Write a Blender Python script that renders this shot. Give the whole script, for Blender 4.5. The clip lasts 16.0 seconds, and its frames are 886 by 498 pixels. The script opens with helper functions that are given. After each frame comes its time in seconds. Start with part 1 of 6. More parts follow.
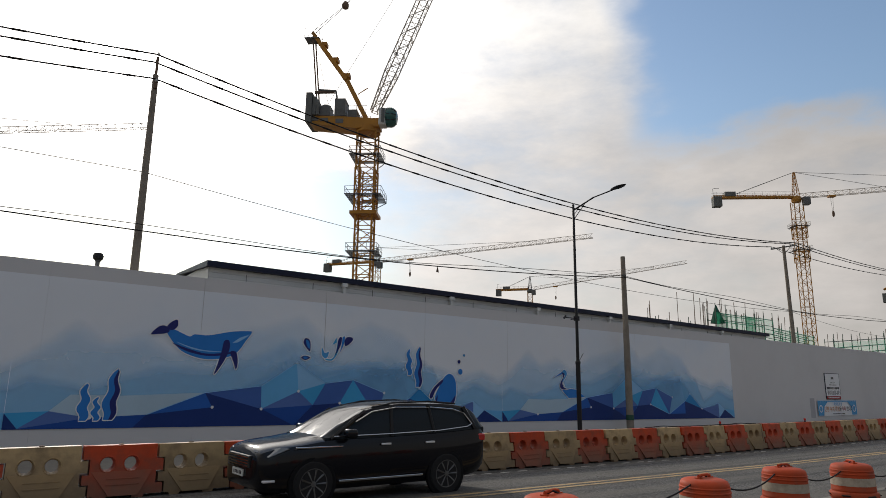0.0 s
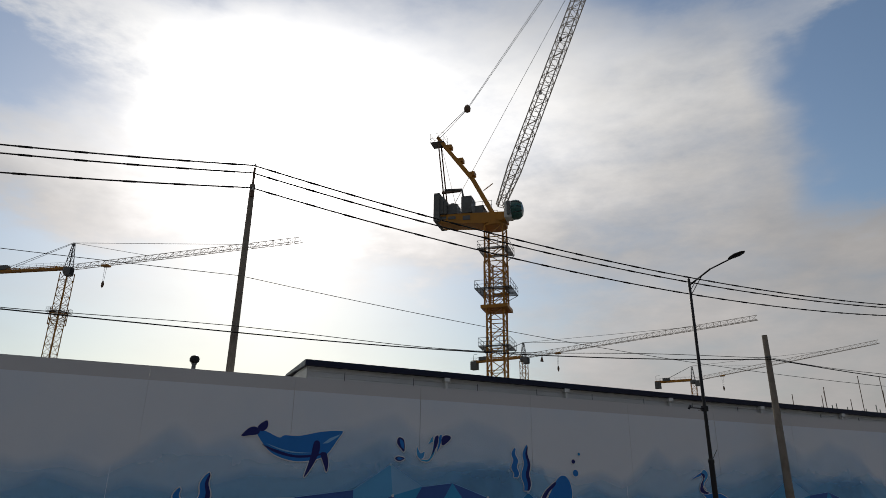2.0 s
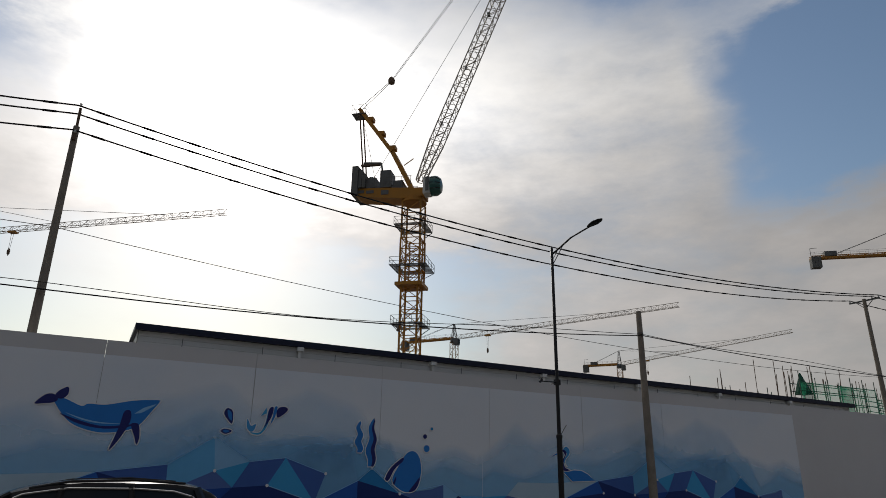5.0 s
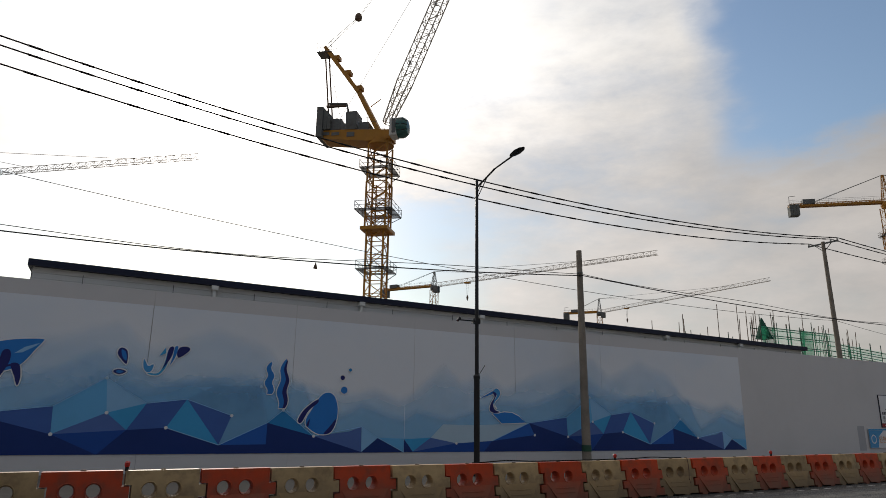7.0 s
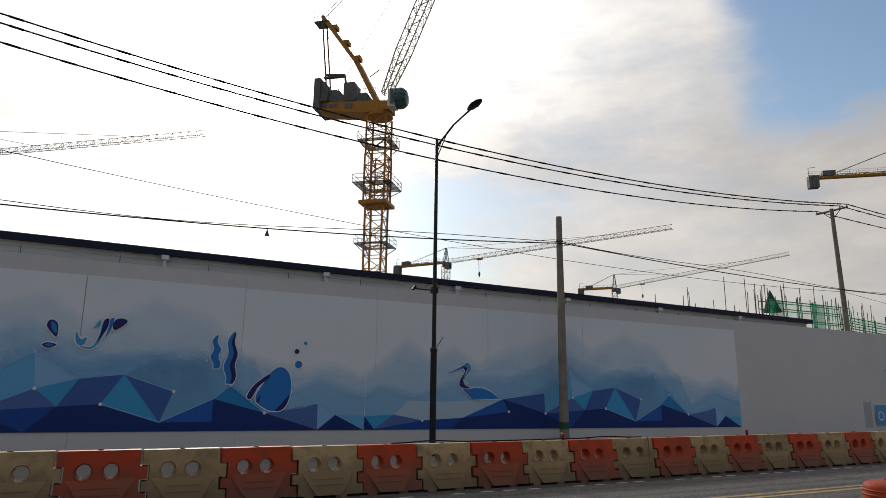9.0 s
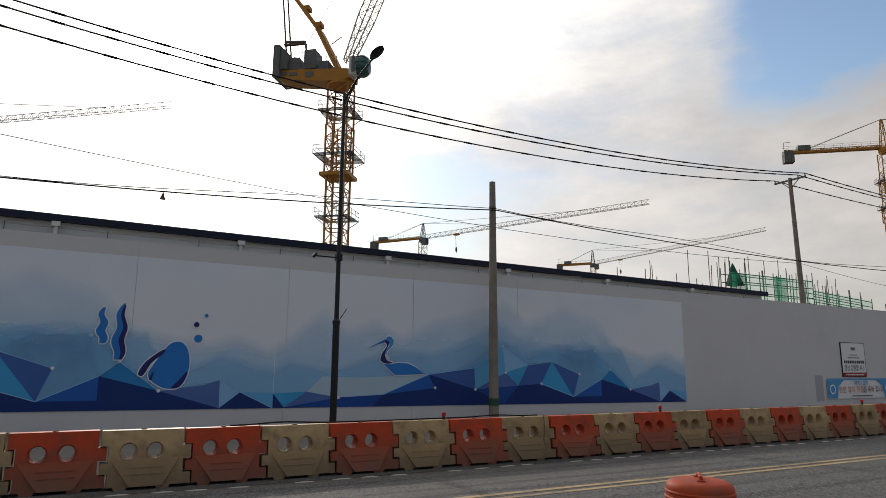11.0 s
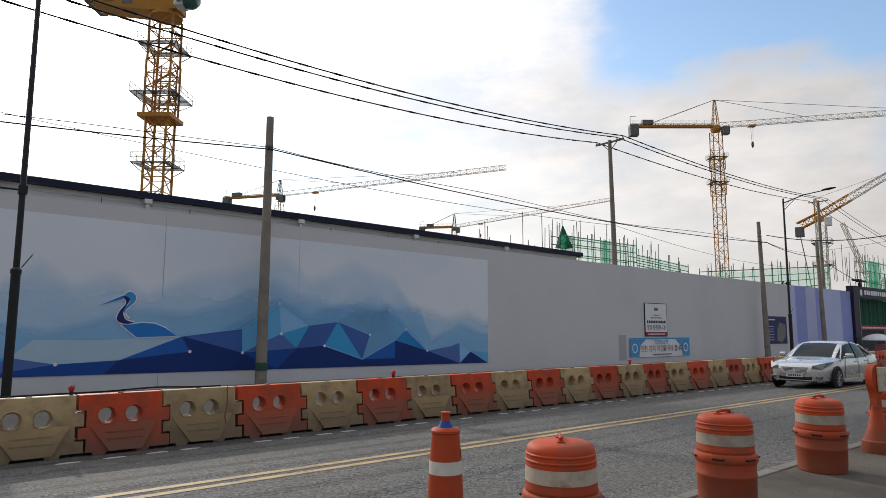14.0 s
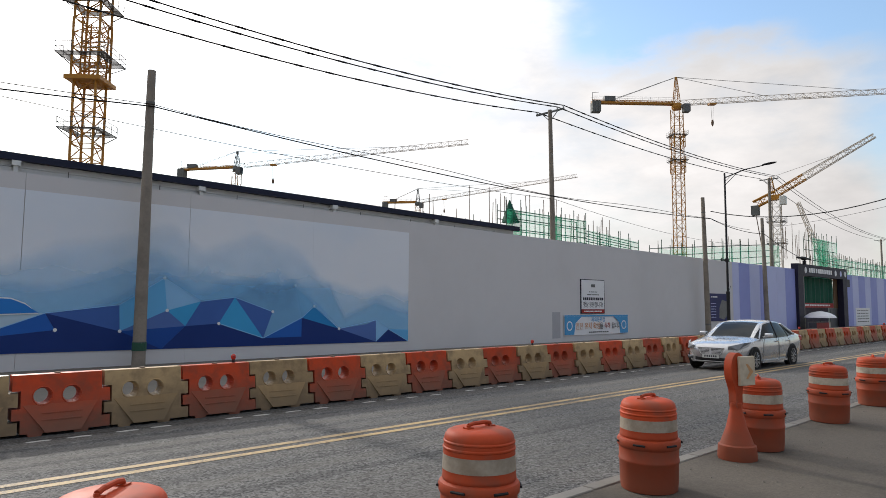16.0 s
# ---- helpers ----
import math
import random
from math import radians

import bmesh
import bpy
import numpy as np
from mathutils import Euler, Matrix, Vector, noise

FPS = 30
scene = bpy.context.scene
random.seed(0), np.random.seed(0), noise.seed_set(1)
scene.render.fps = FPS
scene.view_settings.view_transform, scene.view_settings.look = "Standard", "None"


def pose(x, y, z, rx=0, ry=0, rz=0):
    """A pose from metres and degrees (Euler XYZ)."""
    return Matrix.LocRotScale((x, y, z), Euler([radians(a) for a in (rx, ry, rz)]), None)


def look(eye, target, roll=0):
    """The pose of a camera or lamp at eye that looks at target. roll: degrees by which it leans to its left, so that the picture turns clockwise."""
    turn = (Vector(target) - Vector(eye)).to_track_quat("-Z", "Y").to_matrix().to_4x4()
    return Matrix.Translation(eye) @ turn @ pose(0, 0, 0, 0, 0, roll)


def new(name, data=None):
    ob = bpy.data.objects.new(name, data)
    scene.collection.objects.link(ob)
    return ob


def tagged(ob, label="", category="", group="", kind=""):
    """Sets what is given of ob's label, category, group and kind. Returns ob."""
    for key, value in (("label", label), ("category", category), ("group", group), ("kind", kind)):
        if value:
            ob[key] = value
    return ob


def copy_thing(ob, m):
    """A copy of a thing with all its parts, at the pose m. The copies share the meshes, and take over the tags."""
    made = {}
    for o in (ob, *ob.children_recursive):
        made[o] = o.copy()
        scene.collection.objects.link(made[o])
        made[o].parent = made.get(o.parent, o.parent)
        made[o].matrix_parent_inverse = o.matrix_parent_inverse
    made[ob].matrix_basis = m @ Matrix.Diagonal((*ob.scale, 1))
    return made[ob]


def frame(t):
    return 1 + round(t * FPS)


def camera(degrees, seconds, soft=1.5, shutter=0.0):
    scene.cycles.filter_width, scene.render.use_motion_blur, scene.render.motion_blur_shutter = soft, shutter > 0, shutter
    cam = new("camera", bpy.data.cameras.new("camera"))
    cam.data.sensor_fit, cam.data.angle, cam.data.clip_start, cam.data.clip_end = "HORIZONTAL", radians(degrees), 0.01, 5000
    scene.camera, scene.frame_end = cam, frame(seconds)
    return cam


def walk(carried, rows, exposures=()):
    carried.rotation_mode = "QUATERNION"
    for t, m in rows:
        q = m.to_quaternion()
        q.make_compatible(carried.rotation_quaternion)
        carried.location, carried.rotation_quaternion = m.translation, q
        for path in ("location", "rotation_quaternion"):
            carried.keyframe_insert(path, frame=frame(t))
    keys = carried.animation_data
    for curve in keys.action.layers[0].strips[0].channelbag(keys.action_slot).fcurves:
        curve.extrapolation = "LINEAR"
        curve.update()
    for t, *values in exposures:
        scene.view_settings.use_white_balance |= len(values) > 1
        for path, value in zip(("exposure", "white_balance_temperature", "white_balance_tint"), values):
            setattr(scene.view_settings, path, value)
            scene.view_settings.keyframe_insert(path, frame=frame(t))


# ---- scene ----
cam = camera(68.3, 16.0, soft=0.8)
EXPOSURES = [(0, 0.0, 6650, 10), (0.5, -0.11, 6600, 10), (1, -0.28, 6550, 10), (1.5, -0.48, 6500, 10), (2, -0.69, 6450, 10), (3.5, -0.93, 6450, 10), (5, -0.68, 6550, 10), (7.5, -0.15, 6700, 10), (8.5, -0.13, 6700, 10), (11, 0.03, 6650, 10), (12.5, 0.31, 6500, 10), (14, 0.47, 6450, 10), (16, 0.64, 6400, 10)]
PATH = [
    (0, (-18.027, -0.925, 2.093), (-16.884, 0.663, 2.507), 0.7),
    (0.5, (-17.328, -0.95, 2.089), (-16.273, 0.686, 2.549), 0.6),
    (1, (-16.664, -0.984, 2.11), (-15.733, 0.707, 2.629), 0.6),
    (1.5, (-16.016, -0.96, 2.123), (-15.21, 0.774, 2.709), 0.6),
    (2, (-15.378, -0.904, 2.127), (-14.672, 0.835, 2.816), 0.7),
    (2.5, (-14.715, -0.869, 2.145), (-14.071, 0.852, 2.934), 0.7),
    (3, (-14.067, -0.774, 2.156), (-13.417, 0.934, 2.968), 0.8),
    (3.5, (-13.388, -0.715, 2.114), (-12.699, 0.992, 2.896), 0.9),
    (4, (-12.73, -0.706, 2.082), (-11.98, 0.992, 2.827), 0.9),
    (4.5, (-12.004, -0.676, 2.056), (-11.19, 1.014, 2.751), 0.8),
    (5, (-11.317, -0.645, 2.016), (-10.449, 1.04, 2.657), 0.9),
    (5.2, (-10.985, -0.55, 2.029), (-10.097, 1.135, 2.64), 0.9),
    (7.3, (-7.918, -0.376, 1.938), (-6.997, 1.334, 2.415), 0.8),
    (7.5, (-7.672, -0.292, 1.981), (-6.762, 1.427, 2.447), 0.9),
    (8, (-6.963, -0.213, 1.951), (-6.077, 1.522, 2.403), 0.7),
    (8.5, (-6.28, -0.044, 1.947), (-5.403, 1.7, 2.382), 0.7),
    (10.8, (-3.118, 0.614, 1.922), (-2.191, 2.345, 2.3), 0.3),
    (11, (-2.776, 0.588, 1.945), (-1.844, 2.322, 2.3), 0.4),
    (11.5, (-2.105, 0.726, 1.887), (-1.134, 2.444, 2.214), 0.3),
    (12, (-1.385, 0.868, 1.893), (-0.362, 2.557, 2.211), 0.3),
    (12.5, (-0.674, 0.954, 1.89), (0.426, 2.597, 2.191), 0.3),
    (13, (0.136, 1.047, 1.9), (1.3, 2.648, 2.183), 0.3),
    (13.5, (0.824, 1.07, 1.908), (2.044, 2.632, 2.18), 0.2),
    (14, (1.541, 1.079, 1.922), (2.81, 2.606, 2.165), 0.2),
    (14.5, (2.271, 1.068, 1.914), (3.568, 2.575, 2.131), 0.2),
    (15, (3.006, 1.04, 1.93), (4.326, 2.531, 2.118), 0.2),
    (15.5, (3.655, 1.005, 1.996), (4.997, 2.477, 2.175), 0.3),
    (16, (4.345, 1.016, 1.981), (5.692, 2.485, 2.151), 0.4),
]
walk(cam, [(t, look(eye, target, roll)) for t, eye, target, roll in PATH], EXPOSURES)

# ---- light: hazy low sun behind the cranes, broken bright cloud ----
SUN_AZ, SUN_EL = 6.2, 25.3
SUN_DIR = Vector((math.sin(radians(SUN_AZ)) * math.cos(radians(SUN_EL)), math.cos(radians(SUN_AZ)) * math.cos(radians(SUN_EL)), math.sin(radians(SUN_EL))))
sun_data = bpy.data.lights.new("sun", "SUN")
sun_data.energy, sun_data.angle, sun_data.color = 1.55, radians(1.6), (1.0, 0.94, 0.85)
sun = new("sun", sun_data)
sun.matrix_world = look(SUN_DIR * 300, (0, 0, 0))


class Nodes:
    """Short hand for building a node tree."""

    def __init__(self, tree):
        self.tree = tree
        tree.nodes.clear()

    def add(self, kind, **links):
        node = self.tree.nodes.new(kind)
        for key, value in links.items():
            self.put(node.inputs[key.replace("_", " ")], value)
        return node

    def put(self, socket, value):
        if isinstance(value, bpy.types.NodeSocket):
            self.tree.links.new(value, socket)
        elif value is not None:
            socket.default_value = value

    def math(self, op, a, b=None, c=None):
        node = self.tree.nodes.new("ShaderNodeMath")
        node.operation = op
        for n, v in enumerate((a, b, c)):
            self.put(node.inputs[n], v)
        return node.outputs[0]

    def mix(self, factor, a, b, blend="MIX"):
        node = self.tree.nodes.new("ShaderNodeMix")
        node.data_type, node.blend_type = "RGBA", blend
        self.put(node.inputs["Factor"], factor)
        self.put(node.inputs["A"], a if isinstance(a, bpy.types.NodeSocket) else (*a, 1))
        self.put(node.inputs["B"], b if isinstance(b, bpy.types.NodeSocket) else (*b, 1))
        return node.outputs["Result"]

    def ramp(self, value, low, high, a=0.0, b=1.0):
        node = self.tree.nodes.new("ShaderNodeMapRange")
        node.interpolation_type = "SMOOTHSTEP"
        for n, v in enumerate((value, low, high, a, b)):
            self.put(node.inputs[n], v)
        return node.outputs["Result"]

    def noise(self, vector, scale, detail=4.0, rough=0.55):
        node = self.add("ShaderNodeTexNoise", Scale=scale, Detail=detail, Roughness=rough)
        self.put(node.inputs["Vector"], vector)
        return node.outputs["Fac"]


def make_world():
    world = bpy.data.worlds.new("sky")
    world.use_nodes = True
    n = Nodes(world.node_tree)
    way = n.add("ShaderNodeTexCoord").outputs["Generated"]
    axes = n.add("ShaderNodeSeparateXYZ", Vector=way)
    deg = 180 / math.pi
    az = n.math("MULTIPLY", n.math("ARCTAN2", axes.outputs["X"], axes.outputs["Y"]), deg)
    el = n.math("MULTIPLY", n.math("ARCSINE", axes.outputs["Z"]), deg)
    flat = n.add("ShaderNodeMapping", Vector=way)
    flat.inputs["Scale"].default_value = (1, 1, 2.6)
    wisp = n.noise(flat.outputs[0], 2.2, 7.0, 0.6)
    fine = n.noise(flat.outputs[0], 6.5, 6.0, 0.62)
    bend_a = n.math("MULTIPLY", n.math("SUBTRACT", wisp, 0.5), 15.0)
    bend_e = n.math("MULTIPLY", n.math("SUBTRACT", fine, 0.5), 9.0)
    drift = n.noise(way, 4.5, 3.0, 0.55)
    a = n.math("ADD", n.math("ADD", az, bend_a), n.math("MULTIPLY", n.math("SUBTRACT", drift, 0.5), 17.0))
    e = n.math("ADD", el, bend_e)

    def gap(a0, e0, wide, high, deep):
        u = n.math("DIVIDE", n.math("SUBTRACT", a, a0), wide)
        v = n.math("DIVIDE", n.math("SUBTRACT", e, e0), high)
        r = n.math("ADD", n.math("MULTIPLY", u, u), n.math("MULTIPLY", v, v))
        return n.math("MULTIPLY", n.math("EXPONENT", n.math("MULTIPLY", r, -1.0)), deep)

    def field(a0, a1, e0, e1, soft_a, soft_e, deep):
        """A wide opening with soft edges."""
        across = n.math("MULTIPLY", n.ramp(a, a0 - soft_a, a0 + soft_a), n.ramp(a, a1 + soft_a, a1 - soft_a))
        upward = n.math("MULTIPLY", n.ramp(e, e0 - soft_e, e0 + soft_e), n.ramp(e, e1 + soft_e, e1 - soft_e))
        return n.math("MULTIPLY", n.math("MULTIPLY", across, upward), deep)

    cover = n.math("ADD", n.math("MULTIPLY", n.math("SUBTRACT", wisp, 0.5), 0.9), n.math("MULTIPLY", n.math("SUBTRACT", fine, 0.5), 0.5))
    cover = n.math("ADD", cover, 0.68)
    for hole in GAPS:
        cover = n.math("SUBTRACT", cover, gap(*hole))
    for opening in FIELDS:
        cover = n.math("SUBTRACT", cover, field(*opening))
    cover = n.ramp(cover, 0.02, 0.74)
    dot = n.add("ShaderNodeVectorMath")
    dot.operation = "DOT_PRODUCT"
    n.put(dot.inputs[0], way)
    dot.inputs[1].default_value = SUN_DIR
    off = n.math("MULTIPLY", n.math("ARCCOSINE", dot.outputs["Value"]), deg)
    veil = n.math("ADD", off, n.math("MULTIPLY", n.math("SUBTRACT", wisp, 0.5), 16.0))
    glow = n.math("ADD", n.math("MULTIPLY", n.math("EXPONENT", n.math("DIVIDE", veil, -6.0)), 6.0),
                  n.math("MULTIPLY", n.math("EXPONENT", n.math("DIVIDE", off, -22.0)), 1.25))
    glow = n.math("ADD", glow, gap(13, 28, 20, 8.5, 1.4))    # a bright bank of cloud in front of the sun
    sky = n.add("ShaderNodeTexSky")
    sky.sky_type, sky.sun_disc = "NISHITA", False
    sky.sun_elevation, sky.sun_rotation = radians(SUN_EL), radians(SUN_AZ)
    sky.air_density, sky.dust_density, sky.ozone_density = 1.3, 0.65, 1.2
    clear = n.add("ShaderNodeBackground", Color=n.mix(1.0, sky.outputs[0], (0.94, 0.985, 1.06), "MULTIPLY"), Strength=n.ramp(el, 4.0, 24.0, 0.105, 0.125))
    bright = n.math("MULTIPLY", n.math("ADD", n.math("MULTIPLY", fine, 0.32), 0.36), n.math("ADD", glow, 1.0))
    bright = n.math("MULTIPLY", bright, n.ramp(off, 38.0, 100.0, 1.0, 0.52))    # thin cloud scatters forward: dimmer away from the sun
    bright = n.math("MULTIPLY", bright, n.math("MULTIPLY", n.ramp(el, 18.0, 38.0, 0.97, 1.45), n.ramp(el, 12.0, 21.0, 1.18, 1.0)))     # the deck thins upwards and lets more light through
    cloud = n.add("ShaderNodeBackground", Color=n.mix(n.ramp(el, 14.0, 36.0), (1.0, 0.955, 0.925), n.mix(n.ramp(off, 8.0, 60.0), (1.0, 0.98, 0.95), (0.985, 0.97, 0.955))), Strength=bright)
    both = n.add("ShaderNodeMixShader")
    n.put(both.inputs[0], cover)
    n.put(both.inputs[1], clear.outputs[0])
    n.put(both.inputs[2], cloud.outputs[0])
    out = n.add("ShaderNodeOutputWorld")
    n.put(out.inputs["Surface"], both.outputs[0])
    scene.world = world


# openings in the cloud: azimuth, elevation, half width, half height, depth
# the last two are unseen, added to dim and cool light on the hoarding
GAPS = ((18, 46.5, 34, 7, 0.85), (-18, 29.3, 10, 3.6, 0.9), (-13, 41.0, 13, 3.8, 0.85), (52, 41, 13, 4.5, 0.6), (165, 40, 40, 22, 0.5), (-150, 30, 40, 18, 0.5))
# wider openings: azimuth from and to, elevation from and to, softness of both, depth
FIELDS = ((54, 92, 20.5, 35, 5.5, 2.6, 0.78), (75.5, 112, 3, 21, 4.0, 3.0, 0.5), (-60, 30, 3, 18.5, 9.0, 2.4, 0.6))
make_world()

# ---- materials ----
MATS = {}


def mat(name, rgb, rough=0.6, metal=0.0, grain=20.0, vary=0.25, bump=0.0, dirt=None, dirt_at=2.0, dirt_amount=0.5, per_piece=0.0, alpha=1.0, coat=0.0, splash=None, splash_to=0.5):
    """A painted, cast or worn surface: broad stains, fine grain and relief at real size."""
    if name in MATS:
        return MATS[name]
    m = bpy.data.materials.new(name)
    m.use_nodes = True
    n = Nodes(m.node_tree)
    where = n.add("ShaderNodeTexCoord").outputs["Object"]
    if per_piece:
        shift = n.add("ShaderNodeObjectInfo").outputs["Random"]
        move = n.add("ShaderNodeVectorMath")
        n.put(move.inputs[0], where)
        n.put(move.inputs[1], n.add("ShaderNodeCombineXYZ", X=n.math("MULTIPLY", shift, 37.0), Y=n.math("MULTIPLY", shift, 11.0)).outputs[0])
        where = move.outputs[0]
    small = n.noise(where, grain, 5.0, 0.6)
    broad = n.noise(where, dirt_at, 4.0, 0.6)
    dark = tuple(c * (1 - vary) for c in rgb)
    light = tuple(min(1.0, c * (1 + vary)) for c in rgb)
    colour = n.mix(small, dark, light)
    if per_piece:
        k = n.math("ADD", n.math("MULTIPLY", shift, 2 * per_piece), 1 - per_piece)
        tone = n.add("ShaderNodeHueSaturation", Color=colour, Value=k)
        colour = tone.outputs["Color"]
    if dirt:
        colour = n.mix(n.math("MULTIPLY", n.ramp(broad, 0.42, 0.72), dirt_amount), colour, dirt)
    if splash:
        # road dirt thrown up from the ground
        high = n.add("ShaderNodeSeparateXYZ", Vector=n.add("ShaderNodeTexCoord").outputs["Object"]).outputs["Z"]
        ragged = n.math("ADD", high, n.math("MULTIPLY", n.math("SUBTRACT", n.noise(where, 5.0, 5.0, 0.65), 0.5), 0.55))
        colour = n.mix(n.ramp(ragged, 0.0, splash_to, 0.85, 0.0), colour, splash)
    shader = n.add("ShaderNodeBsdfPrincipled", Base_Color=colour, Metallic=metal, Alpha=alpha)
    n.put(shader.inputs["Roughness"], n.math("ADD", n.math("MULTIPLY", n.math("SUBTRACT", broad, 0.5), 0.25), rough))
    shader.inputs["Specular IOR Level"].default_value = 0.22 if rough > 0.4 else 0.5    # dusty surfaces hardly shine
    shader.inputs["Coat Weight"].default_value = coat
    shader.inputs["Coat Roughness"].default_value = 0.04
    if bump:
        relief = n.add("ShaderNodeBump", Strength=0.6, Distance=bump, Height=small)
        n.put(shader.inputs["Normal"], relief.outputs[0])
    n.put(n.add("ShaderNodeOutputMaterial").inputs["Surface"], shader.outputs[0])
    MATS[name] = m
    return m


def asphalt():
    m = bpy.data.materials.new("asphalt")
    m.use_nodes = True
    n = Nodes(m.node_tree)
    where = n.add("ShaderNodeTexCoord").outputs["Object"]
    stone = n.add("ShaderNodeTexVoronoi", Vector=where, Scale=44.0).outputs["Color"]
    grit = n.add("ShaderNodeSeparateColor", Color=stone).outputs[0]
    long_ = n.add("ShaderNodeMapping", Vector=where)
    long_.inputs["Scale"].default_value = (0.12, 1.3, 1)
    lanes = n.noise(long_.outputs[0], 1.0, 4.0, 0.6)
    patch = n.noise(where, 0.45, 5.0, 0.65)
    thin = n.add("ShaderNodeMapping", Vector=where)
    thin.inputs["Scale"].default_value = (0.03, 2.1, 1)
    tracks = n.noise(thin.outputs[0], 1.0, 5.0, 0.65)
    speck = n.noise(where, 26.0, 6.0, 0.75)
    colour = n.mix(grit, (0.008, 0.008, 0.009), (0.17, 0.168, 0.165))
    colour = n.mix(n.ramp(speck, 0.35, 0.65), colour, n.mix(grit, (0.022, 0.022, 0.022), (0.24, 0.236, 0.23)))
    colour = n.mix(n.math("MULTIPLY", n.ramp(lanes, 0.4, 0.66), 0.5), colour, (0.125, 0.117, 0.105))
    colour = n.mix(n.math("MULTIPLY", n.ramp(patch, 0.5, 0.75), 0.35), colour, (0.05, 0.048, 0.046))
    colour = n.mix(n.math("MULTIPLY", n.ramp(tracks, 0.46, 0.62), 0.4), colour, (0.15, 0.138, 0.122))
    colour = n.mix(n.math("MULTIPLY", n.ramp(tracks, 0.5, 0.36), 0.45), colour, (0.035, 0.034, 0.033))
    shader = n.add("ShaderNodeBsdfPrincipled", Base_Color=colour, Roughness=0.86, Specular_IOR_Level=0.2)
    relief = n.add("ShaderNodeBump", Strength=0.9, Distance=0.012, Height=grit)
    n.put(shader.inputs["Normal"], relief.outputs[0])
    n.put(n.add("ShaderNodeOutputMaterial").inputs["Surface"], shader.outputs[0])
    return m


def worn_paint(name, rgb, under, wear=0.5):
    m = bpy.data.materials.new(name)
    m.use_nodes = True
    n = Nodes(m.node_tree)
    where = n.add("ShaderNodeTexCoord").outputs["Object"]
    fine = n.noise(where, 38.0, 5.0, 0.7)
    broad = n.noise(where, 1.7, 4.0, 0.6)
    lost = n.ramp(n.math("ADD", n.math("MULTIPLY", fine, 0.6), n.math("MULTIPLY", broad, 0.5)), wear, wear + 0.18)
    shader = n.add("ShaderNodeBsdfPrincipled", Base_Color=n.mix(lost, rgb, under), Roughness=0.7)
    n.put(n.add("ShaderNodeOutputMaterial").inputs["Surface"], shader.outputs[0])
    return m


def sheer(name, rgb, cover, weave=0.0, rough=0.6):
    """Net or print ink that lets part of the light through."""
    m = bpy.data.materials.new(name)
    m.use_nodes = True
    n = Nodes(m.node_tree)
    where = n.add("ShaderNodeTexCoord").outputs["Object"]
    blot = n.noise(where, 0.8, 4.0, 0.6)
    shader = n.add("ShaderNodeBsdfPrincipled", Base_Color=n.mix(blot, tuple(c * 0.75 for c in rgb), rgb), Roughness=rough)
    amount = n.math("MULTIPLY", n.ramp(blot, 0.2, 0.75, 0.7, 1.15), cover)
    lit = n.add("ShaderNodeMixShader")
    lit.inputs[0].default_value = 0.5
    n.put(lit.inputs[1], shader.outputs[0])
    n.put(lit.inputs[2], n.add("ShaderNodeBsdfTranslucent", Color=(*rgb, 1)).outputs[0])
    both = n.add("ShaderNodeMixShader")
    n.put(both.inputs[0], amount)
    n.put(both.inputs[1], n.add("ShaderNodeBsdfTransparent").outputs[0])
    n.put(both.inputs[2], lit.outputs[0])
    n.put(n.add("ShaderNodeOutputMaterial").inputs["Surface"], both.outputs[0])
    MATS[name] = m
    return m


def mist(name, rgb, strong, low, high, soft=False):
    """Printed mist: ink that thins out upwards between two heights of the sheet, and at its own upper edge where soft."""
    m = bpy.data.materials.new(name)
    m.use_nodes = True
    n = Nodes(m.node_tree)
    coord = n.add("ShaderNodeTexCoord")
    where = coord.outputs["Object"]
    z = n.add("ShaderNodeSeparateXYZ", Vector=where).outputs["Z"]
    blot = n.noise(where, 0.9, 3.0, 0.5)
    thin = n.ramp(n.math("ADD", z, n.math("MULTIPLY", n.math("SUBTRACT", blot, 0.5), 1.6)), low, high, strong, strong * (0.42 if soft else 0.06))
    if soft:
        thin = n.math("MULTIPLY", thin, n.ramp(n.add("ShaderNodeSeparateXYZ", Vector=coord.outputs["UV"]).outputs["Y"], 0.0, 1.0))
    shader = n.add("ShaderNodeBsdfPrincipled", Base_Color=(*rgb, 1), Roughness=0.55)
    both = n.add("ShaderNodeMixShader")
    n.put(both.inputs[0], thin)
    n.put(both.inputs[1], n.add("ShaderNodeBsdfTransparent").outputs[0])
    n.put(both.inputs[2], shader.outputs[0])
    n.put(n.add("ShaderNodeOutputMaterial").inputs["Surface"], both.outputs[0])
    return m


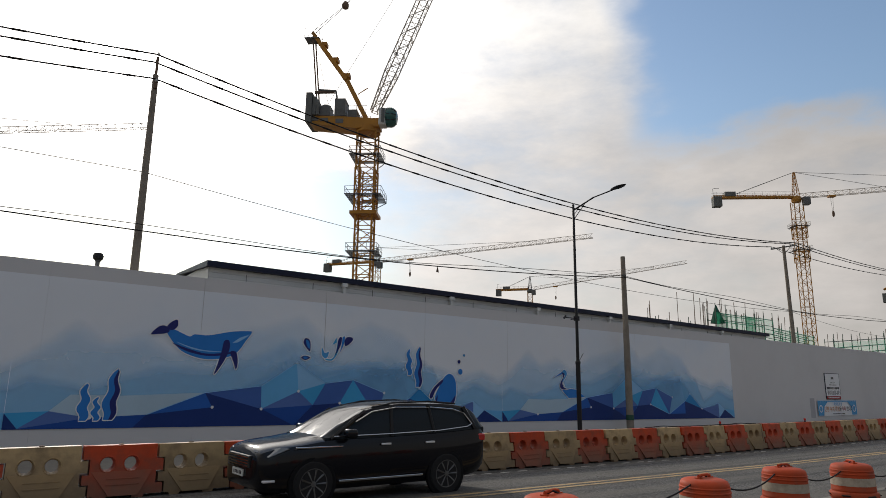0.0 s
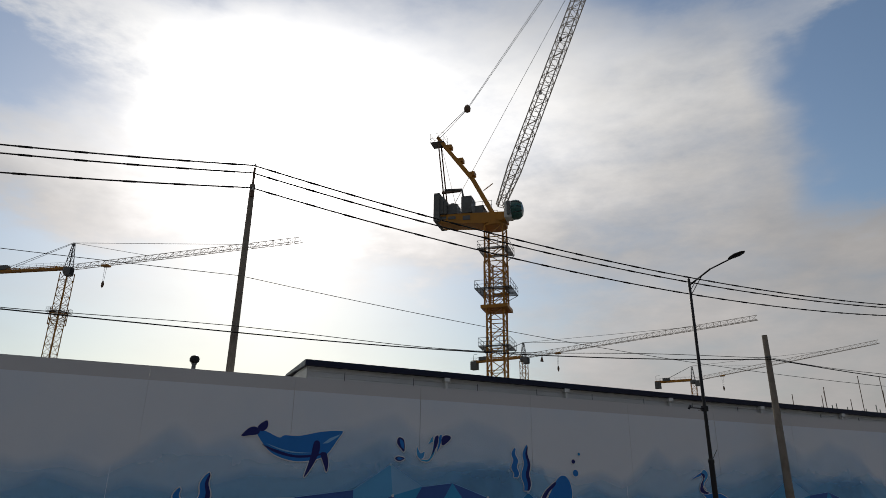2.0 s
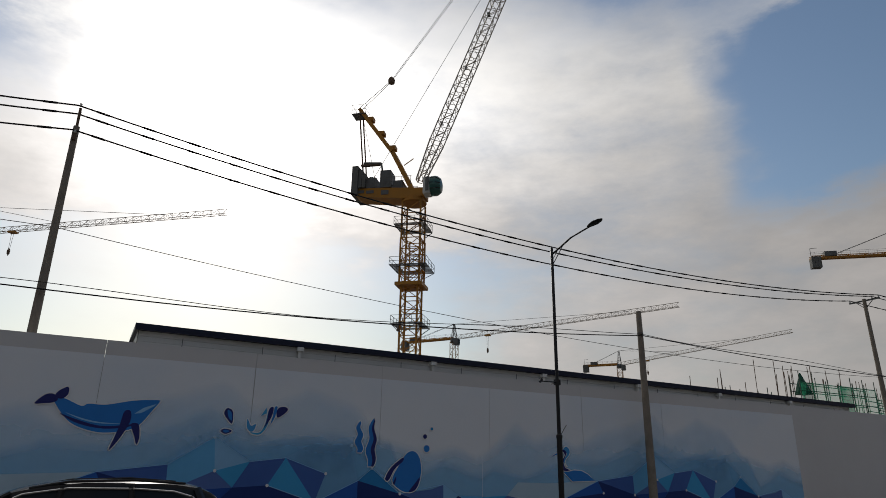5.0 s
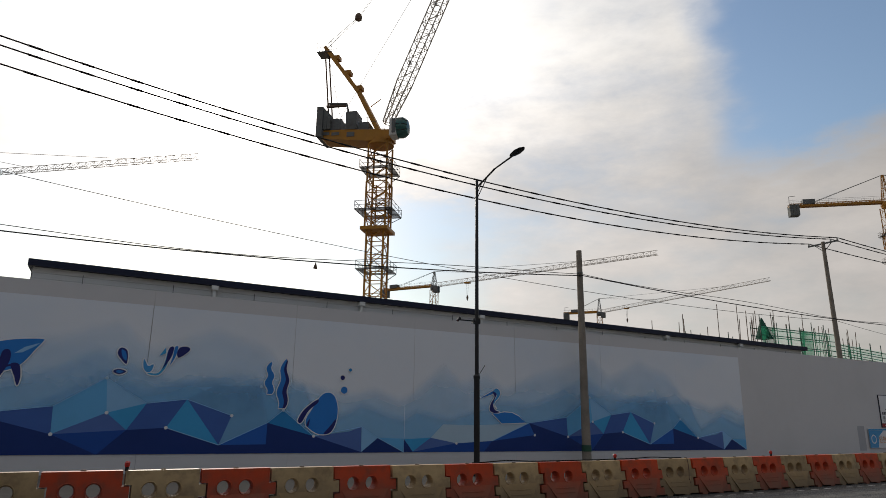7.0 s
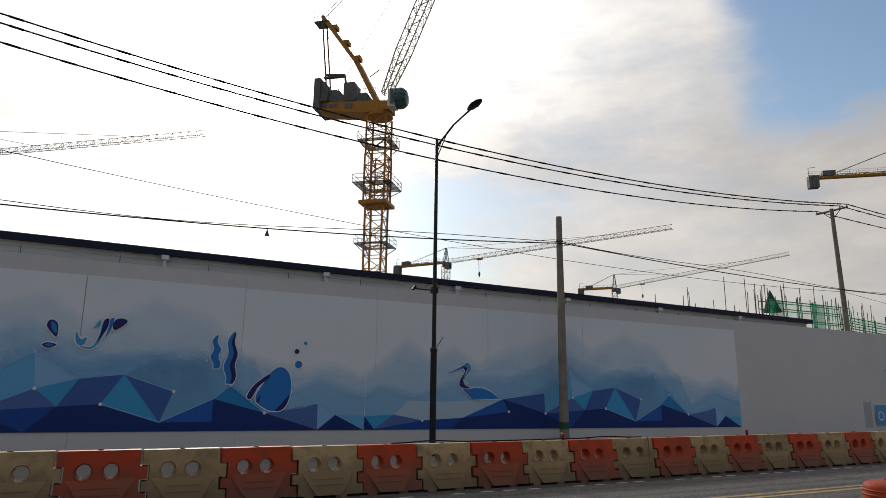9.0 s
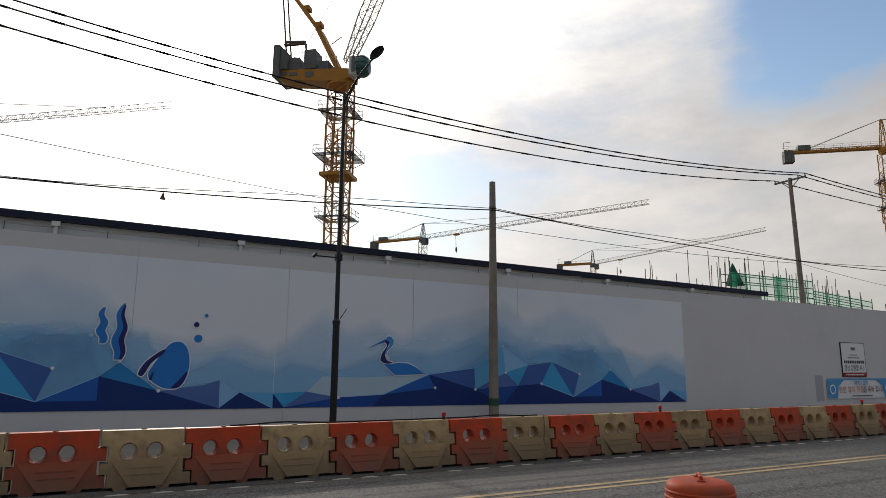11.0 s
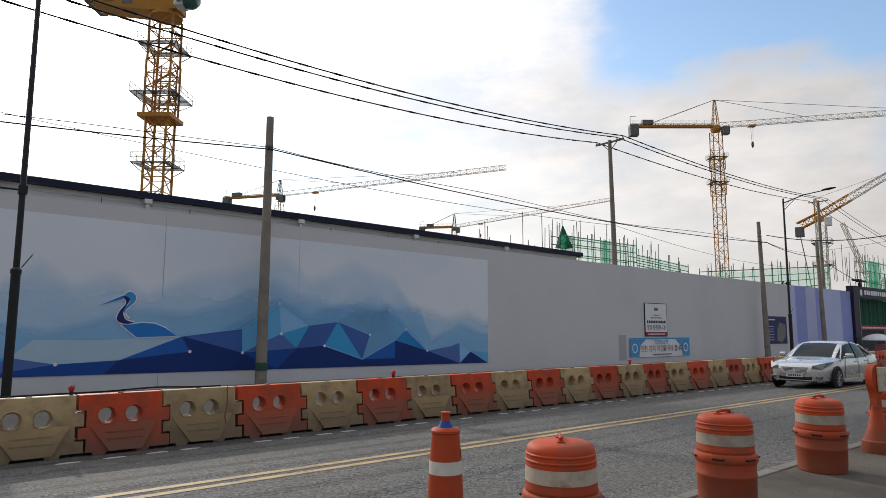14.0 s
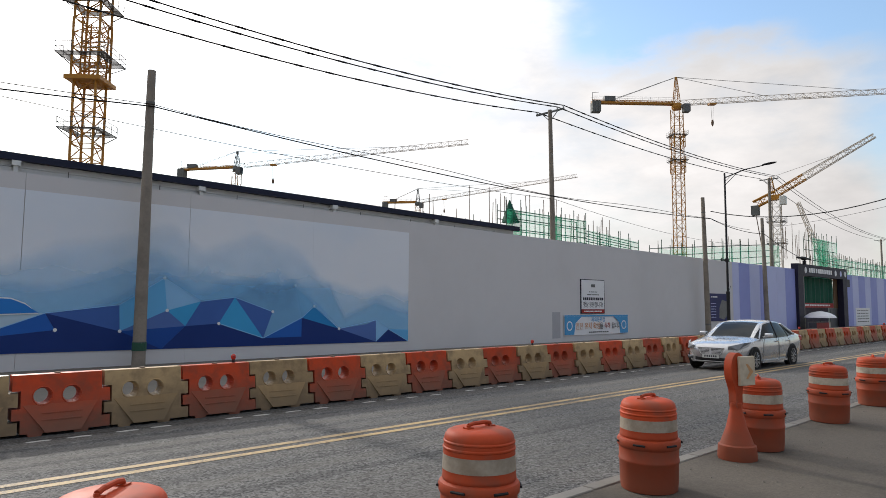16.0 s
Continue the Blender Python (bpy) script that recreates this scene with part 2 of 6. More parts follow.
def mist_sheet(peaks, shift, y, blur):
    """A print layer below a ridge line, whose ink runs out softly over the ridge."""
    bm = bmesh.new()
    uv = bm.loops.layers.uv.new("ink")
    columns = []
    u0, u1 = peaks[0][0], peaks[-1][0]
    count = int((u1 - u0) / 0.25)
    for k in range(count + 1):
        u = u0 + (u1 - u0) * k / count
        v = next(a[1] + (b[1] - a[1]) * (u - a[0]) / max(b[0] - a[0], 1e-6) for a, b in zip(peaks, peaks[1:]) if a[0] <= u <= b[0] + 1e-6)
        v = max(v, 0.3 + blur)
        columns.append([(bm.verts.new((u + shift, y, h + foot(u + shift))), ink) for h, ink in ((0.02, 1.0), (v - blur, 1.0), (v, 0.55), (v + blur * 0.8, 0.0))])
    for a, b in zip(columns, columns[1:]):
        for (p, pi), (q, qi), (r, ri), (t, ti) in zip(a, b, b[1:], a[1:]):
            face = bm.faces.new((p, q, r, t))
            for loop, ink in zip(face.loops, (pi, qi, ri, ti)):
                loop[uv].uv = (0.5, ink)
    return bm


def glass(name, tint=(0.02, 0.025, 0.03)):
    m = mat(name, tint, 0.06, vary=0.05, coat=0.0)
    return m


ASPHALT = asphalt()
PAVING = mat("pavement_concrete", (0.115, 0.098, 0.08), 0.9, grain=40, vary=0.45, bump=0.006, dirt=(0.055, 0.05, 0.043), dirt_at=0.7, dirt_amount=0.7)
DUST = mat("dusty_ground", (0.16, 0.145, 0.125), 0.9, grain=8, vary=0.25, bump=0.01, dirt=(0.09, 0.085, 0.078), dirt_at=0.25)
KERB = mat("kerb_stone", (0.215, 0.2, 0.178), 0.8, grain=60, vary=0.18, bump=0.003, dirt=(0.16, 0.15, 0.13), dirt_at=1.5, per_piece=0.12)
SHEET = mat("white_sheet_steel", (0.635, 0.622, 0.622), 0.5, grain=1.4, vary=0.025, dirt=(0.57, 0.556, 0.552), dirt_at=0.22, dirt_amount=0.5)
CLAD = mat("white_cladding", (0.66, 0.66, 0.65), 0.5, grain=2, vary=0.04, dirt=(0.52, 0.52, 0.5), dirt_at=0.5, dirt_amount=0.4)
NAVY = mat("navy_roof_edge", (0.012, 0.016, 0.04), 0.45, grain=4, vary=0.2)
GUTTER = mat("gutter_box_white", (0.72, 0.72, 0.7), 0.4, grain=6, vary=0.05)
PRINT = mat("printed_sheet", (0.79, 0.815, 0.855), 0.45, grain=0.5, vary=0.02, dirt=(0.69, 0.76, 0.85), dirt_at=0.16, dirt_amount=0.8)
RED = mat("red_barrier_plastic", (0.55, 0.06, 0.015), 0.5, grain=7, vary=0.18, splash=(0.15, 0.085, 0.058), splash_to=0.95, dirt=(0.19, 0.062, 0.036), dirt_at=3.2, dirt_amount=0.6, per_piece=0.14)
CREAM = mat("cream_barrier_plastic", (0.5, 0.345, 0.175), 0.5, grain=7, vary=0.16, splash=(0.17, 0.12, 0.075), splash_to=0.95, dirt=(0.17, 0.115, 0.068), dirt_at=3.2, dirt_amount=0.65, per_piece=0.14)
REDGRIME = mat("red_plastic_under_grime", (0.46, 0.07, 0.026), 0.6, grain=9, vary=0.2, splash=(0.17, 0.1, 0.068), splash_to=0.75, dirt=(0.22, 0.11, 0.075), dirt_at=2.5, per_piece=0.1)
CREAMGRIME = mat("cream_plastic_under_grime", (0.46, 0.3, 0.14), 0.6, grain=9, vary=0.2, splash=(0.185, 0.135, 0.082), splash_to=0.78, dirt=(0.25, 0.19, 0.12), dirt_at=2.5, per_piece=0.1)
GRIME = mat("road_grime", (0.19, 0.145, 0.105), 0.85, grain=14, vary=0.3, dirt=(0.13, 0.11, 0.09), dirt_at=2.5, per_piece=0.2)
ORANGE = mat("orange_drum_plastic", (0.47, 0.062, 0.017), 0.62, grain=16, vary=0.2, splash=(0.21, 0.065, 0.036), splash_to=0.9, dirt=(0.23, 0.075, 0.045), dirt_at=4.0, dirt_amount=0.75, per_piece=0.14)
BAND = mat("reflective_band", (0.4, 0.34, 0.265), 0.4, grain=25, vary=0.28, dirt=(0.22, 0.17, 0.12), dirt_at=5, dirt_amount=0.7, per_piece=0.35)
WHITE = mat("white_band", (0.66, 0.62, 0.54), 0.4, grain=25, vary=0.08, dirt=(0.42, 0.38, 0.32), dirt_at=5, dirt_amount=0.5)
YELLOW = mat("crane_yellow_paint", (0.44, 0.2, 0.03), 0.45, grain=2, vary=0.2, dirt=(0.3, 0.15, 0.04), dirt_at=0.5, dirt_amount=0.6)
PALE = mat("crane_pale_steel", (0.55, 0.5, 0.44), 0.5, grain=2, vary=0.15, dirt=(0.35, 0.28, 0.2), dirt_at=0.4)
STEEL = mat("grey_steel", (0.14, 0.145, 0.145), 0.5, grain=3, vary=0.2, dirt=(0.1, 0.09, 0.08), dirt_at=0.7)
BALLAST = mat("ballast_concrete", (0.14, 0.145, 0.14), 0.8, grain=2, vary=0.2, dirt=(0.11, 0.11, 0.1), dirt_at=0.6)
CABIN = mat("cabin_white", (0.6, 0.6, 0.57), 0.4, grain=3, vary=0.08)
WINDOW = glass("dark_glass")
WINDOW.node_tree.nodes["Principled BSDF"].inputs["Specular IOR Level"].default_value = 0.1
GREENGLASS = mat("green_tinted_glass", (0.03, 0.11, 0.1), 0.12, vary=0.1)
POLE = mat("concrete_pole", (0.27, 0.235, 0.195), 0.85, grain=14, vary=0.2, bump=0.003, dirt=(0.14, 0.12, 0.1), dirt_at=1.1, dirt_amount=0.6)
BLACK = mat("black_lamp_metal", (0.022, 0.022, 0.024), 0.45, grain=9, vary=0.25)
CABLE = mat("black_cable", (0.012, 0.012, 0.013), 0.6, vary=0.2)
RUST = mat("rebar_rust", (0.15, 0.1, 0.07), 0.8, grain=6, vary=0.3)
TUBE = mat("scaffold_tube", (0.13, 0.17, 0.14), 0.45, metal=0.4, grain=3, vary=0.25)
NET = sheer("green_safety_net", (0.06, 0.5, 0.3), 0.3)
NETDENSE = sheer("dense_green_net", (0.03, 0.3, 0.16), 0.8)
GRATING = sheer("steel_grating", (0.09, 0.09, 0.09), 0.75)
CONCRETE = mat("raw_concrete", (0.3, 0.29, 0.27), 0.85, grain=3, vary=0.2, dirt=(0.2, 0.19, 0.17), dirt_at=0.4)
LINE_Y = worn_paint("yellow_line_paint", (0.43, 0.29, 0.12), (0.13, 0.1, 0.065), 0.49)
LINE_W = worn_paint("white_line_paint", (0.55, 0.54, 0.51), (0.1, 0.1, 0.095), 0.5)
LILAC = mat("lilac_sheet", (0.52, 0.56, 0.82), 0.5, grain=2, vary=0.03, dirt=(0.46, 0.49, 0.73), dirt_at=0.4, dirt_amount=0.4)
VIOLET = mat("violet_sheet", (0.3, 0.34, 0.68), 0.5, grain=2, vary=0.04, dirt=(0.26, 0.29, 0.6), dirt_at=0.4, dirt_amount=0.4)
GATE = mat("gate_dark_panel", (0.02, 0.019, 0.04), 0.5, grain=3, vary=0.15)
TARP = mat("green_tarpaulin", (0.006, 0.085, 0.05), 0.6, grain=4, vary=0.25, dirt=(0.008, 0.06, 0.04), dirt_at=0.8)
BROWN = mat("brown_board", (0.16, 0.095, 0.05), 0.7, grain=3, vary=0.15)
TYRE = mat("tyre_rubber", (0.016, 0.016, 0.017), 0.8, grain=30, vary=0.3)
ALLOY = mat("alloy_wheel", (0.42, 0.42, 0.43), 0.3, metal=0.8, vary=0.06)
CHROME = mat("chrome", (0.6, 0.6, 0.6), 0.12, metal=1.0, vary=0.03)
SILVER = mat("silver_car_paint", (0.56, 0.565, 0.575), 0.25, metal=0.6, grain=60, vary=0.03, coat=1.0)
BLACKPAINT = mat("black_car_paint", (0.006, 0.0065, 0.009), 0.12, metal=0.0, grain=60, vary=0.1, coat=0.1)
BLACKPAINT.node_tree.nodes["Principled BSDF"].inputs["Specular IOR Level"].default_value = 0.25
SILVERTRIM = mat("bright_trim", (0.72, 0.72, 0.73), 0.35, metal=0.35, vary=0.05)
WHITEPAINT = mat("white_car_paint", (0.72, 0.72, 0.71), 0.35, grain=20, vary=0.03, coat=0.5, dirt=(0.55, 0.54, 0.52), dirt_at=2, dirt_amount=0.3)
TRIM = mat("black_plastic_trim", (0.02, 0.02, 0.021), 0.6, grain=20, vary=0.2)
LENS = mat("headlamp_lens", (0.17, 0.18, 0.195), 0.1, metal=0.3, grain=12, vary=0.5, coat=0.9)
AMBER = mat("amber_lens", (0.65, 0.2, 0.03), 0.15, vary=0.1, coat=0.6)
PLATE = mat("plate_white", (0.6, 0.62, 0.6), 0.4, vary=0.04)
REDLAMP = mat("red_lens", (0.45, 0.02, 0.015), 0.2, vary=0.15, coat=0.5)
BLUE = mat("blue_plastic", (0.02, 0.07, 0.3), 0.5, vary=0.15)
SAND = mat("sand_ballast_box", (0.3, 0.31, 0.32), 0.6, grain=5, vary=0.2)

# ---- shape tools ----
def box(bm, x0, x1, y0, y1, z0, z1):
    v = [bm.verts.new((x, y, z)) for x in (x0, x1) for y in (y0, y1) for z in (z0, z1)]
    for q in ((0, 1, 3, 2), (4, 6, 7, 5), (0, 4, 5, 1), (2, 3, 7, 6), (0, 2, 6, 4), (1, 5, 7, 3)):
        bm.faces.new([v[i] for i in q])
    return v


def tube(bm, p, q, r, sides=6, r2=None):
    p, q = Vector(p), Vector(q)
    axis = (q - p).normalized()
    side = axis.orthogonal().normalized()
    up = axis.cross(side)
    r2 = r if r2 is None else r2
    rings = []
    for c, rad in ((p, r), (q, r2)):
        rings.append([bm.verts.new(c + rad * (math.cos(2 * math.pi * k / sides) * side + math.sin(2 * math.pi * k / sides) * up)) for k in range(sides)])
    for k in range(sides):
        bm.faces.new((rings[0][k], rings[0][(k + 1) % sides], rings[1][(k + 1) % sides], rings[1][k]))
    bm.faces.new(rings[0][::-1])
    bm.faces.new(rings[1])


def lathe(bm, profile, sides=24, axis="z", centre=(0, 0, 0)):
    """A turned shape from (radius, height) pairs."""
    rings = []
    for r, h in profile:
        ring = []
        for k in range(sides):
            a = 2 * math.pi * k / sides
            c, s = r * math.cos(a), r * math.sin(a)
            at = {"z": (c, s, h), "y": (c, h, s), "x": (h, c, s)}[axis]
            ring.append(bm.verts.new(Vector(at) + Vector(centre)))
        rings.append(ring)
    for a, b in zip(rings, rings[1:]):
        for k in range(sides):
            bm.faces.new((a[k], a[(k + 1) % sides], b[(k + 1) % sides], b[k]))
    bm.faces.new(rings[0][::-1])
    bm.faces.new(rings[-1])


def plate(bm, outline, y, depth=0.004):
    """A flat shape standing in the xz plane, with a thickness towards -y."""
    front = [bm.verts.new((x, y - depth, z)) for x, z in outline]
    back = [bm.verts.new((x, y, z)) for x, z in outline]
    bm.faces.new(front)
    for k in range(len(outline)):
        j = (k + 1) % len(outline)
        bm.faces.new((front[k], back[k], back[j], front[j]))


def smooth_line(points, steps=6, closed=True):
    """A soft outline through a few points."""
    out = []
    n = len(points)
    for i in range(n if closed else n - 1):
        p0, p1, p2, p3 = (points[(i + k - 1) % n if closed else min(max(i + k - 1, 0), n - 1)] for k in range(4))
        for s in range(steps):
            t = s / steps
            out.append(tuple(0.5 * (2 * b + (c - a) * t + (2 * a - 5 * b + 4 * c - d) * t * t + (3 * b - a - 3 * c + d) * t ** 3) for a, b, c, d in zip(p0, p1, p2, p3)))
    if not closed:
        out.append(tuple(points[-1]))
    return out


def mesh_of(name, bm, material, shade=False):
    bmesh.ops.recalc_face_normals(bm, faces=bm.faces[:])
    data = bpy.data.meshes.new(name)
    bm.to_mesh(data)
    bm.free()
    for m in material if isinstance(material, (list, tuple)) else (material,):
        data.materials.append(m)
    if shade:
        data.polygons.foreach_set("use_smooth", [True] * len(data.polygons))
        data.set_sharp_from_angle(angle=radians(35))
    return data


def thing(name, label, category, group="", kind="", at=None, data=None):
    ob = new(name, data)
    if at is not None:
        ob.matrix_world = at
    return tagged(ob, label, category, group, kind)


def part(name, bm, material, parent, label="", at=None, shade=False):
    data = bm if isinstance(bm, bpy.types.Mesh) else mesh_of(name, bm, material, shade)
    ob = new(name, data)
    ob.parent = parent
    if at is not None:
        ob.matrix_basis = at
    return tagged(ob, label)


def bm_box(*sides):
    bm = bmesh.new()
    box(bm, *sides)
    return bm


def bevelled(*sides, r=0.02, seg=2):
    bm = bm_box(*sides)
    bmesh.ops.bevel(bm, geom=bm.edges[:], offset=r, segments=seg, affect="EDGES", profile=0.5)
    return bm


def lift(x):
    """The street rises gently to the west."""
    return 0.0065 * min(max(-x, 0.0), 40.0)


def camber(y):
    """The carriageway falls away from the pavement."""
    return 0.31 if y < 4.7 else max(0.0, 0.31 * (12.0 - y) / 7.3)


def street(x, y):
    return lift(x) + camber(y)


def curve_tube(name, points, r, material, parent=None, label="", category="", sides=5):
    """A cable or rope through points, as one mesh."""
    bm = bmesh.new()
    rings = []
    for i, p in enumerate(points):
        p = Vector(p)
        axis = (Vector(points[min(i + 1, len(points) - 1)]) - Vector(points[max(i - 1, 0)])).normalized()
        side = axis.cross(Vector((0, 0, 1)))
        side = side.normalized() if side.length > 0.01 else Vector((1, 0, 0))
        up = side.cross(axis)
        rings.append([bm.verts.new(p + r * (math.cos(2 * math.pi * k / sides) * side + math.sin(2 * math.pi * k / sides) * up)) for k in range(sides)])
    for a, b in zip(rings, rings[1:]):
        for k in range(sides):
            bm.faces.new((a[k], a[(k + 1) % sides], b[(k + 1) % sides], b[k]))
    bm.faces.new(rings[0][::-1])
    bm.faces.new(rings[-1])
    if parent is not None:
        return part(name, bm, material, parent, label)
    return thing(name, label, category, data=mesh_of(name, bm, material))


def hang(p, q, sag, steps=24):
    p, q = Vector(p), Vector(q)
    return [p.lerp(q, k / steps) - Vector((0, 0, 4 * sag * (k / steps) * (1 - k / steps))) for k in range(steps + 1)]

# ---- ground, road and pavement ----
def strip(name, y0, y1, z, material, label, category, x0=-400.0, x1=600.0, kind="structure"):
    """A long level strip that follows the gentle rise to the west."""
    bm = bmesh.new()
    xs = [x0, -40.0, -20.0, 0.0, x1]
    rows = [(bm.verts.new((x, y0, street(x, y0) + z)), bm.verts.new((x, y1, street(x, y1) + z))) for x in xs]
    for a, b in zip(rows, rows[1:]):
        bm.faces.new((a[0], b[0], b[1], a[1]))
    return thing(name, label, category, kind=kind, data=mesh_of(name, bm, material))


WALL_Y = 23.2
bm = bmesh.new()
xs, ys = [-3000, -40, -20, 0, 3000], [-3000, 3000]
grid = [[bm.verts.new((x, y, lift(x) - 0.08)) for y in ys] for x in xs]
for a, b in zip(grid, grid[1:]):
    bm.faces.new((a[0], b[0], b[1], a[1]))
thing("ground", "bare dusty ground of the building site and verges", "ground", kind="structure", data=mesh_of("ground", bm, DUST))
strip("road", 4.7, 12.0, 0.0, ASPHALT, "worn grey asphalt two-lane road with patched surface", "road")
strip("road_shoulder", 12.0, 13.2, 0.004, ASPHALT, "dark asphalt shoulder under the plastic barriers", "road")
strip("verge", 13.2, 23.15, -0.005, DUST, "dusty concrete verge in front of the hoarding", "ground")
strip("pavement", -14.0, 4.575, 0.0, PAVING, "worn grey-brown concrete pavement beside the road", "pavement")

# double yellow centre line, slightly wavering as laid
for n_line, y in enumerate((8.64, 8.96)):
    strip("road_marking", y - 0.075, y + 0.075, 0.005, LINE_Y, "worn yellow painted centre line on asphalt", "road marking")

# flush kerb stones
kerb = thing("kerb", "flush row of pale kerb stones between road and pavement", "kerb", kind="structure")
bm = bevelled(-0.49, 0.49, 4.57, 4.71, -0.15, 0.012, r=0.008, seg=1)
stone = mesh_of("kerb_stone", bm, KERB)
for k in range(-24, 70):
    part("kerb_stone", stone, None, kerb, at=pose(k * 1.0, 0, street(k, 4.6)))

# small stones and crumbs on the pavement
rnd_grit = random.Random(21)
bm = bmesh.new()
for k in range(420):
    x, y = rnd_grit.uniform(-8, 22), 4.5 - abs(rnd_grit.gauss(0, 1.3))
    if y < 1.9:
        continue
    r = rnd_grit.uniform(0.006, 0.02)
    z = street(x, y)
    ring = [bm.verts.new((x + r * rnd_grit.uniform(0.7, 1.2) * math.cos(a), y + r * rnd_grit.uniform(0.7, 1.2) * math.sin(a), z)) for a in (0.2, 1.5, 2.7, 3.9, 5.2)]
    top = bm.verts.new((x, y, z + r * 0.8))
    for a, b in zip(ring, ring[1:] + ring[:1]):
        bm.faces.new((a, b, top))
thing("gravel", "scattered small grey stones on the pavement", "gravel", kind="stuff", data=mesh_of("gravel", bm, mat("grey_stone_crumbs", (0.16, 0.145, 0.125), 0.9, grain=50, vary=0.5)))

# faded white studs along the foot of the barriers
bm = bmesh.new()
ring = [bm.verts.new((0.17 * math.cos(a), 0.055 * math.sin(a), 0.0)) for a in [2 * math.pi * k / 14 for k in range(14)]]
bm.faces.new(ring)
stud = mesh_of("road_stud", bm, LINE_W)
for k in range(-28, 120):
    x = 4.2 + 0.58 * k + 0.05 * math.sin(k * 2.3)
    if k % 5 != 3:
        tagged(thing("road_stud", "faded white oval road marking by the barriers", "road marking", "white ovals along the barriers", kind="structure", data=stud), "").matrix_world = pose(x, 11.9 + 0.03 * math.sin(k), lift(x) + 0.007)

# ---- hoarding ----
def wall_top(x):
    return 5.80 - 0.0068 * x if x < 50 else 5.46


def wall_foot(x):
    return -0.05


wall = thing("wall_hoarding", "tall white steel hoarding with a printed blue mural", "wall", kind="structure")
seams = [8.1 + 4.85 * k for k in range(-14, 3)] + [22.64]
seams = [-64.0] + seams + [27.5, 32.3, 37.1, 41.9, 46.7, 50.9, 55.2]
for a, b in zip(seams, seams[1:]):
    bm = bmesh.new()
    wide = any(abs(e - s) < 0.1 for e in (a, b) for s in (-6.45, 8.1))
    g = 0.004 if wide else 0.0012
    pts = [(a + g, wall_foot(a)), (b - g, wall_foot(b)), (b - g, wall_top(b)), (a + g, wall_top(a))]
    f1 = [bm.verts.new((x, WALL_Y, z)) for x, z in pts]
    f2 = [bm.verts.new((x, WALL_Y + 0.06, z)) for x, z in pts]
    bm.faces.new(f1)
    bm.faces.new(f2[::-1])
    for k in range(4):
        bm.faces.new((f1[k], f2[k], f2[(k + 1) % 4], f1[(k + 1) % 4]))
    part("panel", bm, SHEET, wall)
bm = bmesh.new()
box(bm, -64, 55.2, WALL_Y + 0.062, WALL_Y + 0.14, 0.0, 5.3)
part("backing", bm, STEEL, wall)
# striped stretch before and after the gate
stripes = ((55.2, 56.4, 0), (56.4, 58.4, 1), (58.4, 60.4, 0), (60.4, 62.0, 1), (62.0, 64.0, 0), (64.0, 65.9, 0), (65.9, 68.28, 1),
           (82.22, 84.9, 1), (84.9, 87.0, 0), (87.0, 89.4, 1), (89.4, 91.5, 0), (91.5, 94.0, 1), (94.0, 97.0, 0), (97.0, 100.0, 1), (100.0, 150.0, 0))
for a, b, deep in stripes:
    part("striped_panel", bm_box(a + 0.01, b - 0.01, WALL_Y, WALL_Y + 0.08, -0.05, 5.46), VIOLET if deep else LILAC, wall, "violet panel" if deep else "pale lilac panel")

# low cladded site office behind the hoarding, with navy eaves and rainwater heads
OFFICE = (-10.3, 33.25, 26.45)


def eaves(x):
    return 6.86 - 0.0118 * x


office = thing("site_office", "long white cladded site office with navy roof behind the hoarding", "building")
xa, xb, yo = OFFICE
for k in range(7):
    z_top = 0.12 + 0.2 * k
    bm = bmesh.new()
    pts = [(xa, yo + 0.012 * (k % 2)), (xb, yo + 0.012 * (k % 2))]
    v = [bm.verts.new((x, y - 0.02, eaves(x) - z)) for z in (z_top, z_top + 0.192) for x, y in pts]
    w = [bm.verts.new((x, y + 0.05, eaves(x) - z)) for z in (z_top, z_top + 0.192) for x, y in pts]
    bm.faces.new((v[0], v[1], v[3], v[2]))
    bm.faces.new((v[0], w[0], w[1], v[1]))
    bm.faces.new((v[2], v[3], w[3], w[2]))
    bm.faces.new((v[0], v[2], w[2], w[0]))
    bm.faces.new((v[1], w[1], w[3], v[3]))
    part("cladding_board", bm, CLAD, office)
bm = bmesh.new()
box(bm, xa + 0.02, xb - 0.02, yo + 0.06, yo + 9.0, -0.05, 6.2)
part("wall", bm, CLAD, office)
bm = bmesh.new()
v = [bm.verts.new((xa - 0.02, yo + dy, z)) for dy, z in ((-0.05, 5.0), (9.0, 5.0), (9.0, 6.5), (4.5, 6.9), (-0.05, 6.98))]
bm.faces.new(v)
part("gable", bm, CLAD, office)
bm = bmesh.new()
v = [bm.verts.new((x, y, eaves(x) + dz)) for x in (xa - 0.15, xb + 0.3) for y, dz in ((yo - 0.28, -0.12), (yo - 0.28, 0.12), (yo + 4.5, 0.2), (yo + 9.2, -0.5), (yo + 4.5, 0.1), (yo, -0.12))]
for k in range(6):
    j = (k + 1) % 6
    bm.faces.new((v[k], v[j], v[6 + j], v[6 + k]))
bm.faces.new(v[:6][::-1])
bm.faces.new(v[6:])
part("roof", bm, NAVY, office, "navy sheet-metal roof edge")
for x in (-4.1, 2.12, 8.31, 14.53, 20.72, 26.96):
    z = eaves(x)
    head = bmesh.new()
    box(head, x - 0.13, x + 0.13, yo - 0.3, yo - 0.04, z - 0.3, z - 0.135)
    box(head, x - 0.06, x + 0.06, yo - 0.22, yo - 0.1, z - 1.2, z - 0.3)
    part("rainwater_head", head, GUTTER, office)
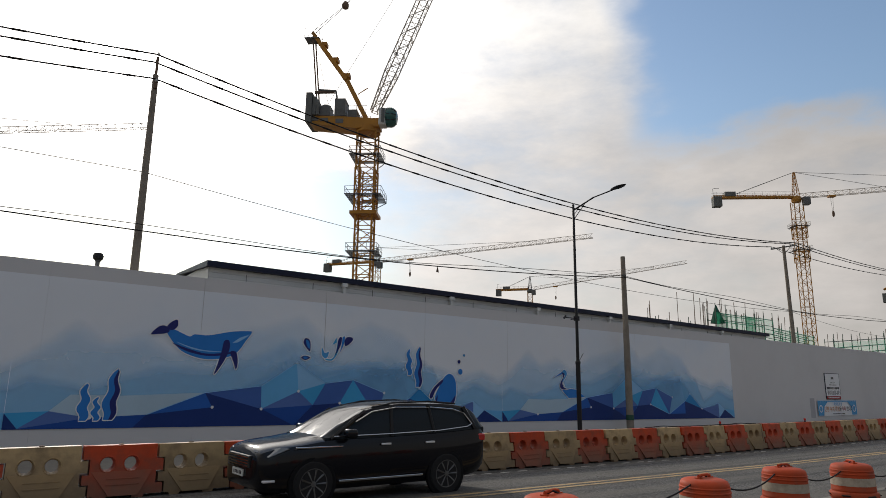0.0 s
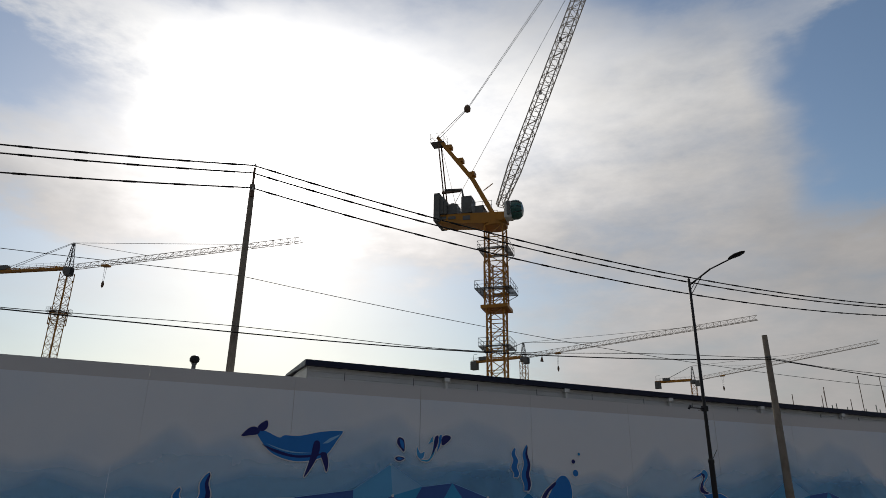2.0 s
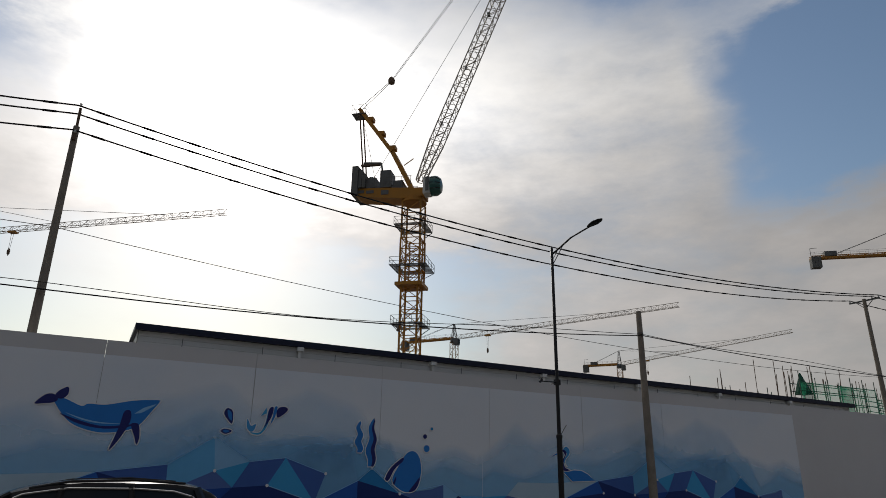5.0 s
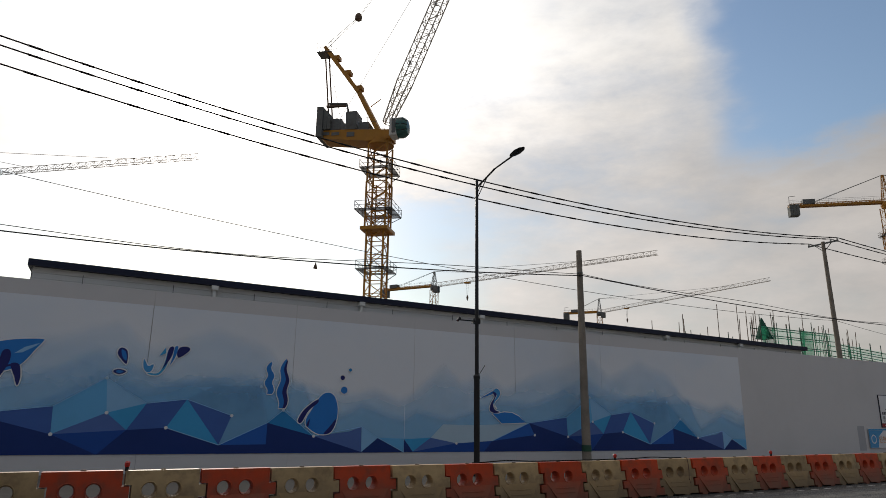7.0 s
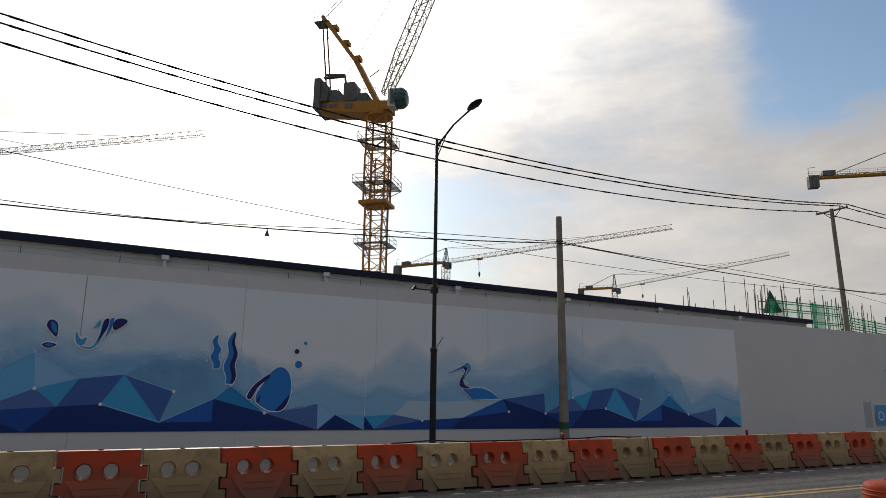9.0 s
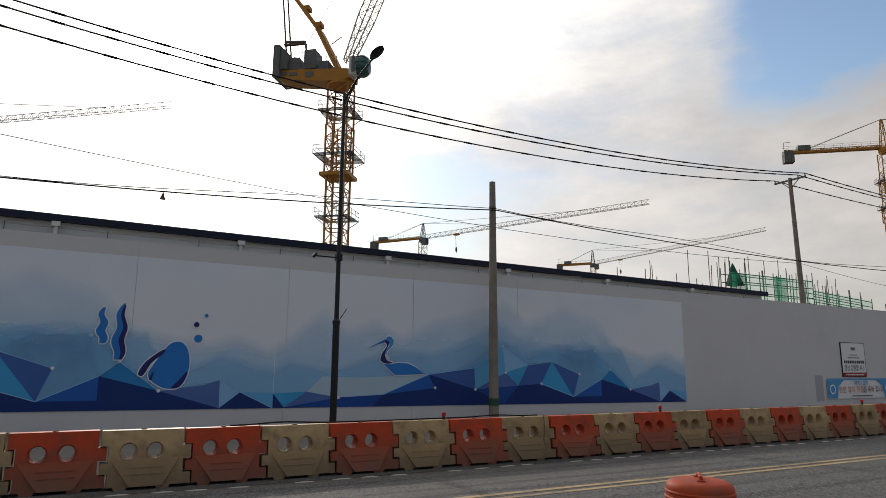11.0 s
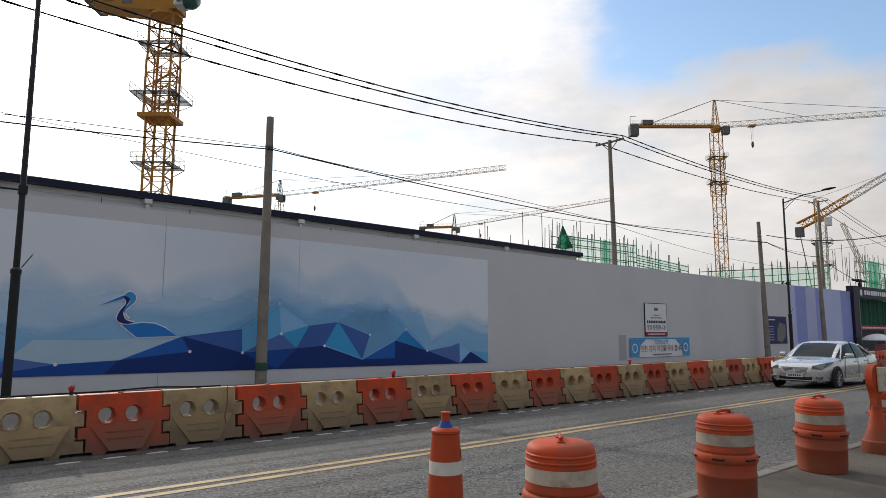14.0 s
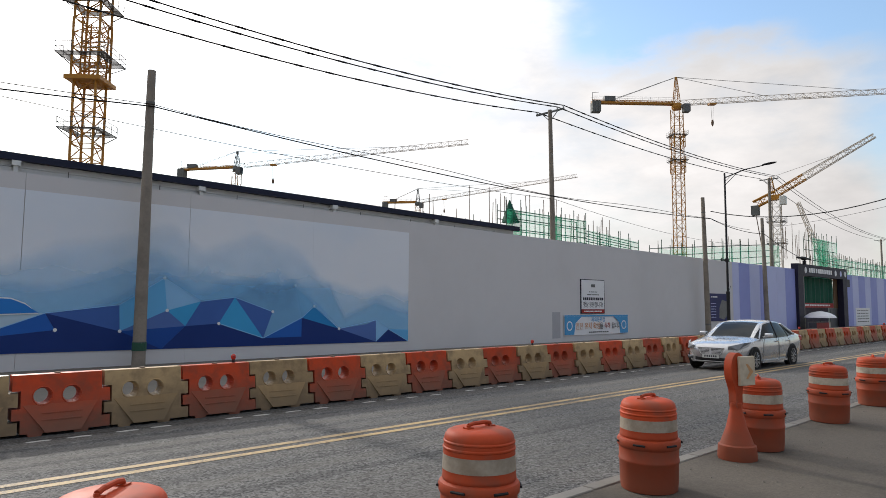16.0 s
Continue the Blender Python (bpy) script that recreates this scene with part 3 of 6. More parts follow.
for k in range(14):
    x = xa + 1.6 + 3.1 * k
    part("joint_strip", bm_box(x - 0.012, x + 0.012, yo - 0.028, yo - 0.012, eaves(x) - 0.62, eaves(x) - 0.25), STEEL, office)

# small roof ventilator standing behind the hoarding
vent = thing("vent_pipe", "short steel vent pipe with a round dark cowl above the hoarding", "vent", at=pose(-14.8, 23.6, 0))
bm = bmesh.new()
lathe(bm, [(0.07, -0.05), (0.07, 6.12), (0.09, 6.12), (0.09, 6.16)], 12)
part("pipe", bm, STEEL, vent, shade=True)
bm = bmesh.new()
lathe(bm, [(0.1, 6.16), (0.16, 6.22), (0.17, 6.32), (0.13, 6.4), (0.05, 6.44)], 14)
part("cowl", bm, BLACK, vent, shade=True)

# ---- printed mural ----
MURAL_Y = WALL_Y - 0.004


def foot(x):
    return 0.56 - 0.0075 * x


mural = thing("mural", "printed mural of faceted blue mountains under pale mist on white sheets", "mural", kind="structure")
mural_edges = [-64.0] + [8.1 + 4.85 * k for k in range(-14, 3)] + [22.64]
for a, b in zip(mural_edges, mural_edges[1:]):
    bm = bmesh.new()
    gap = 0.012 if any(abs(e - s) < 0.1 for e in (a, b) for s in (-6.45, 8.1)) else 0.002
    plate(bm, [(a + gap, foot(a)), (b - gap, foot(b)), (b - gap, foot(b) + 4.75), (a + gap, foot(a) + 4.75)], MURAL_Y, 0.005)
    part("printed_panel", bm, PRINT, mural)

INK = {
    "navy": (0.008, 0.03, 0.15), "deep": (0.01, 0.06, 0.27), "royal": (0.016, 0.1, 0.38), "slate": (0.045, 0.11, 0.34), "steel": (0.075, 0.14, 0.36),
    "teal": (0.02, 0.2, 0.46), "sea": (0.045, 0.3, 0.56), "sky": (0.11, 0.36, 0.62), "ice": (0.22, 0.43, 0.66), "pale": (0.36, 0.48, 0.6), "haze": (0.36, 0.48, 0.57),
    "blue": (0.02, 0.17, 0.5), "mid": (0.05, 0.26, 0.55), "dark": (0.015, 0.02, 0.13), "white": (0.75, 0.77, 0.8)}
INK = {k: tuple(min(0.8, c * 1.22) for c in v) for k, v in INK.items()}
INKS = {k: mat("ink_" + k, v, 0.45, grain=1.2, vary=0.05, dirt=tuple(c * 0.8 for c in v), dirt_at=0.7, dirt_amount=0.35) for k, v in INK.items()}
INKS["glaze"] = mist("ink_glaze", (0.2, 0.46, 0.74), 0.75, 1.6, 3.4)
MIST = {"far": mist("ink_mist_far", (0.37, 0.66, 0.92), 0.48, 1.5, 4.3, True), "near": mist("ink_mist_near", (0.28, 0.61, 0.91), 0.58, 1.3, 3.7, True), "low": mist("ink_mist_low", (0.21, 0.56, 0.9), 0.6, 1.1, 3.3, True)}

# corners of the facets: metres along the sheet and up from its foot
K = dict(a0=(2.89, 0.48), n3=(3.27, 0.02), t1=(4.05, 0.54), h0=(5.2, 0.33), s1=(6.9, 0.42), b0=(6.5, 0.0), p1=(8.78, 1.16), d1=(9.06, 0.66), e1=(10.82, 1.43), e2=(10.86, 0.6),
         q=(12.18, 2.33), q0=(12.3, 1.26), ql=(12.92, 0.74), qb=(12.16, 0.0), r1=(13.43, 1.58), r2=(14.65, 1.74), d2=(14.08, 0.82), v1=(15.78, 0.28), d3=(16.13, 1.24), w=(17.05, 2.24),
         m0=(15.55, 2.24), n1=(17.36, 1.02), n1b=(17.36, 0.3), m1=(17.89, 1.46), d4=(19.05, 0.58), g1=(20.88, 0.92), gl=(20.4, 0.75), g2=(21.55, 0.53), g3=(20.9, 0.02), z0=(22.64, 0.0), sea=(22.64, 0.5),
         lp=(22.64, 1.52), f0=(2.89, 0.0), hz=(2.89, 1.52), lz=(3.9, 0.55), lp0=(4.6, 1.05), lp1=(6.1, 1.03))
FACETS = ("haze t1 lp0 lp1 p1 s1 h0", "sea a0 t1 n3", "steel t1 h0 n3", "sky g2 sea z0", "teal m1 d4 n1",
          "glaze r2 m0 w n1 v1 d3", "sky e1 q q0 e2", "ice q r1 q0", "sky e1 q q0", "sea q0 r1 ql", "steel e2 q0 ql", "sky e2 e1 q0",
          "slate p1 e1 e2", "royal s1 p1 d1", "deep e2 ql qb", "slate ql r1 r2 d2", "sea r2 v1 d2", "slate r2 d3 v1", "steel d4 gl g3", "steel gl g1 g3", "ice g1 g2 g3",
          "deep h0 s1 b0 n3", "navy f0 n3 b0 f0", "navy s1 d1 p1 e2 qb b0", "navy ql d2 v1 n1 d4 g3 z0 qb", "royal v1 n1 n1b", "navy g3 g2 z0", "navy n3 f0 a0")
PERIOD = 19.75


def on_sheet(u, v, shift):
    return (u + shift, v + foot(u + shift))


for turn in range(3):
    shift = -PERIOD * turn
    for step, row in enumerate(FACETS):
        ink, *names = row.split()
        outline = [on_sheet(*K[c], shift) for c in dict.fromkeys(names)]
        if len(outline) < 3:
            continue
        bm = bmesh.new()
        plate(bm, outline, MURAL_Y - 0.0052 - 0.0006 * step, 0.0006)
        part("facet", bm, INKS[ink], mural)
    for c in ("h0", "d1", "e2", "q0", "d2", "d3", "d4", "w", "m1", "q"):
        u, v = on_sheet(*K[c], shift)
        bm = bmesh.new()
        plate(bm, [(u + 0.055 * math.cos(a), v + 0.055 * math.sin(a)) for a in [2 * math.pi * k / 12 for k in range(12)]], MURAL_Y - 0.026, 0.001)
        part("printed_dot", bm, INKS["white" if c not in "wm1q" else "pale"], mural)
    # thin pale ridge lines
    for ridge in ("e1 q r1", "r1 r2 d3", "d2 v1 n1 m1", "m1 d4 g1 g2 z0", "s1 p1 e1"):
        names = ridge.split()
        for p, q in zip(names, names[1:]):
            p, q = Vector(on_sheet(*K[p], shift)), Vector(on_sheet(*K[q], shift))
            side = Vector((p.y - q.y, q.x - p.x)).normalized() * 0.012
            bm = bmesh.new()
            plate(bm, [tuple(p - side), tuple(q - side), tuple(q + side), tuple(p + side)], MURAL_Y - 0.0247, 0.0006)
            part("ridge_line", bm, INKS["ice"], mural)
    # soft misty ranges behind
    for peaks, tone in ((((2.9, 1.9), (3.2, 2.1), (4.6, 3.3), (5.5, 2.6), (6.6, 3.0), (7.6, 2.4), (9.0, 3.1), (10.8, 3.5), (12.4, 4.05), (13.4, 3.2), (15.4, 4.0), (17.2, 3.5), (18.2, 2.4), (20.2, 1.9), (21.4, 2.2), (22.4, 1.8), (22.64, 1.9)), "far"),
                        (((2.9, 1.2), (3.4, 1.5), (5.0, 1.2), (7.2, 1.95), (9.0, 1.9), (10.4, 2.4), (11.9, 3.2), (13.2, 2.6), (14.6, 2.2), (16.4, 2.6), (17.3, 2.3), (18.6, 2.3), (19.3, 1.0), (20.3, 1.4), (20.9, 1.7), (22.0, 1.3), (22.64, 1.2)), "near"),
                        (((9.2, 0.9), (10.9, 1.7), (12.1, 2.6), (13.3, 1.9), (14.4, 2.3), (15.4, 2.45), (16.4, 2.2), (17.0, 2.4), (17.9, 1.6), (19.0, 0.6)), "low")):
        bm = mist_sheet(peaks, shift, MURAL_Y - {"far": 0.0051, "near": 0.00513, "low": 0.00516}[tone], {"far": 0.42, "near": 0.32, "low": 0.26}[tone])
        part("mist_range", bm, MIST[tone], mural)


def grown(line, d):
    """The outline, widened by d."""
    area = sum(a[0] * b[1] - b[0] * a[1] for a, b in zip(line, line[1:] + line[:1]))
    sign = 1 if area > 0 else -1
    out = []
    for k in range(len(line)):
        a, b, c = Vector(line[k - 1]), Vector(line[k]), Vector(line[(k + 1) % len(line)])
        along = (c - a).normalized()
        out.append((b.x + sign * d * along.y, b.y - sign * d * along.x))
    return out


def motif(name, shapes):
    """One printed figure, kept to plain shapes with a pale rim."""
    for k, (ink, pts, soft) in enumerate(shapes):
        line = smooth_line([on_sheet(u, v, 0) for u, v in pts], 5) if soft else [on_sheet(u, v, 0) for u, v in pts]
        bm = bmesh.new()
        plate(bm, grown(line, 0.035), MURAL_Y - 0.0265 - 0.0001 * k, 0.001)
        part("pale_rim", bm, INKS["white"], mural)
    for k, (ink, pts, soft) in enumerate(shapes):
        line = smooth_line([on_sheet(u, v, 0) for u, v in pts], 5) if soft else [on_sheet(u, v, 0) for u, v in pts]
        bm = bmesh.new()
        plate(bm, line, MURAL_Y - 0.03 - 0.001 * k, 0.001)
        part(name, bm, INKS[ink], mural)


def ribbon(u, v0, v1, width, lean, waves):
    left, right = [], []
    for k in range(21):
        s = k / 20
        c = u + lean * s + 0.045 * math.sin(waves * 2 * math.pi * s)
        half = 0.56 * width * (1 - s) ** 0.4 * (0.55 + 0.45 * min(1, s * 4)) + 0.005
        left.append((c - half, v0 + (v1 - v0) * s))
        right.append((c + half, v0 + (v1 - v0) * s))
    return left + right[::-1]


def half_ribbon(u, v0, v1, width, lean, waves):
    line = ribbon(u, v0, v1, width, lean, waves)
    left, right = line[:21], line[21:][::-1]
    return [((a[0] + b[0]) / 2 + 0.02, a[1]) for a, b in zip(left, right)] + right[::-1]


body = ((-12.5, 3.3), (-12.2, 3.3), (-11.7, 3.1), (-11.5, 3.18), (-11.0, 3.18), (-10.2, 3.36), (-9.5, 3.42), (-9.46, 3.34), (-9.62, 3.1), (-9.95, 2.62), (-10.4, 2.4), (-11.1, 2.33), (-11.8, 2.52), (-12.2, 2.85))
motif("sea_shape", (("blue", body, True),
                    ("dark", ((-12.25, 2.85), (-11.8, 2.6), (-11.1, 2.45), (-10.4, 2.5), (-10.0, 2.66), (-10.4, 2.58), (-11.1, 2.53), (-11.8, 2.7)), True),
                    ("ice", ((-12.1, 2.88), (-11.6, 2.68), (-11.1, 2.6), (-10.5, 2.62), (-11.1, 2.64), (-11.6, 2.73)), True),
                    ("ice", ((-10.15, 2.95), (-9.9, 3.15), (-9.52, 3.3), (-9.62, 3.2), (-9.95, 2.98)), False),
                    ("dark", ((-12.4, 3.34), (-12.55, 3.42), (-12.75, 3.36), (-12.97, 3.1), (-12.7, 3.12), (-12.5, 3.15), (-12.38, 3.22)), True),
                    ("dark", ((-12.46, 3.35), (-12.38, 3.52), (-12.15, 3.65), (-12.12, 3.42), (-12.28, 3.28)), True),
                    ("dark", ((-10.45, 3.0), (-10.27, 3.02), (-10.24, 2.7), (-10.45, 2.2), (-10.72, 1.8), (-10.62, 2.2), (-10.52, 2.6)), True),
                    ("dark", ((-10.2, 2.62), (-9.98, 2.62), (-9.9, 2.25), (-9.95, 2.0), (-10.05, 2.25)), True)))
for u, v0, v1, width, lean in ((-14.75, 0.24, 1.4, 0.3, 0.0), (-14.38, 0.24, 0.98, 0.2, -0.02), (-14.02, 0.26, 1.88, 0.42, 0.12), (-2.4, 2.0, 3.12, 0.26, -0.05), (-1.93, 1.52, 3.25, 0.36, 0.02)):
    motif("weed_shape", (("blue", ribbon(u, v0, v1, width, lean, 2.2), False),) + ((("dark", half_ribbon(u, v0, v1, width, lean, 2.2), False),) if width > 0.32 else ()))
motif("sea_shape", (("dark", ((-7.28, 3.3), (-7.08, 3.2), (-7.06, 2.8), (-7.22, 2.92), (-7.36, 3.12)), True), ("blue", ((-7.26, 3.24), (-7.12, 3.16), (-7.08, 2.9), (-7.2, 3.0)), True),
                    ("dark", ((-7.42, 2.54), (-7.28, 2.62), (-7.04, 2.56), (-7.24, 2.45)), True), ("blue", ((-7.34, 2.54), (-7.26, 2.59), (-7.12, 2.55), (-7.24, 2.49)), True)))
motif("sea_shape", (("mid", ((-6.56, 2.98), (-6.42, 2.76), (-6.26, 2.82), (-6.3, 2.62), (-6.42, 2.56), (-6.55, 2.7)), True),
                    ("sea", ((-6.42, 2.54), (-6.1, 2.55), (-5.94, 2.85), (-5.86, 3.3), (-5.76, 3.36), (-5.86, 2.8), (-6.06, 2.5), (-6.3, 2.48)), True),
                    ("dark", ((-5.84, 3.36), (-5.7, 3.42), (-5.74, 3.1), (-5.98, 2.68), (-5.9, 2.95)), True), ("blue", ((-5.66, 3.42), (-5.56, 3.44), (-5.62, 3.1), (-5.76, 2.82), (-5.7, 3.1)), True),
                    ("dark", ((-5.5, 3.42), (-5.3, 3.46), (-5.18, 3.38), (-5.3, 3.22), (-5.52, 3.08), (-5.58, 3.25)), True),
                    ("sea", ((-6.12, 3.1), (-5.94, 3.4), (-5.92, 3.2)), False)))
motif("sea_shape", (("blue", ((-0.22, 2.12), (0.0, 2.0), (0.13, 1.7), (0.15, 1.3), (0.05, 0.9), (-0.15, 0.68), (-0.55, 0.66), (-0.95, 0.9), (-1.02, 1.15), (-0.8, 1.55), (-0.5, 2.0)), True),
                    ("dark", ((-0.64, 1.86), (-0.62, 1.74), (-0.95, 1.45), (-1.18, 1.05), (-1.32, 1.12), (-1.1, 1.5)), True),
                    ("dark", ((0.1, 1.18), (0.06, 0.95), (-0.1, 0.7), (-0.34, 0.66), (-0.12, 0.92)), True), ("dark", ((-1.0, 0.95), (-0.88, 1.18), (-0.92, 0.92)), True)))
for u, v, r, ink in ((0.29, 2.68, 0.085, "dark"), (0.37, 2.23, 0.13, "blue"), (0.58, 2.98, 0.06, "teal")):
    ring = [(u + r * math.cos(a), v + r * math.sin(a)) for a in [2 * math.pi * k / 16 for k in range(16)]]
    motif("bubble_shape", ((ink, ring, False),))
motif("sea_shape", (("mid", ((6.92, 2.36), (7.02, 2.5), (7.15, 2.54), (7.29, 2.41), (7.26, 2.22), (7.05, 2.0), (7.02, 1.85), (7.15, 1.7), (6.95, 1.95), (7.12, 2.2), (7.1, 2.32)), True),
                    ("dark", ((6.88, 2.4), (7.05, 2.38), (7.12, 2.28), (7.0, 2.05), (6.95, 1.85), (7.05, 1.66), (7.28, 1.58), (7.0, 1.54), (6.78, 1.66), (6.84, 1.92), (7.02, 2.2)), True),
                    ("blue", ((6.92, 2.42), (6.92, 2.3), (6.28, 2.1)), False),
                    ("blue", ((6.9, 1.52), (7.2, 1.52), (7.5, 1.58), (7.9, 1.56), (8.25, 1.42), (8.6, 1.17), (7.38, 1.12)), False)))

# ---- signs on the hoarding ----
def letters(text, size, at, material, parent, name="lettering", wide=1.0):
    data = bpy.data.curves.new(name, "FONT")
    data.body, data.size, data.extrude, data.align_x, data.align_y = text, size, 0.002, "CENTER", "CENTER"
    data.materials.append(material)
    ob = new(name, data)
    ob.parent = parent
    ob.matrix_basis = at @ Matrix.Diagonal((wide, 1, 1, 1))
    return ob


INKBLACK = mat("sign_ink_dark", (0.03, 0.03, 0.045), 0.5, vary=0.1)
INKRED = mat("sign_ink_red", (0.33, 0.03, 0.03), 0.5, vary=0.1)
PAPER = mat("sign_white", (0.8, 0.8, 0.81), 0.45, grain=3, vary=0.03)
BANNERBLUE = mat("banner_blue", (0.08, 0.33, 0.62), 0.5, grain=2, vary=0.08)
INKORANGE = mat("banner_orange", (0.6, 0.26, 0.09), 0.5, vary=0.1)


def bars(parent, x0, x1, z, high, y, material, count, seed):
    """Illegible writing as plain bars."""
    rnd = random.Random(seed)
    step = (x1 - x0) / count
    for k in range(count):
        a = x0 + step * k
        part("bar", bm_box(a + 0.06 * step, a + step * rnd.uniform(0.72, 0.94), y - 0.003, y, z - high / 2, z + high / 2), material, parent)


notice = thing("notice_sign", "white framed notice sign with dark lettering screwed to the hoarding", "sign")
part("board", bm_box(35.31, 37.67, WALL_Y - 0.05, WALL_Y - 0.002, 1.53, 3.5), INKBLACK, notice, "dark frame")
part("face", bm_box(35.36, 37.62, WALL_Y - 0.056, WALL_Y - 0.051, 1.78, 3.46), PAPER, notice)
part("strip", bm_box(35.36, 37.62, WALL_Y - 0.058, WALL_Y - 0.051, 1.56, 1.77), INKRED, notice, "dark red footer")
part("emblem", bm_box(36.3, 36.7, WALL_Y - 0.059, WALL_Y - 0.057, 3.05, 3.22), STEEL, notice)
bars(notice, 36.1, 36.9, 2.78, 0.05, WALL_Y - 0.057, STEEL, 6, 1)
bars(notice, 35.9, 37.1, 2.62, 0.06, WALL_Y - 0.057, STEEL, 8, 2)
bars(notice, 35.5, 37.5, 2.38, 0.16, WALL_Y - 0.057, INKBLACK, 11, 3)
letters("항상 응원합니다!", 0.36, pose(36.49, WALL_Y - 0.062, 2.02, 90), INKBLACK, notice, wide=0.78)
bars(notice, 35.6, 37.4, 1.66, 0.07, WALL_Y - 0.059, PAPER, 14, 5)

banner = thing("banner", "white and blue cloth banner with coloured lettering tied to the hoarding", "banner")
bm = bmesh.new()
for a, b in zip(range(16), range(1, 17)):
    x0, x1 = 33.72 + 6.42 * a / 16, 33.72 + 6.42 * b / 16
    y0, y1 = WALL_Y - 0.05 - 0.02 * math.sin(a * 1.9), WALL_Y - 0.05 - 0.02 * math.sin(b * 1.9)
    v = [bm.verts.new(p) for p in ((x0, y0, 0.33), (x1, y1, 0.33), (x1, y1, 1.46), (x0, y0, 1.46))]
    bm.faces.new(v)
bmesh.ops.remove_doubles(bm, verts=bm.verts[:], dist=0.001)
part("cloth", bm, PAPER, banner, shade=True)
part("edge_strip", bm_box(33.74, 40.12, WALL_Y - 0.078, WALL_Y - 0.076, 1.36, 1.45), BANNERBLUE, banner)
for x0, x1, tip in ((33.74, 34.6, 35.3), (40.1, 39.25, 38.6)):
    bm = bmesh.new()
    plate(bm, [(x0, 0.36), (x1, 0.36), (x1 + (tip - x1) * 0.2, 1.0), (tip, 1.355), (x0, 1.355)], WALL_Y - 0.075, 0.002)
    part("corner_panel", bm, BANNERBLUE, banner, "blue printed corner")
    cx = x0 + (0.45 if x1 > x0 else -0.45)
    bm = bmesh.new()
    plate(bm, [(cx + 0.27 * math.cos(a), 0.85 + 0.27 * math.sin(a)) for a in [2 * math.pi * k / 20 for k in range(20)]], WALL_Y - 0.078, 0.002)
    part("badge", bm, PAPER, banner)
    bm = bmesh.new()
    plate(bm, [(cx + 0.2 * math.cos(a), 0.85 + 0.2 * math.sin(a)) for a in [2 * math.pi * k / 20 for k in range(20)]], WALL_Y - 0.081, 0.002)
    part("badge_centre", bm, BANNERBLUE, banner)
letters("재외동포청", 0.3, pose(36.95, WALL_Y - 0.082, 1.17, 90), BANNERBLUE, banner)
letters("인천 유치 확정", 0.42, pose(35.95, WALL_Y - 0.082, 0.8, 90), INKORANGE, banner, wide=0.95)
letters("을", 0.4, pose(37.3, WALL_Y - 0.082, 0.8, 90), INKBLACK, banner)
letters("축하", 0.4, pose(37.88, WALL_Y - 0.082, 0.8, 90), INKRED, banner, wide=0.85)
letters("합니다", 0.4, pose(38.82, WALL_Y - 0.082, 0.8, 90), INKBLACK, banner, wide=0.85)
bars(banner, 36.0, 38.0, 0.47, 0.06, WALL_Y - 0.079, STEEL, 10, 11)
part("patch", bm_box(32.75, 33.45, WALL_Y - 0.006, WALL_Y, 0.2, 1.62), mat("grey_patch", (0.42, 0.42, 0.44), 0.6, grain=3, vary=0.08), wall, "dull grey repair patch")

info = thing("info_board", "dark blue information board with an aerial site plan", "sign")
part("panel", bm_box(51.25, 54.45, WALL_Y - 0.04, WALL_Y - 0.002, 0.9, 2.95), mat("board_navy", (0.03, 0.035, 0.12), 0.5, vary=0.1), info)
bm = bmesh.new()
plate(bm, [(52.7, 1.15), (53.5, 1.0), (54.25, 1.5), (54.2, 2.35), (53.2, 2.5), (52.75, 1.9)], WALL_Y - 0.041, 0.003)
part("site_plan", bm, mat("plan_grey", (0.2, 0.2, 0.19), 0.6, grain=8, vary=0.5), info)
bars(info, 51.4, 52.5, 2.7, 0.1, WALL_Y - 0.041, PAPER, 4, 12)
for k in range(6):
    bars(info, 51.4, 52.2, 2.2 - 0.2 * k, 0.05, WALL_Y - 0.041, LILAC, 3, 20 + k)
sheet2 = thing("notice_sheet", "white notice sheet with rows of small writing on striped hoarding", "sign")
part("sheet", bm_box(85.6, 90.7, WALL_Y - 0.03, WALL_Y - 0.002, 0.0, 1.95), PAPER, sheet2)
for k in range(5):
    bars(sheet2, 86.0, 90.2, 1.65 - 0.3 * k, 0.1, WALL_Y - 0.031, STEEL, 7, 30 + k)

# ---- site gate ----
gate = thing("site_gate", "dark framed site gate with a lettered beam and green sheeting inside", "gate")
part("left_post", bm_box(68.3, 69.6, WALL_Y - 0.25, WALL_Y + 0.3, -0.05, 4.9), GATE, gate)
part("right_post", bm_box(80.9, 82.2, WALL_Y - 0.25, WALL_Y + 0.3, -0.05, 4.9), GATE, gate)
part("beam", bm_box(68.3, 82.2, WALL_Y - 0.28, WALL_Y + 0.33, 4.9, 5.98), GATE, gate, "dark beam with white writing")
bars(gate, 71.0, 77.6, 5.45, 0.42, WALL_Y - 0.281, PAPER, 11, 40)
for x in (70.2, 78.6, 80.2, 81.6):
    bm = bmesh.new()
    plate(bm, [(x + 0.3 * math.cos(a), 5.42 + 0.3 * math.sin(a)) for a in [2 * math.pi * k / 16 for k in range(16)]], WALL_Y - 0.281, 0.003)
    part("badge", bm, PAPER if x != 80.2 else LILAC, gate)
bm = bmesh.new()
for k in range(30):
    x0, x1 = 69.6 + 10.3 * k / 30, 69.6 + 10.3 * (k + 1) / 30
    v = [bm.verts.new((x, WALL_Y + 0.55 + 0.09 * math.sin(x * 5.1), z)) for x, z in ((x0, 2.3), (x1, 2.3), (x1, 4.9), (x0, 4.9))]
    bm.faces.new(v)
part("curtain", bm, TARP, gate, "green tarpaulin curtain")
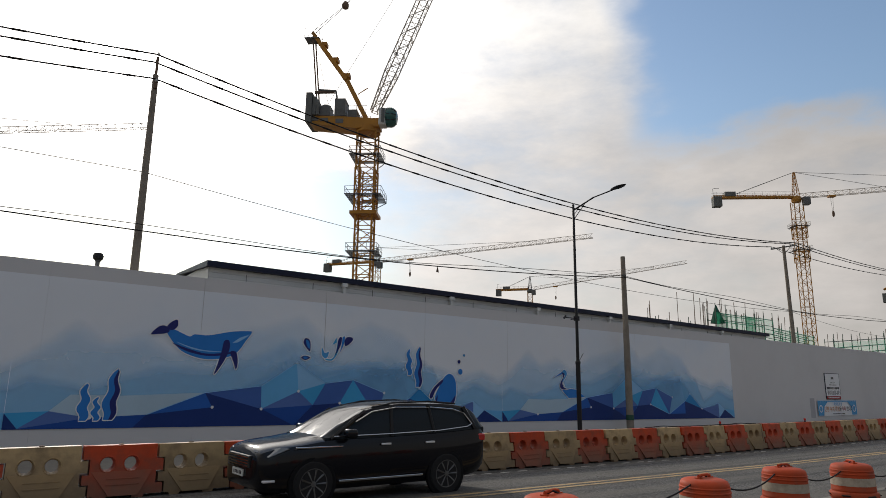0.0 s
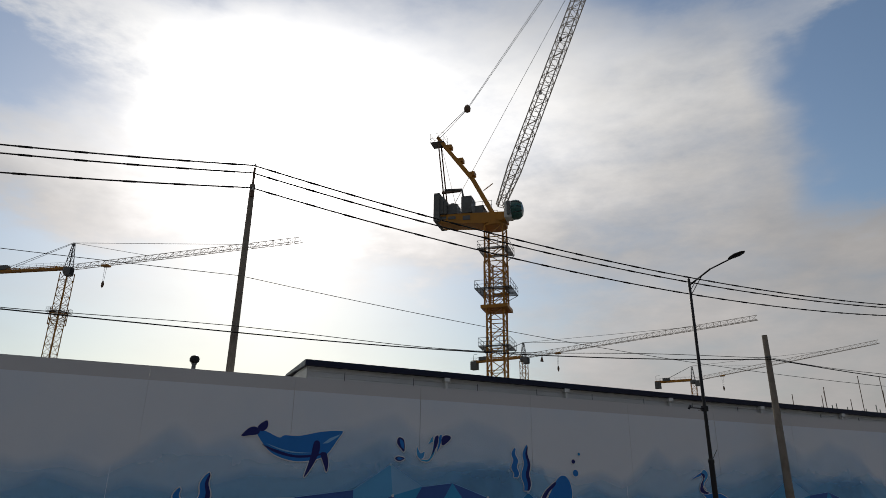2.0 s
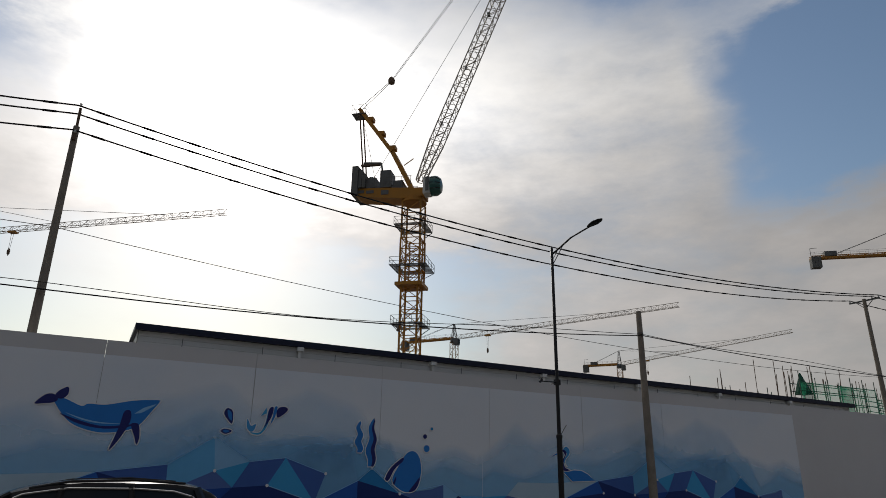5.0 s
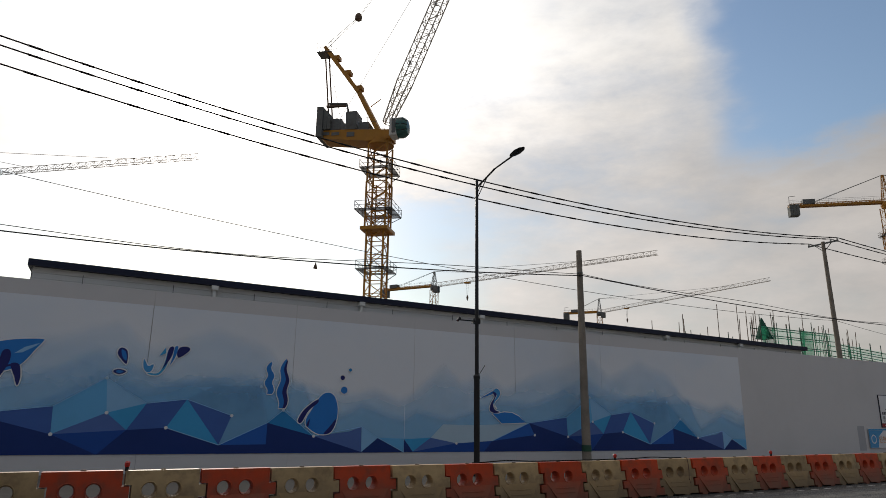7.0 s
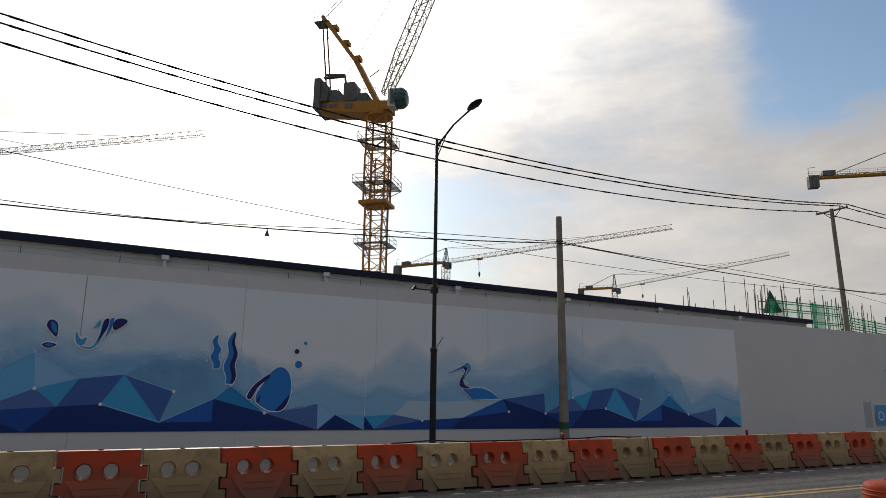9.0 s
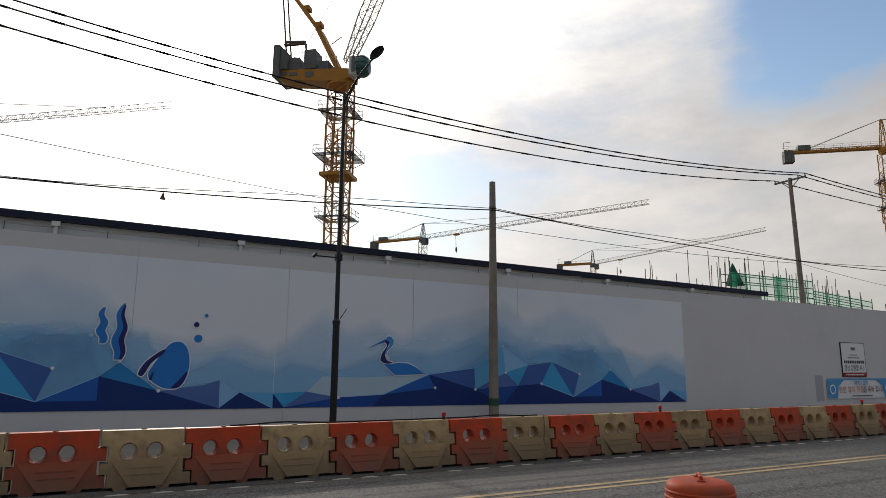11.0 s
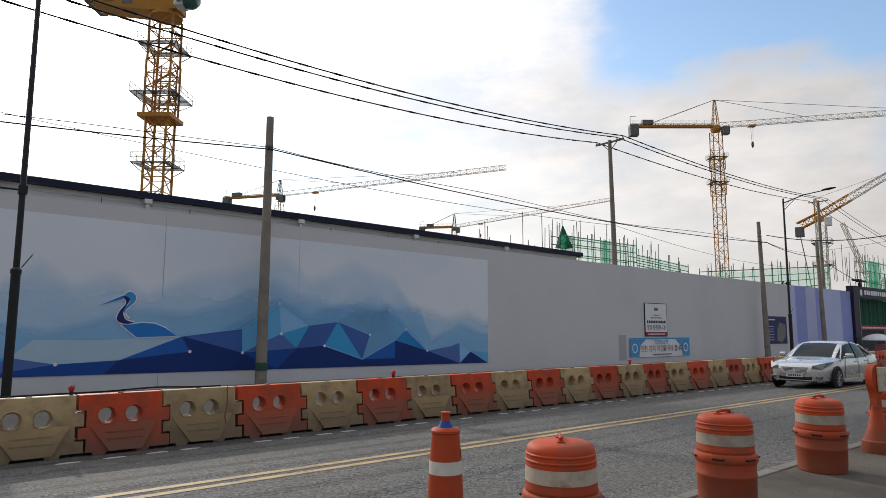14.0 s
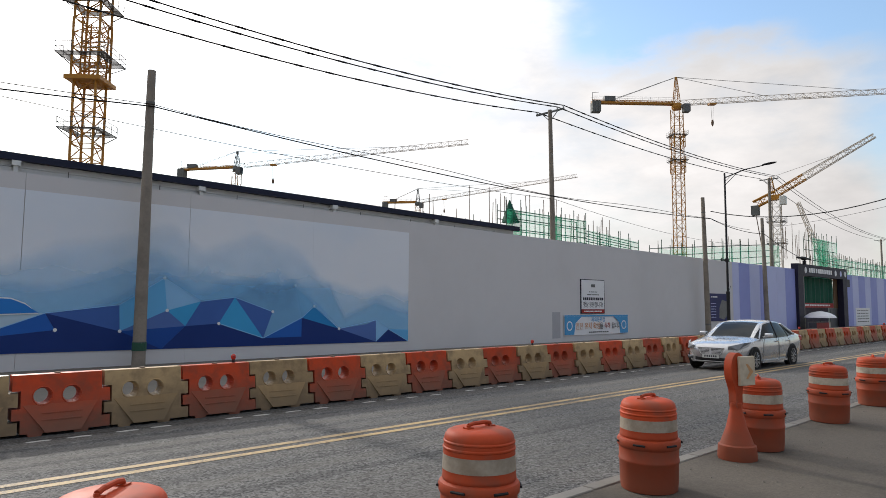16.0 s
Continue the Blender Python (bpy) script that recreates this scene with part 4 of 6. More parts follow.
part("red_sign", bm_box(70.0, 79.8, WALL_Y + 0.4, WALL_Y + 0.45, 1.95, 2.4), INKRED, gate, "red warning strip")
bars(gate, 71.6, 78.8, 2.18, 0.15, WALL_Y + 0.399, PAPER, 16, 41)
part("door_leaf", bm_box(79.9, 82.1, WALL_Y + 0.35, WALL_Y + 0.42, 1.9, 4.9), BROWN, gate, "brown panel")
part("lower_leaf", bm_box(79.0, 82.1, WALL_Y + 0.45, WALL_Y + 0.5, -0.05, 1.88), STEEL, gate)
part("back_panel", bm_box(69.6, 79.0, WALL_Y + 0.7, WALL_Y + 0.75, -0.05, 1.94), GATE, gate, "dark panel under the curtain")
part("frame_rail", bm_box(69.6, 69.95, WALL_Y - 0.2, WALL_Y + 0.2, -0.05, 4.9), STEEL, gate)
part("number_sign", bm_box(82.3, 83.6, WALL_Y - 0.12, WALL_Y - 0.04, 4.15, 4.95), INKBLACK, gate)
umbrella = thing("parasol", "white parasol over a small stand at the gate", "parasol", at=pose(69.4, WALL_Y - 1.6, 0))
bm = bmesh.new()
lathe(bm, [(1.3, 1.05), (1.2, 1.22), (0.8, 1.48), (0.3, 1.6), (0.02, 1.64)], 16)
part("canopy", bm, PAPER, umbrella)
bm = bmesh.new()
tube(bm, (0, 0, 0), (0, 0, 1.6), 0.03)
part("pole", bm, STEEL, umbrella)
stand = thing("stall_table", "small dark table with a red side at the gate", "table", at=pose(69.7, WALL_Y - 1.3, 0))
part("top", bm_box(-1.6, 1.6, -0.4, 0.4, 0.62, 0.68), STEEL, stand)
part("front", bm_box(-1.6, 1.6, -0.42, -0.4, 0.0, 0.6), INKRED, stand, "red cloth front")
for x in (-1.5, 1.5):
    part("leg", bm_box(x - 0.03, x + 0.03, 0.3, 0.36, 0.0, 0.62), STEEL, stand)

# ---- water-filled barriers along the far kerb ----
PITCH, BAR_X, BAR_Y = 1.243, 6.24, 12.42


def barrier_body(material):
    """Moulded slab with interlocking end fingers and two round openings through it."""
    L, H = PITCH, 0.9
    right = [(L - 0.02, H), (L - 0.02, 0.64), (L + 0.1, 0.64), (L + 0.1, 0.44), (L - 0.02, 0.44), (L - 0.02, 0.22), (L + 0.1, 0.22), (L + 0.1, 0.05)]
    left = [(0.13, 0.05), (0.13, 0.25), (0.02, 0.25), (0.02, 0.41), (0.13, 0.41), (0.13, 0.67), (0.02, 0.67), (0.02, H)]
    base = [(L - 0.2, 0.05), (L - 0.22, 0.0), (0.85, 0.0), (0.83, 0.04), (0.42, 0.04), (0.4, 0.0), (0.24, 0.0), (0.22, 0.05)]
    outline = right + base + left
    holes = [[(cx + 0.125 * math.cos(a), 0.58 + 0.128 * math.sin(a)) for a in [2 * math.pi * k / 18 for k in range(18)]] for cx in (0.41, 0.8)]
    bm = bmesh.new()

    def half(z):
        return 0.2 - 0.1 * min(1.0, z / 0.9)

    for sign in (-1, 1):
        edges = []
        for loop in [outline] + holes:
            v = [bm.verts.new((x, sign * half(z), z)) for x, z in loop]
            edges += [bm.edges.new((v[k], v[(k + 1) % len(v)])) for k in range(len(v))]
        bmesh.ops.triangle_fill(bm, edges=edges, use_beauty=True)
    verts = list(bm.verts)
    n = len(verts) // 2
    start = 0
    for loop in [outline] + holes:
        m = len(loop)
        rows = [verts[start:start + m], verts[n + start:n + start + m]]
        if loop is not outline:
            cx = sum(p[0] for p in loop) / m
            throat = [(cx + (x - cx) * 0.84, 0.58 + (z - 0.58) * 0.84) for x, z in loop]
            rows[1:1] = [[bm.verts.new((x, y, z)) for x, z in throat] for y in (-0.045, 0.045)]
        for front, back in zip(rows, rows[1:]):
            for k in range(m):
                j = (k + 1) % m
                bm.faces.new((front[k], front[j], back[j], back[k]))
        start += m
    # rims round the openings
    for loop in holes:
        cx = sum(p[0] for p in loop) / len(loop)
        out = [(cx + (x - cx) * 1.14, 0.58 + (z - 0.58) * 1.14) for x, z in loop]
        for sign in (-1, 1):
            a = [bm.verts.new((x, sign * (half(z) + 0.001), z)) for x, z in out]
            b = [bm.verts.new((cx + (x - cx) * 1.08, sign * (half(z) + 0.01), 0.58 + (z - 0.58) * 1.08)) for x, z in loop]
            c = [bm.verts.new((x, sign * (half(z) - 0.01), z)) for x, z in loop]
            for k in range(len(loop)):
                j = (k + 1) % len(loop)
                bm.faces.new((a[k], a[j], b[j], b[k]))
                bm.faces.new((b[k], b[j], c[j], c[k]))
    return mesh_of("body", bm, material)


def barrier_skirt(sign, material):
    bm = bmesh.new()
    pts = [(0.15, 0.46), (1.17, 0.46), (0.93, 0.05), (0.45, 0.05)]
    at = lambda z: 0.2 - 0.1 * z / 0.9
    a = [bm.verts.new((x, sign * (at(z) + 0.001), z)) for x, z in pts]
    b = [bm.verts.new((0.66 + (x - 0.66) * 0.985, sign * (at(z) + (0.003 if z > 0.3 else 0.045)), z)) for x, z in pts]
    bm.faces.new(b)
    for k in range(4):
        bm.faces.new((a[k], a[(k + 1) % 4], b[(k + 1) % 4], b[k]))
    for z, out in ((0.32, 0.017), (0.22, 0.028)):
        y0, y1 = sorted((sign * (at(z) + out - 0.01), sign * (at(z) + out + 0.007)))
        box(bm, 0.4, 0.94, y0, y1, z, z + 0.018)
    return mesh_of("skirt", bm, material)


def barrier_cap():
    bm = bmesh.new()
    lathe(bm, [(0.045, 0.9), (0.045, 0.915), (0.035, 0.92)], 10)
    return mesh_of("filler_cap", bm, GRIME)


bodies = [barrier_body(RED), barrier_body(CREAM)]
skirts, cap = [[barrier_skirt(s, m) for s in (-1, 1)] for m in (REDGRIME, CREAMGRIME)], barrier_cap()
rnd = random.Random(4)
for k in range(-24, 78):
    x = BAR_X + PITCH * k
    ob = thing("water_barrier", ("dirty red" if k % 2 == 0 else "dirty cream") + " plastic water-filled road barrier interlocked in a row", "barrier", "barriers along the road",
               at=pose(x, BAR_Y + 0.1 + rnd.uniform(-0.03, 0.03), street(x, 12.4), 0, 0, rnd.uniform(-1.3, 1.3)))
    part("body", bodies[k % 2], None, ob)
    part("skirt", skirts[k % 2][0], None, ob, "mud-stained lower panel")
    part("skirt", skirts[k % 2][1], None, ob)
    part("filler_cap", cap, None, ob, at=pose(0.62, 0, 0))

# small red warning lamps on a few barriers, with their cable
for x in (-7.4, 3.68, 9.7, 18.2, 37.8, 52.0):
    lamp = thing("warning_lamp", "small red warning lamp on top of a road barrier", "warning lamp", "lamps on the barriers", at=pose(x, BAR_Y + 0.1, street(x, 12.4) + 0.9))
    bm = bmesh.new()
    lathe(bm, [(0.03, -0.01), (0.03, 0.06)], 10)
    part("stem", bm, BLACK, lamp)
    bm = bmesh.new()
    lathe(bm, [(0.034, 0.06), (0.044, 0.09), (0.044, 0.13), (0.022, 0.155)], 12)
    part("lens", bm, REDLAMP, lamp)
curve_tube("lamp_cable", [(x, BAR_Y + 0.1 + 0.03 * math.sin(x * 2.1), street(x, 12.4) + 0.925 + 0.03 * max(0, math.sin(x * 1.4 + 1)) ** 4) for x in [-0.5 + 0.1 * k for k in range(66)]], 0.014, CABLE, None, "thin black lamp cable lying along the barrier tops", "cable")

curve_tube("lamp_cable", [(6.1, 12.5, 0.93), (6.08, 12.41, 0.93), (6.06, 12.36, 0.85), (6.05, 12.33, 0.6), (6.0, 12.3, 0.42), (6.03, 12.28, 0.3)], 0.01, RUST, None, "mud-stained cable hanging over the face of a barrier", "cable")

# ---- drums, cone and keep-right marker along the near kerb ----
drum = thing("traffic_drum", "orange plastic traffic drum with a scuffed reflective band", "traffic drum", "drums along the kerb", at=pose(0, -200, 0))


def drum_shell(profile, material, name, label=""):
    bm = bmesh.new()
    lathe(bm, profile, 28)
    return part(name, bm, material, drum, label, shade=True)


drum_shell([(0.27, 0.0), (0.29, 0.01), (0.3, 0.1), (0.305, 0.3), (0.312, 0.31), (0.312, 0.33), (0.306, 0.34), (0.308, 0.45), (0.322, 0.465), (0.327, 0.49), (0.327, 0.525), (0.318, 0.545), (0.29, 0.56)], ORANGE, "lower_shell")
drum_shell([(0.29, 0.556), (0.297, 0.57), (0.299, 0.585), (0.294, 0.6), (0.294, 0.65)], ORANGE, "waist")
drum_shell([(0.286, 0.64), (0.296, 0.645), (0.291, 0.762), (0.28, 0.766)], BAND, "band", "worn reflective band")
drum_shell([(0.28, 0.758), (0.291, 0.764), (0.289, 0.8), (0.295, 0.808), (0.295, 0.818), (0.287, 0.826), (0.285, 0.852), (0.291, 0.86), (0.29, 0.868), (0.282, 0.876), (0.281, 0.89), (0.276, 0.912), (0.258, 0.937), (0.225, 0.953), (0.15, 0.964), (0.02, 0.97)], ORANGE, "lid")
bm = bmesh.new()
pts = [(-0.12, 0.0, 0.94), (-0.115, 0.0, 0.99), (-0.06, 0.0, 1.0), (0.06, 0.0, 1.0), (0.115, 0.0, 0.99), (0.12, 0.0, 0.94)]
for a, b in zip(pts, pts[1:]):
    tube(bm, a, b, 0.017, 8)
for x in (-0.118, 0.118):
    box(bm, x - 0.03, x + 0.03, -0.032, 0.032, 0.94, 0.975)
part("handle", bm, ORANGE, drum, shade=True)
for k in range(6):
    bm = bmesh.new()
    a = 2 * math.pi * (k + 0.3) / 6
    t = Vector((-math.sin(a), math.cos(a), 0))
    c = Vector((0.33 * math.cos(a), 0.33 * math.sin(a), 0.51))
    tube(bm, c - 0.06 * t, c + 0.06 * t, 0.012, 6)
    part("latch_slot", bm, TRIM, drum)
DRUMS = ((-16.2, 3.2), (-13.86, 3.24), (-11.64, 3.26), (-9.8, 3.38), (-8.4, 3.2), (-7.3, 2.95), (1.36, 4.2), (5.3, 4.26), (7.68, 4.27), (9.94, 4.28), (12.5, 4.3), (15.18, 4.38), (17.6, 4.4), (19.4, 4.42), (22.2, 4.45))
for k, (x, y) in enumerate(DRUMS):
    m = pose(x, y, street(x, y), rnd.uniform(-0.8, 0.8), rnd.uniform(-0.8, 0.8), 20 + rnd.uniform(-35, 35)) @ Matrix.Diagonal((0.87, 0.87, 0.85, 1))
    if k == 0:
        drum.matrix_world = m
    else:
        copy_thing(drum, m @ Matrix.Diagonal((1 / 0.87, 1 / 0.87, 1 / 0.85, 1)))
for a, b in zip(DRUMS[:6], DRUMS[1:6]):
    p, q = ((x, y, street(x, y) + 0.85) for x, y in (a, b))
    curve_tube("drum_rope", hang(p, q, 0.22, 16), 0.009, CABLE, None, "slack black cable strung between the traffic drums", "cable")

cone = thing("traffic_cone", "tall orange traffic cone with a white band and blue-taped tip", "traffic cone", at=pose(4.11, 4.14, street(4, 4.2)) @ Matrix.Diagonal((0.9, 0.9, 1.06, 1)))
bm = bmesh.new()
box(bm, -0.2, 0.2, -0.2, 0.2, 0.0, 0.04)
part("base", bm, ORANGE, cone)
bm = bmesh.new()
lathe(bm, [(0.155, 0.04), (0.145, 0.2), (0.133, 0.36)], 24)
part("lower_cone", bm, ORANGE, cone, shade=True)
bm = bmesh.new()
lathe(bm, [(0.1345, 0.36), (0.1265, 0.47)], 24)
part("lower_band", bm, WHITE, cone, "white reflective band", shade=True)
bm = bmesh.new()
lathe(bm, [(0.126, 0.47), (0.109, 0.725)], 24)
part("middle_cone", bm, ORANGE, cone, shade=True)
bm = bmesh.new()
lathe(bm, [(0.1105, 0.725), (0.106, 0.795)], 24)
part("band", bm, WHITE, cone, "white reflective band", shade=True)
bm = bmesh.new()
lathe(bm, [(0.105, 0.795), (0.092, 0.94), (0.098, 0.945), (0.097, 0.957), (0.085, 0.968), (0.05, 0.974)], 24)
part("upper_cone", bm, ORANGE, cone, shade=True)
bm = bmesh.new()
lathe(bm, [(0.056, 0.968), (0.04, 0.99), (0.031, 1.01)], 20)
part("tape", bm, BLUE, cone, "blue tape", shade=True)
bm = bmesh.new()
lathe(bm, [(0.028, 1.0), (0.028, 1.045), (0.033, 1.047), (0.033, 1.056), (0.02, 1.06)], 16)
part("tip", bm, ORANGE, cone, shade=True)
# no opening is cut: a flush disc carries the hole's shade as dark colour
bm = bmesh.new()
tube(bm, (0.055, -0.048, 0.83), (0.0765, -0.0675, 0.834), 0.028, 14)
part("grip_hole", bm, mat("hole_shade", (0.12, 0.02, 0.01), 0.8, vary=0.2), cone, "dark round disc coloured as the shade in a grip hole")

marker = thing("keep_right_marker", "orange plastic paddle marker with a worn white square sign", "traffic marker", at=pose(11.75, 4.25, street(11, 4.2), 0, 0, -14) @ Matrix.Diagonal((0.88, 0.88, 0.95, 1)))
bm = bmesh.new()
lathe(bm, [(0.23, 0.0), (0.235, 0.02), (0.225, 0.16), (0.2, 0.175), (0.125, 0.36), (0.08, 0.54), (0.068, 0.6), (0.072, 0.61), (0.07, 0.64), (0.05, 0.645)], 26)
part("base", bm, ORANGE, marker, shade=True)
bm = bmesh.new()
outline = smooth_line([(-0.05, 0.58), (-0.065, 0.78), (-0.125, 0.93), (-0.135, 1.07), (-0.09, 1.18), (0.0, 1.22), (0.09, 1.18), (0.135, 1.07), (0.125, 0.93), (0.065, 0.78), (0.05, 0.58)], 4)
front = [bm.verts.new((x, -0.055, z)) for x, z in outline]
back = [bm.verts.new((x, 0.055, z)) for x, z in outline]
bm.faces.new(front)
bm.faces.new(back[::-1])
for k in range(len(outline)):
    j = (k + 1) % len(outline)
    bm.faces.new((front[k], back[k], back[j], front[j]))
part("paddle", bm, ORANGE, marker, shade=True)
part("sign_plate", bevelled(-0.03, 0.26, -0.1, -0.06, 0.84, 1.18, r=0.01), mat("weathered_sign", (0.58, 0.5, 0.38), 0.5, grain=14, vary=0.15, dirt=(0.4, 0.32, 0.22), dirt_at=6, dirt_amount=0.6), marker, "weathered beige square sign")
bm = bmesh.new()
plate(bm, [(0.08, 0.92), (0.12, 0.92), (0.22, 1.0), (0.12, 1.09), (0.08, 1.09), (0.15, 1.0)], -0.1005, 0.002)
part("arrow", bm, mat("faded_orange", (0.55, 0.3, 0.14), 0.6, vary=0.15), marker, "faded orange arrow")

# ---- poles and lamps ----
def bare_pole(x, y, top, r0, r1, label, lean=0.0):
    ob = thing("utility_pole", label, "pole", "bare poles by the hoarding", at=pose(x, y, 0, 0, lean, 0))
    bm = bmesh.new()
    lathe(bm, [(r0, -0.05), (r0, 0.0), (r1, top), (r1 * 0.6, top + 0.01)], 16)
    part("shaft", bm, POLE, ob, shade=True)
    for z in (0.72, top - 1.1):
        bm = bmesh.new()
        r = r0 + (r1 - r0) * z / top + 0.012
        lathe(bm, [(r - 0.02, z), (r, z), (r, z + 0.06), (r - 0.02, z + 0.06)], 16)
        part("strap", bm, STEEL, ob)
    return ob


P2 = bare_pole(11.22, 22.4, 9.4, 0.2, 0.125, "weathered grey concrete pole in front of the hoarding")
P3 = bare_pole(49.3, 22.4, 9.7, 0.2, 0.125, "weathered grey concrete pole at the end of the white hoarding", -2.2)
P4 = bare_pole(59.6, 22.4, 9.2, 0.2, 0.12, "weathered grey concrete pole before the striped hoarding", -2.4)
bm = bmesh.new()
lathe(bm, [(0.2, 0.5), (0.215, 0.5), (0.21, 0.76), (0.19, 0.76)], 14)
part("wrap", bm, mat("green_wrap", (0.03, 0.09, 0.06), 0.6, vary=0.3), P2, "green tape wrap")

STREET_LAMP = thing("street_lamp", "slim black steel street lamp with a single angled arm", "street lamp", "street lamps", at=pose(3.57, 18.95, 0))
bm = bmesh.new()
lathe(bm, [(0.16, 0.0), (0.16, 0.06), (0.1, 0.07), (0.1, 3.15), (0.115, 3.15), (0.115, 3.25), (0.07, 3.3), (0.055, 10.3), (0.03, 10.34)], 14)
part("shaft", bm, BLACK, STREET_LAMP, shade=True)
bm = bmesh.new()
tube(bm, (0, 0, 10.05), (0, -1.2, 10.38), 0.035, 8)
tube(bm, (0, -1.2, 10.38), (0, -2.3, 10.47), 0.03, 8)
part("arm", bm, BLACK, STREET_LAMP)
bm = bmesh.new()
tube(bm, (0, 0, 9.6), (0, -0.75, 10.26), 0.018, 6)
tube(bm, (0, 0, 9.8), (0, -0.4, 10.15), 0.014, 6)
part("brace", bm, BLACK, STREET_LAMP)
bm = bmesh.new()
ring = []
for y, w, h in ((-2.2, 0.05, 0.05), (-2.35, 0.12, 0.09), (-2.6, 0.16, 0.11), (-2.85, 0.12, 0.08), (-2.98, 0.03, 0.03)):
    ring.append([bm.verts.new((w * math.cos(a), y, 10.5 - 0.06 * (y + 2.2) + h * 0.6 * math.sin(a))) for a in [2 * math.pi * k / 10 for k in range(10)]])
for a, b in zip(ring, ring[1:]):
    for k in range(10):
        bm.faces.new((a[k], a[(k + 1) % 10], b[(k + 1) % 10], b[k]))
bm.faces.new(ring[0])
bm.faces.new(ring[-1])
part("lamp_head", bm, BLACK, STREET_LAMP, shade=True)
bm = bmesh.new()
tube(bm, (-0.75, 0, 5.12), (0.1, 0, 5.12), 0.022, 6)
tube(bm, (-0.78, 0, 5.08), (-0.68, 0, 5.2), 0.05, 6)
tube(bm, (0, 0.04, 5.1), (0, 0.35, 5.1), 0.02, 6)
box(bm, -0.09, 0.09, -0.09, 0.09, 5.02, 5.22)
part("banner_arm", bm, BLACK, STREET_LAMP)
bm = bmesh.new()
tube(bm, (0.1, 0, 3.3), (0.3, -0.05, 3.62), 0.012, 6)
part("twig_bracket", bm, BLACK, STREET_LAMP)
copy_thing(STREET_LAMP, pose(42.75, 18.05, -0.4))


def line_pole(x, y, top, arm, label, lean=0.0, r=0.25):
    ob = thing("power_pole", label, "pole", "power poles behind the hoarding", at=pose(x, y, 0, 0, lean, 0))
    bm = bmesh.new()
    lathe(bm, [(r, -0.05), (r, 0.0), (r * 0.58, top), (r * 0.4, top + 0.01)], 16)
    part("shaft", bm, POLE, ob, shade=True)
    if arm:
        bm = bmesh.new()
        box(bm, -0.05, 0.05, -1.05, 1.05, top - 0.18, top - 0.08)
        part("cross_arm", bm, STEEL, ob)
        bm = bmesh.new()
        tube(bm, (0, -0.6, top - 0.15), (0, 0, top - 0.7), 0.025)
        tube(bm, (0, 0.6, top - 0.15), (0, 0, top - 0.7), 0.025)
        part("brace", bm, STEEL, ob)
        spots = (-1.0, -0.55, 1.0)
        z0 = top - 0.08
        for dy in spots:
            bm = bmesh.new()
            lathe(bm, [(0.03, z0), (0.06, z0 + 0.04), (0.035, z0 + 0.08), (0.055, z0 + 0.12), (0.03, z0 + 0.18)], 10, centre=(0, dy, 0))
            part("insulator", bm, CABIN, ob)
    else:
        bm = bmesh.new()
        tube(bm, (0, 0, top - 0.4), (0, -0.02, top + 0.75), 0.05)
        box(bm, -0.06, 0.06, -0.2, 0.2, top - 0.6, top - 0.25)
        part("top_bracket", bm, RUST, ob)
        for dy, z in ((-0.14, top + 0.75), (0.12, top + 0.55), (-0.2, top - 0.35)):
            bm = bmesh.new()
            lathe(bm, [(0.03, z), (0.06, z + 0.04), (0.035, z + 0.08), (0.05, z + 0.12)], 10, centre=(0, dy, 0))
            part("insulator", bm, CABIN, ob)
    return ob


line_pole(-13.53, 24.2, 13.6, False, "tall concrete power pole with a single top bracket", 0.0, 0.18)
line_pole(35.7, 25.3, 13.83, True, "tall concrete power pole with a steel cross arm", -1.4, 0.2)
line_pole(83.7, 31.0, 17.05, True, "far concrete power pole with a steel cross arm")
line_pole(-66.0, 23.5, 13.6, True, "concrete power pole with a steel cross arm further up the street")
line_pole(150.0, 36.0, 15.0, True, "distant concrete power pole with a steel cross arm")

WIRES = (((-66, 23.4, 14.2), (-13.6, 24.05, 14.38), (35.4, 24.3, 13.9), (83.7, 30.0, 17.15), (150, 35.0, 15.1)),
         ((-66, 23.4, 13.9), (-13.6, 24.3, 14.16), (35.4, 24.75, 13.9), (83.7, 30.5, 17.15), (150, 35.5, 15.1)),
         ((-66, 24.5, 13.2), (-13.6, 24.0, 13.36), (35.4, 26.3, 13.9), (83.7, 32.0, 17.15), (150, 37.0, 15.1)))
SAGS = (1.8, 1.62, 0.55, 1.2)
bm = bmesh.new()
lathe(bm, [(0.02, -0.26), (0.043, -0.2), (0.043, 0.2), (0.02, 0.26)], 8, axis="x")
sleeve = mesh_of("wire_sleeve", bm, CABLE)
for wire in WIRES:
    pts = []
    for (p, q), sag in zip(zip(wire, wire[1:]), SAGS):
        pts += hang(p, q, sag, 30)[:-1]
    pts.append(Vector(wire[-1]))
    line = curve_tube("power_line", pts, 0.031, CABLE, None, "black power conductor with clamped sleeves strung between the poles", "cable")
    for p, q in zip(pts[14:], pts[15:88]):
        way = (q - p).normalized()
        part("wire_sleeve", sleeve, None, line, at=Matrix.Translation(p.lerp(q, 0.5)) @ Vector((1, 0, 0)).rotation_difference(way).to_matrix().to_4x4())
LOW = (((-66, 23.0, 8.5), (-13.6, 23.9, 7.45), (11.25, 22.25, 8.2), (49.9, 22.3, 8.25), (59.3, 22.3, 7.9), (68.0, 22.55, 6.42), (95.0, 22.55, 6.3)), (0.25, 0.33, 0.5, 0.25, 0.12, 0.15), 0.024)
pts = []
for (p, q), sag in zip(zip(LOW[0], LOW[0][1:]), LOW[1]):
    pts += hang(p, q, sag, 24)[:-1]
pts.append(Vector(LOW[0][-1]))
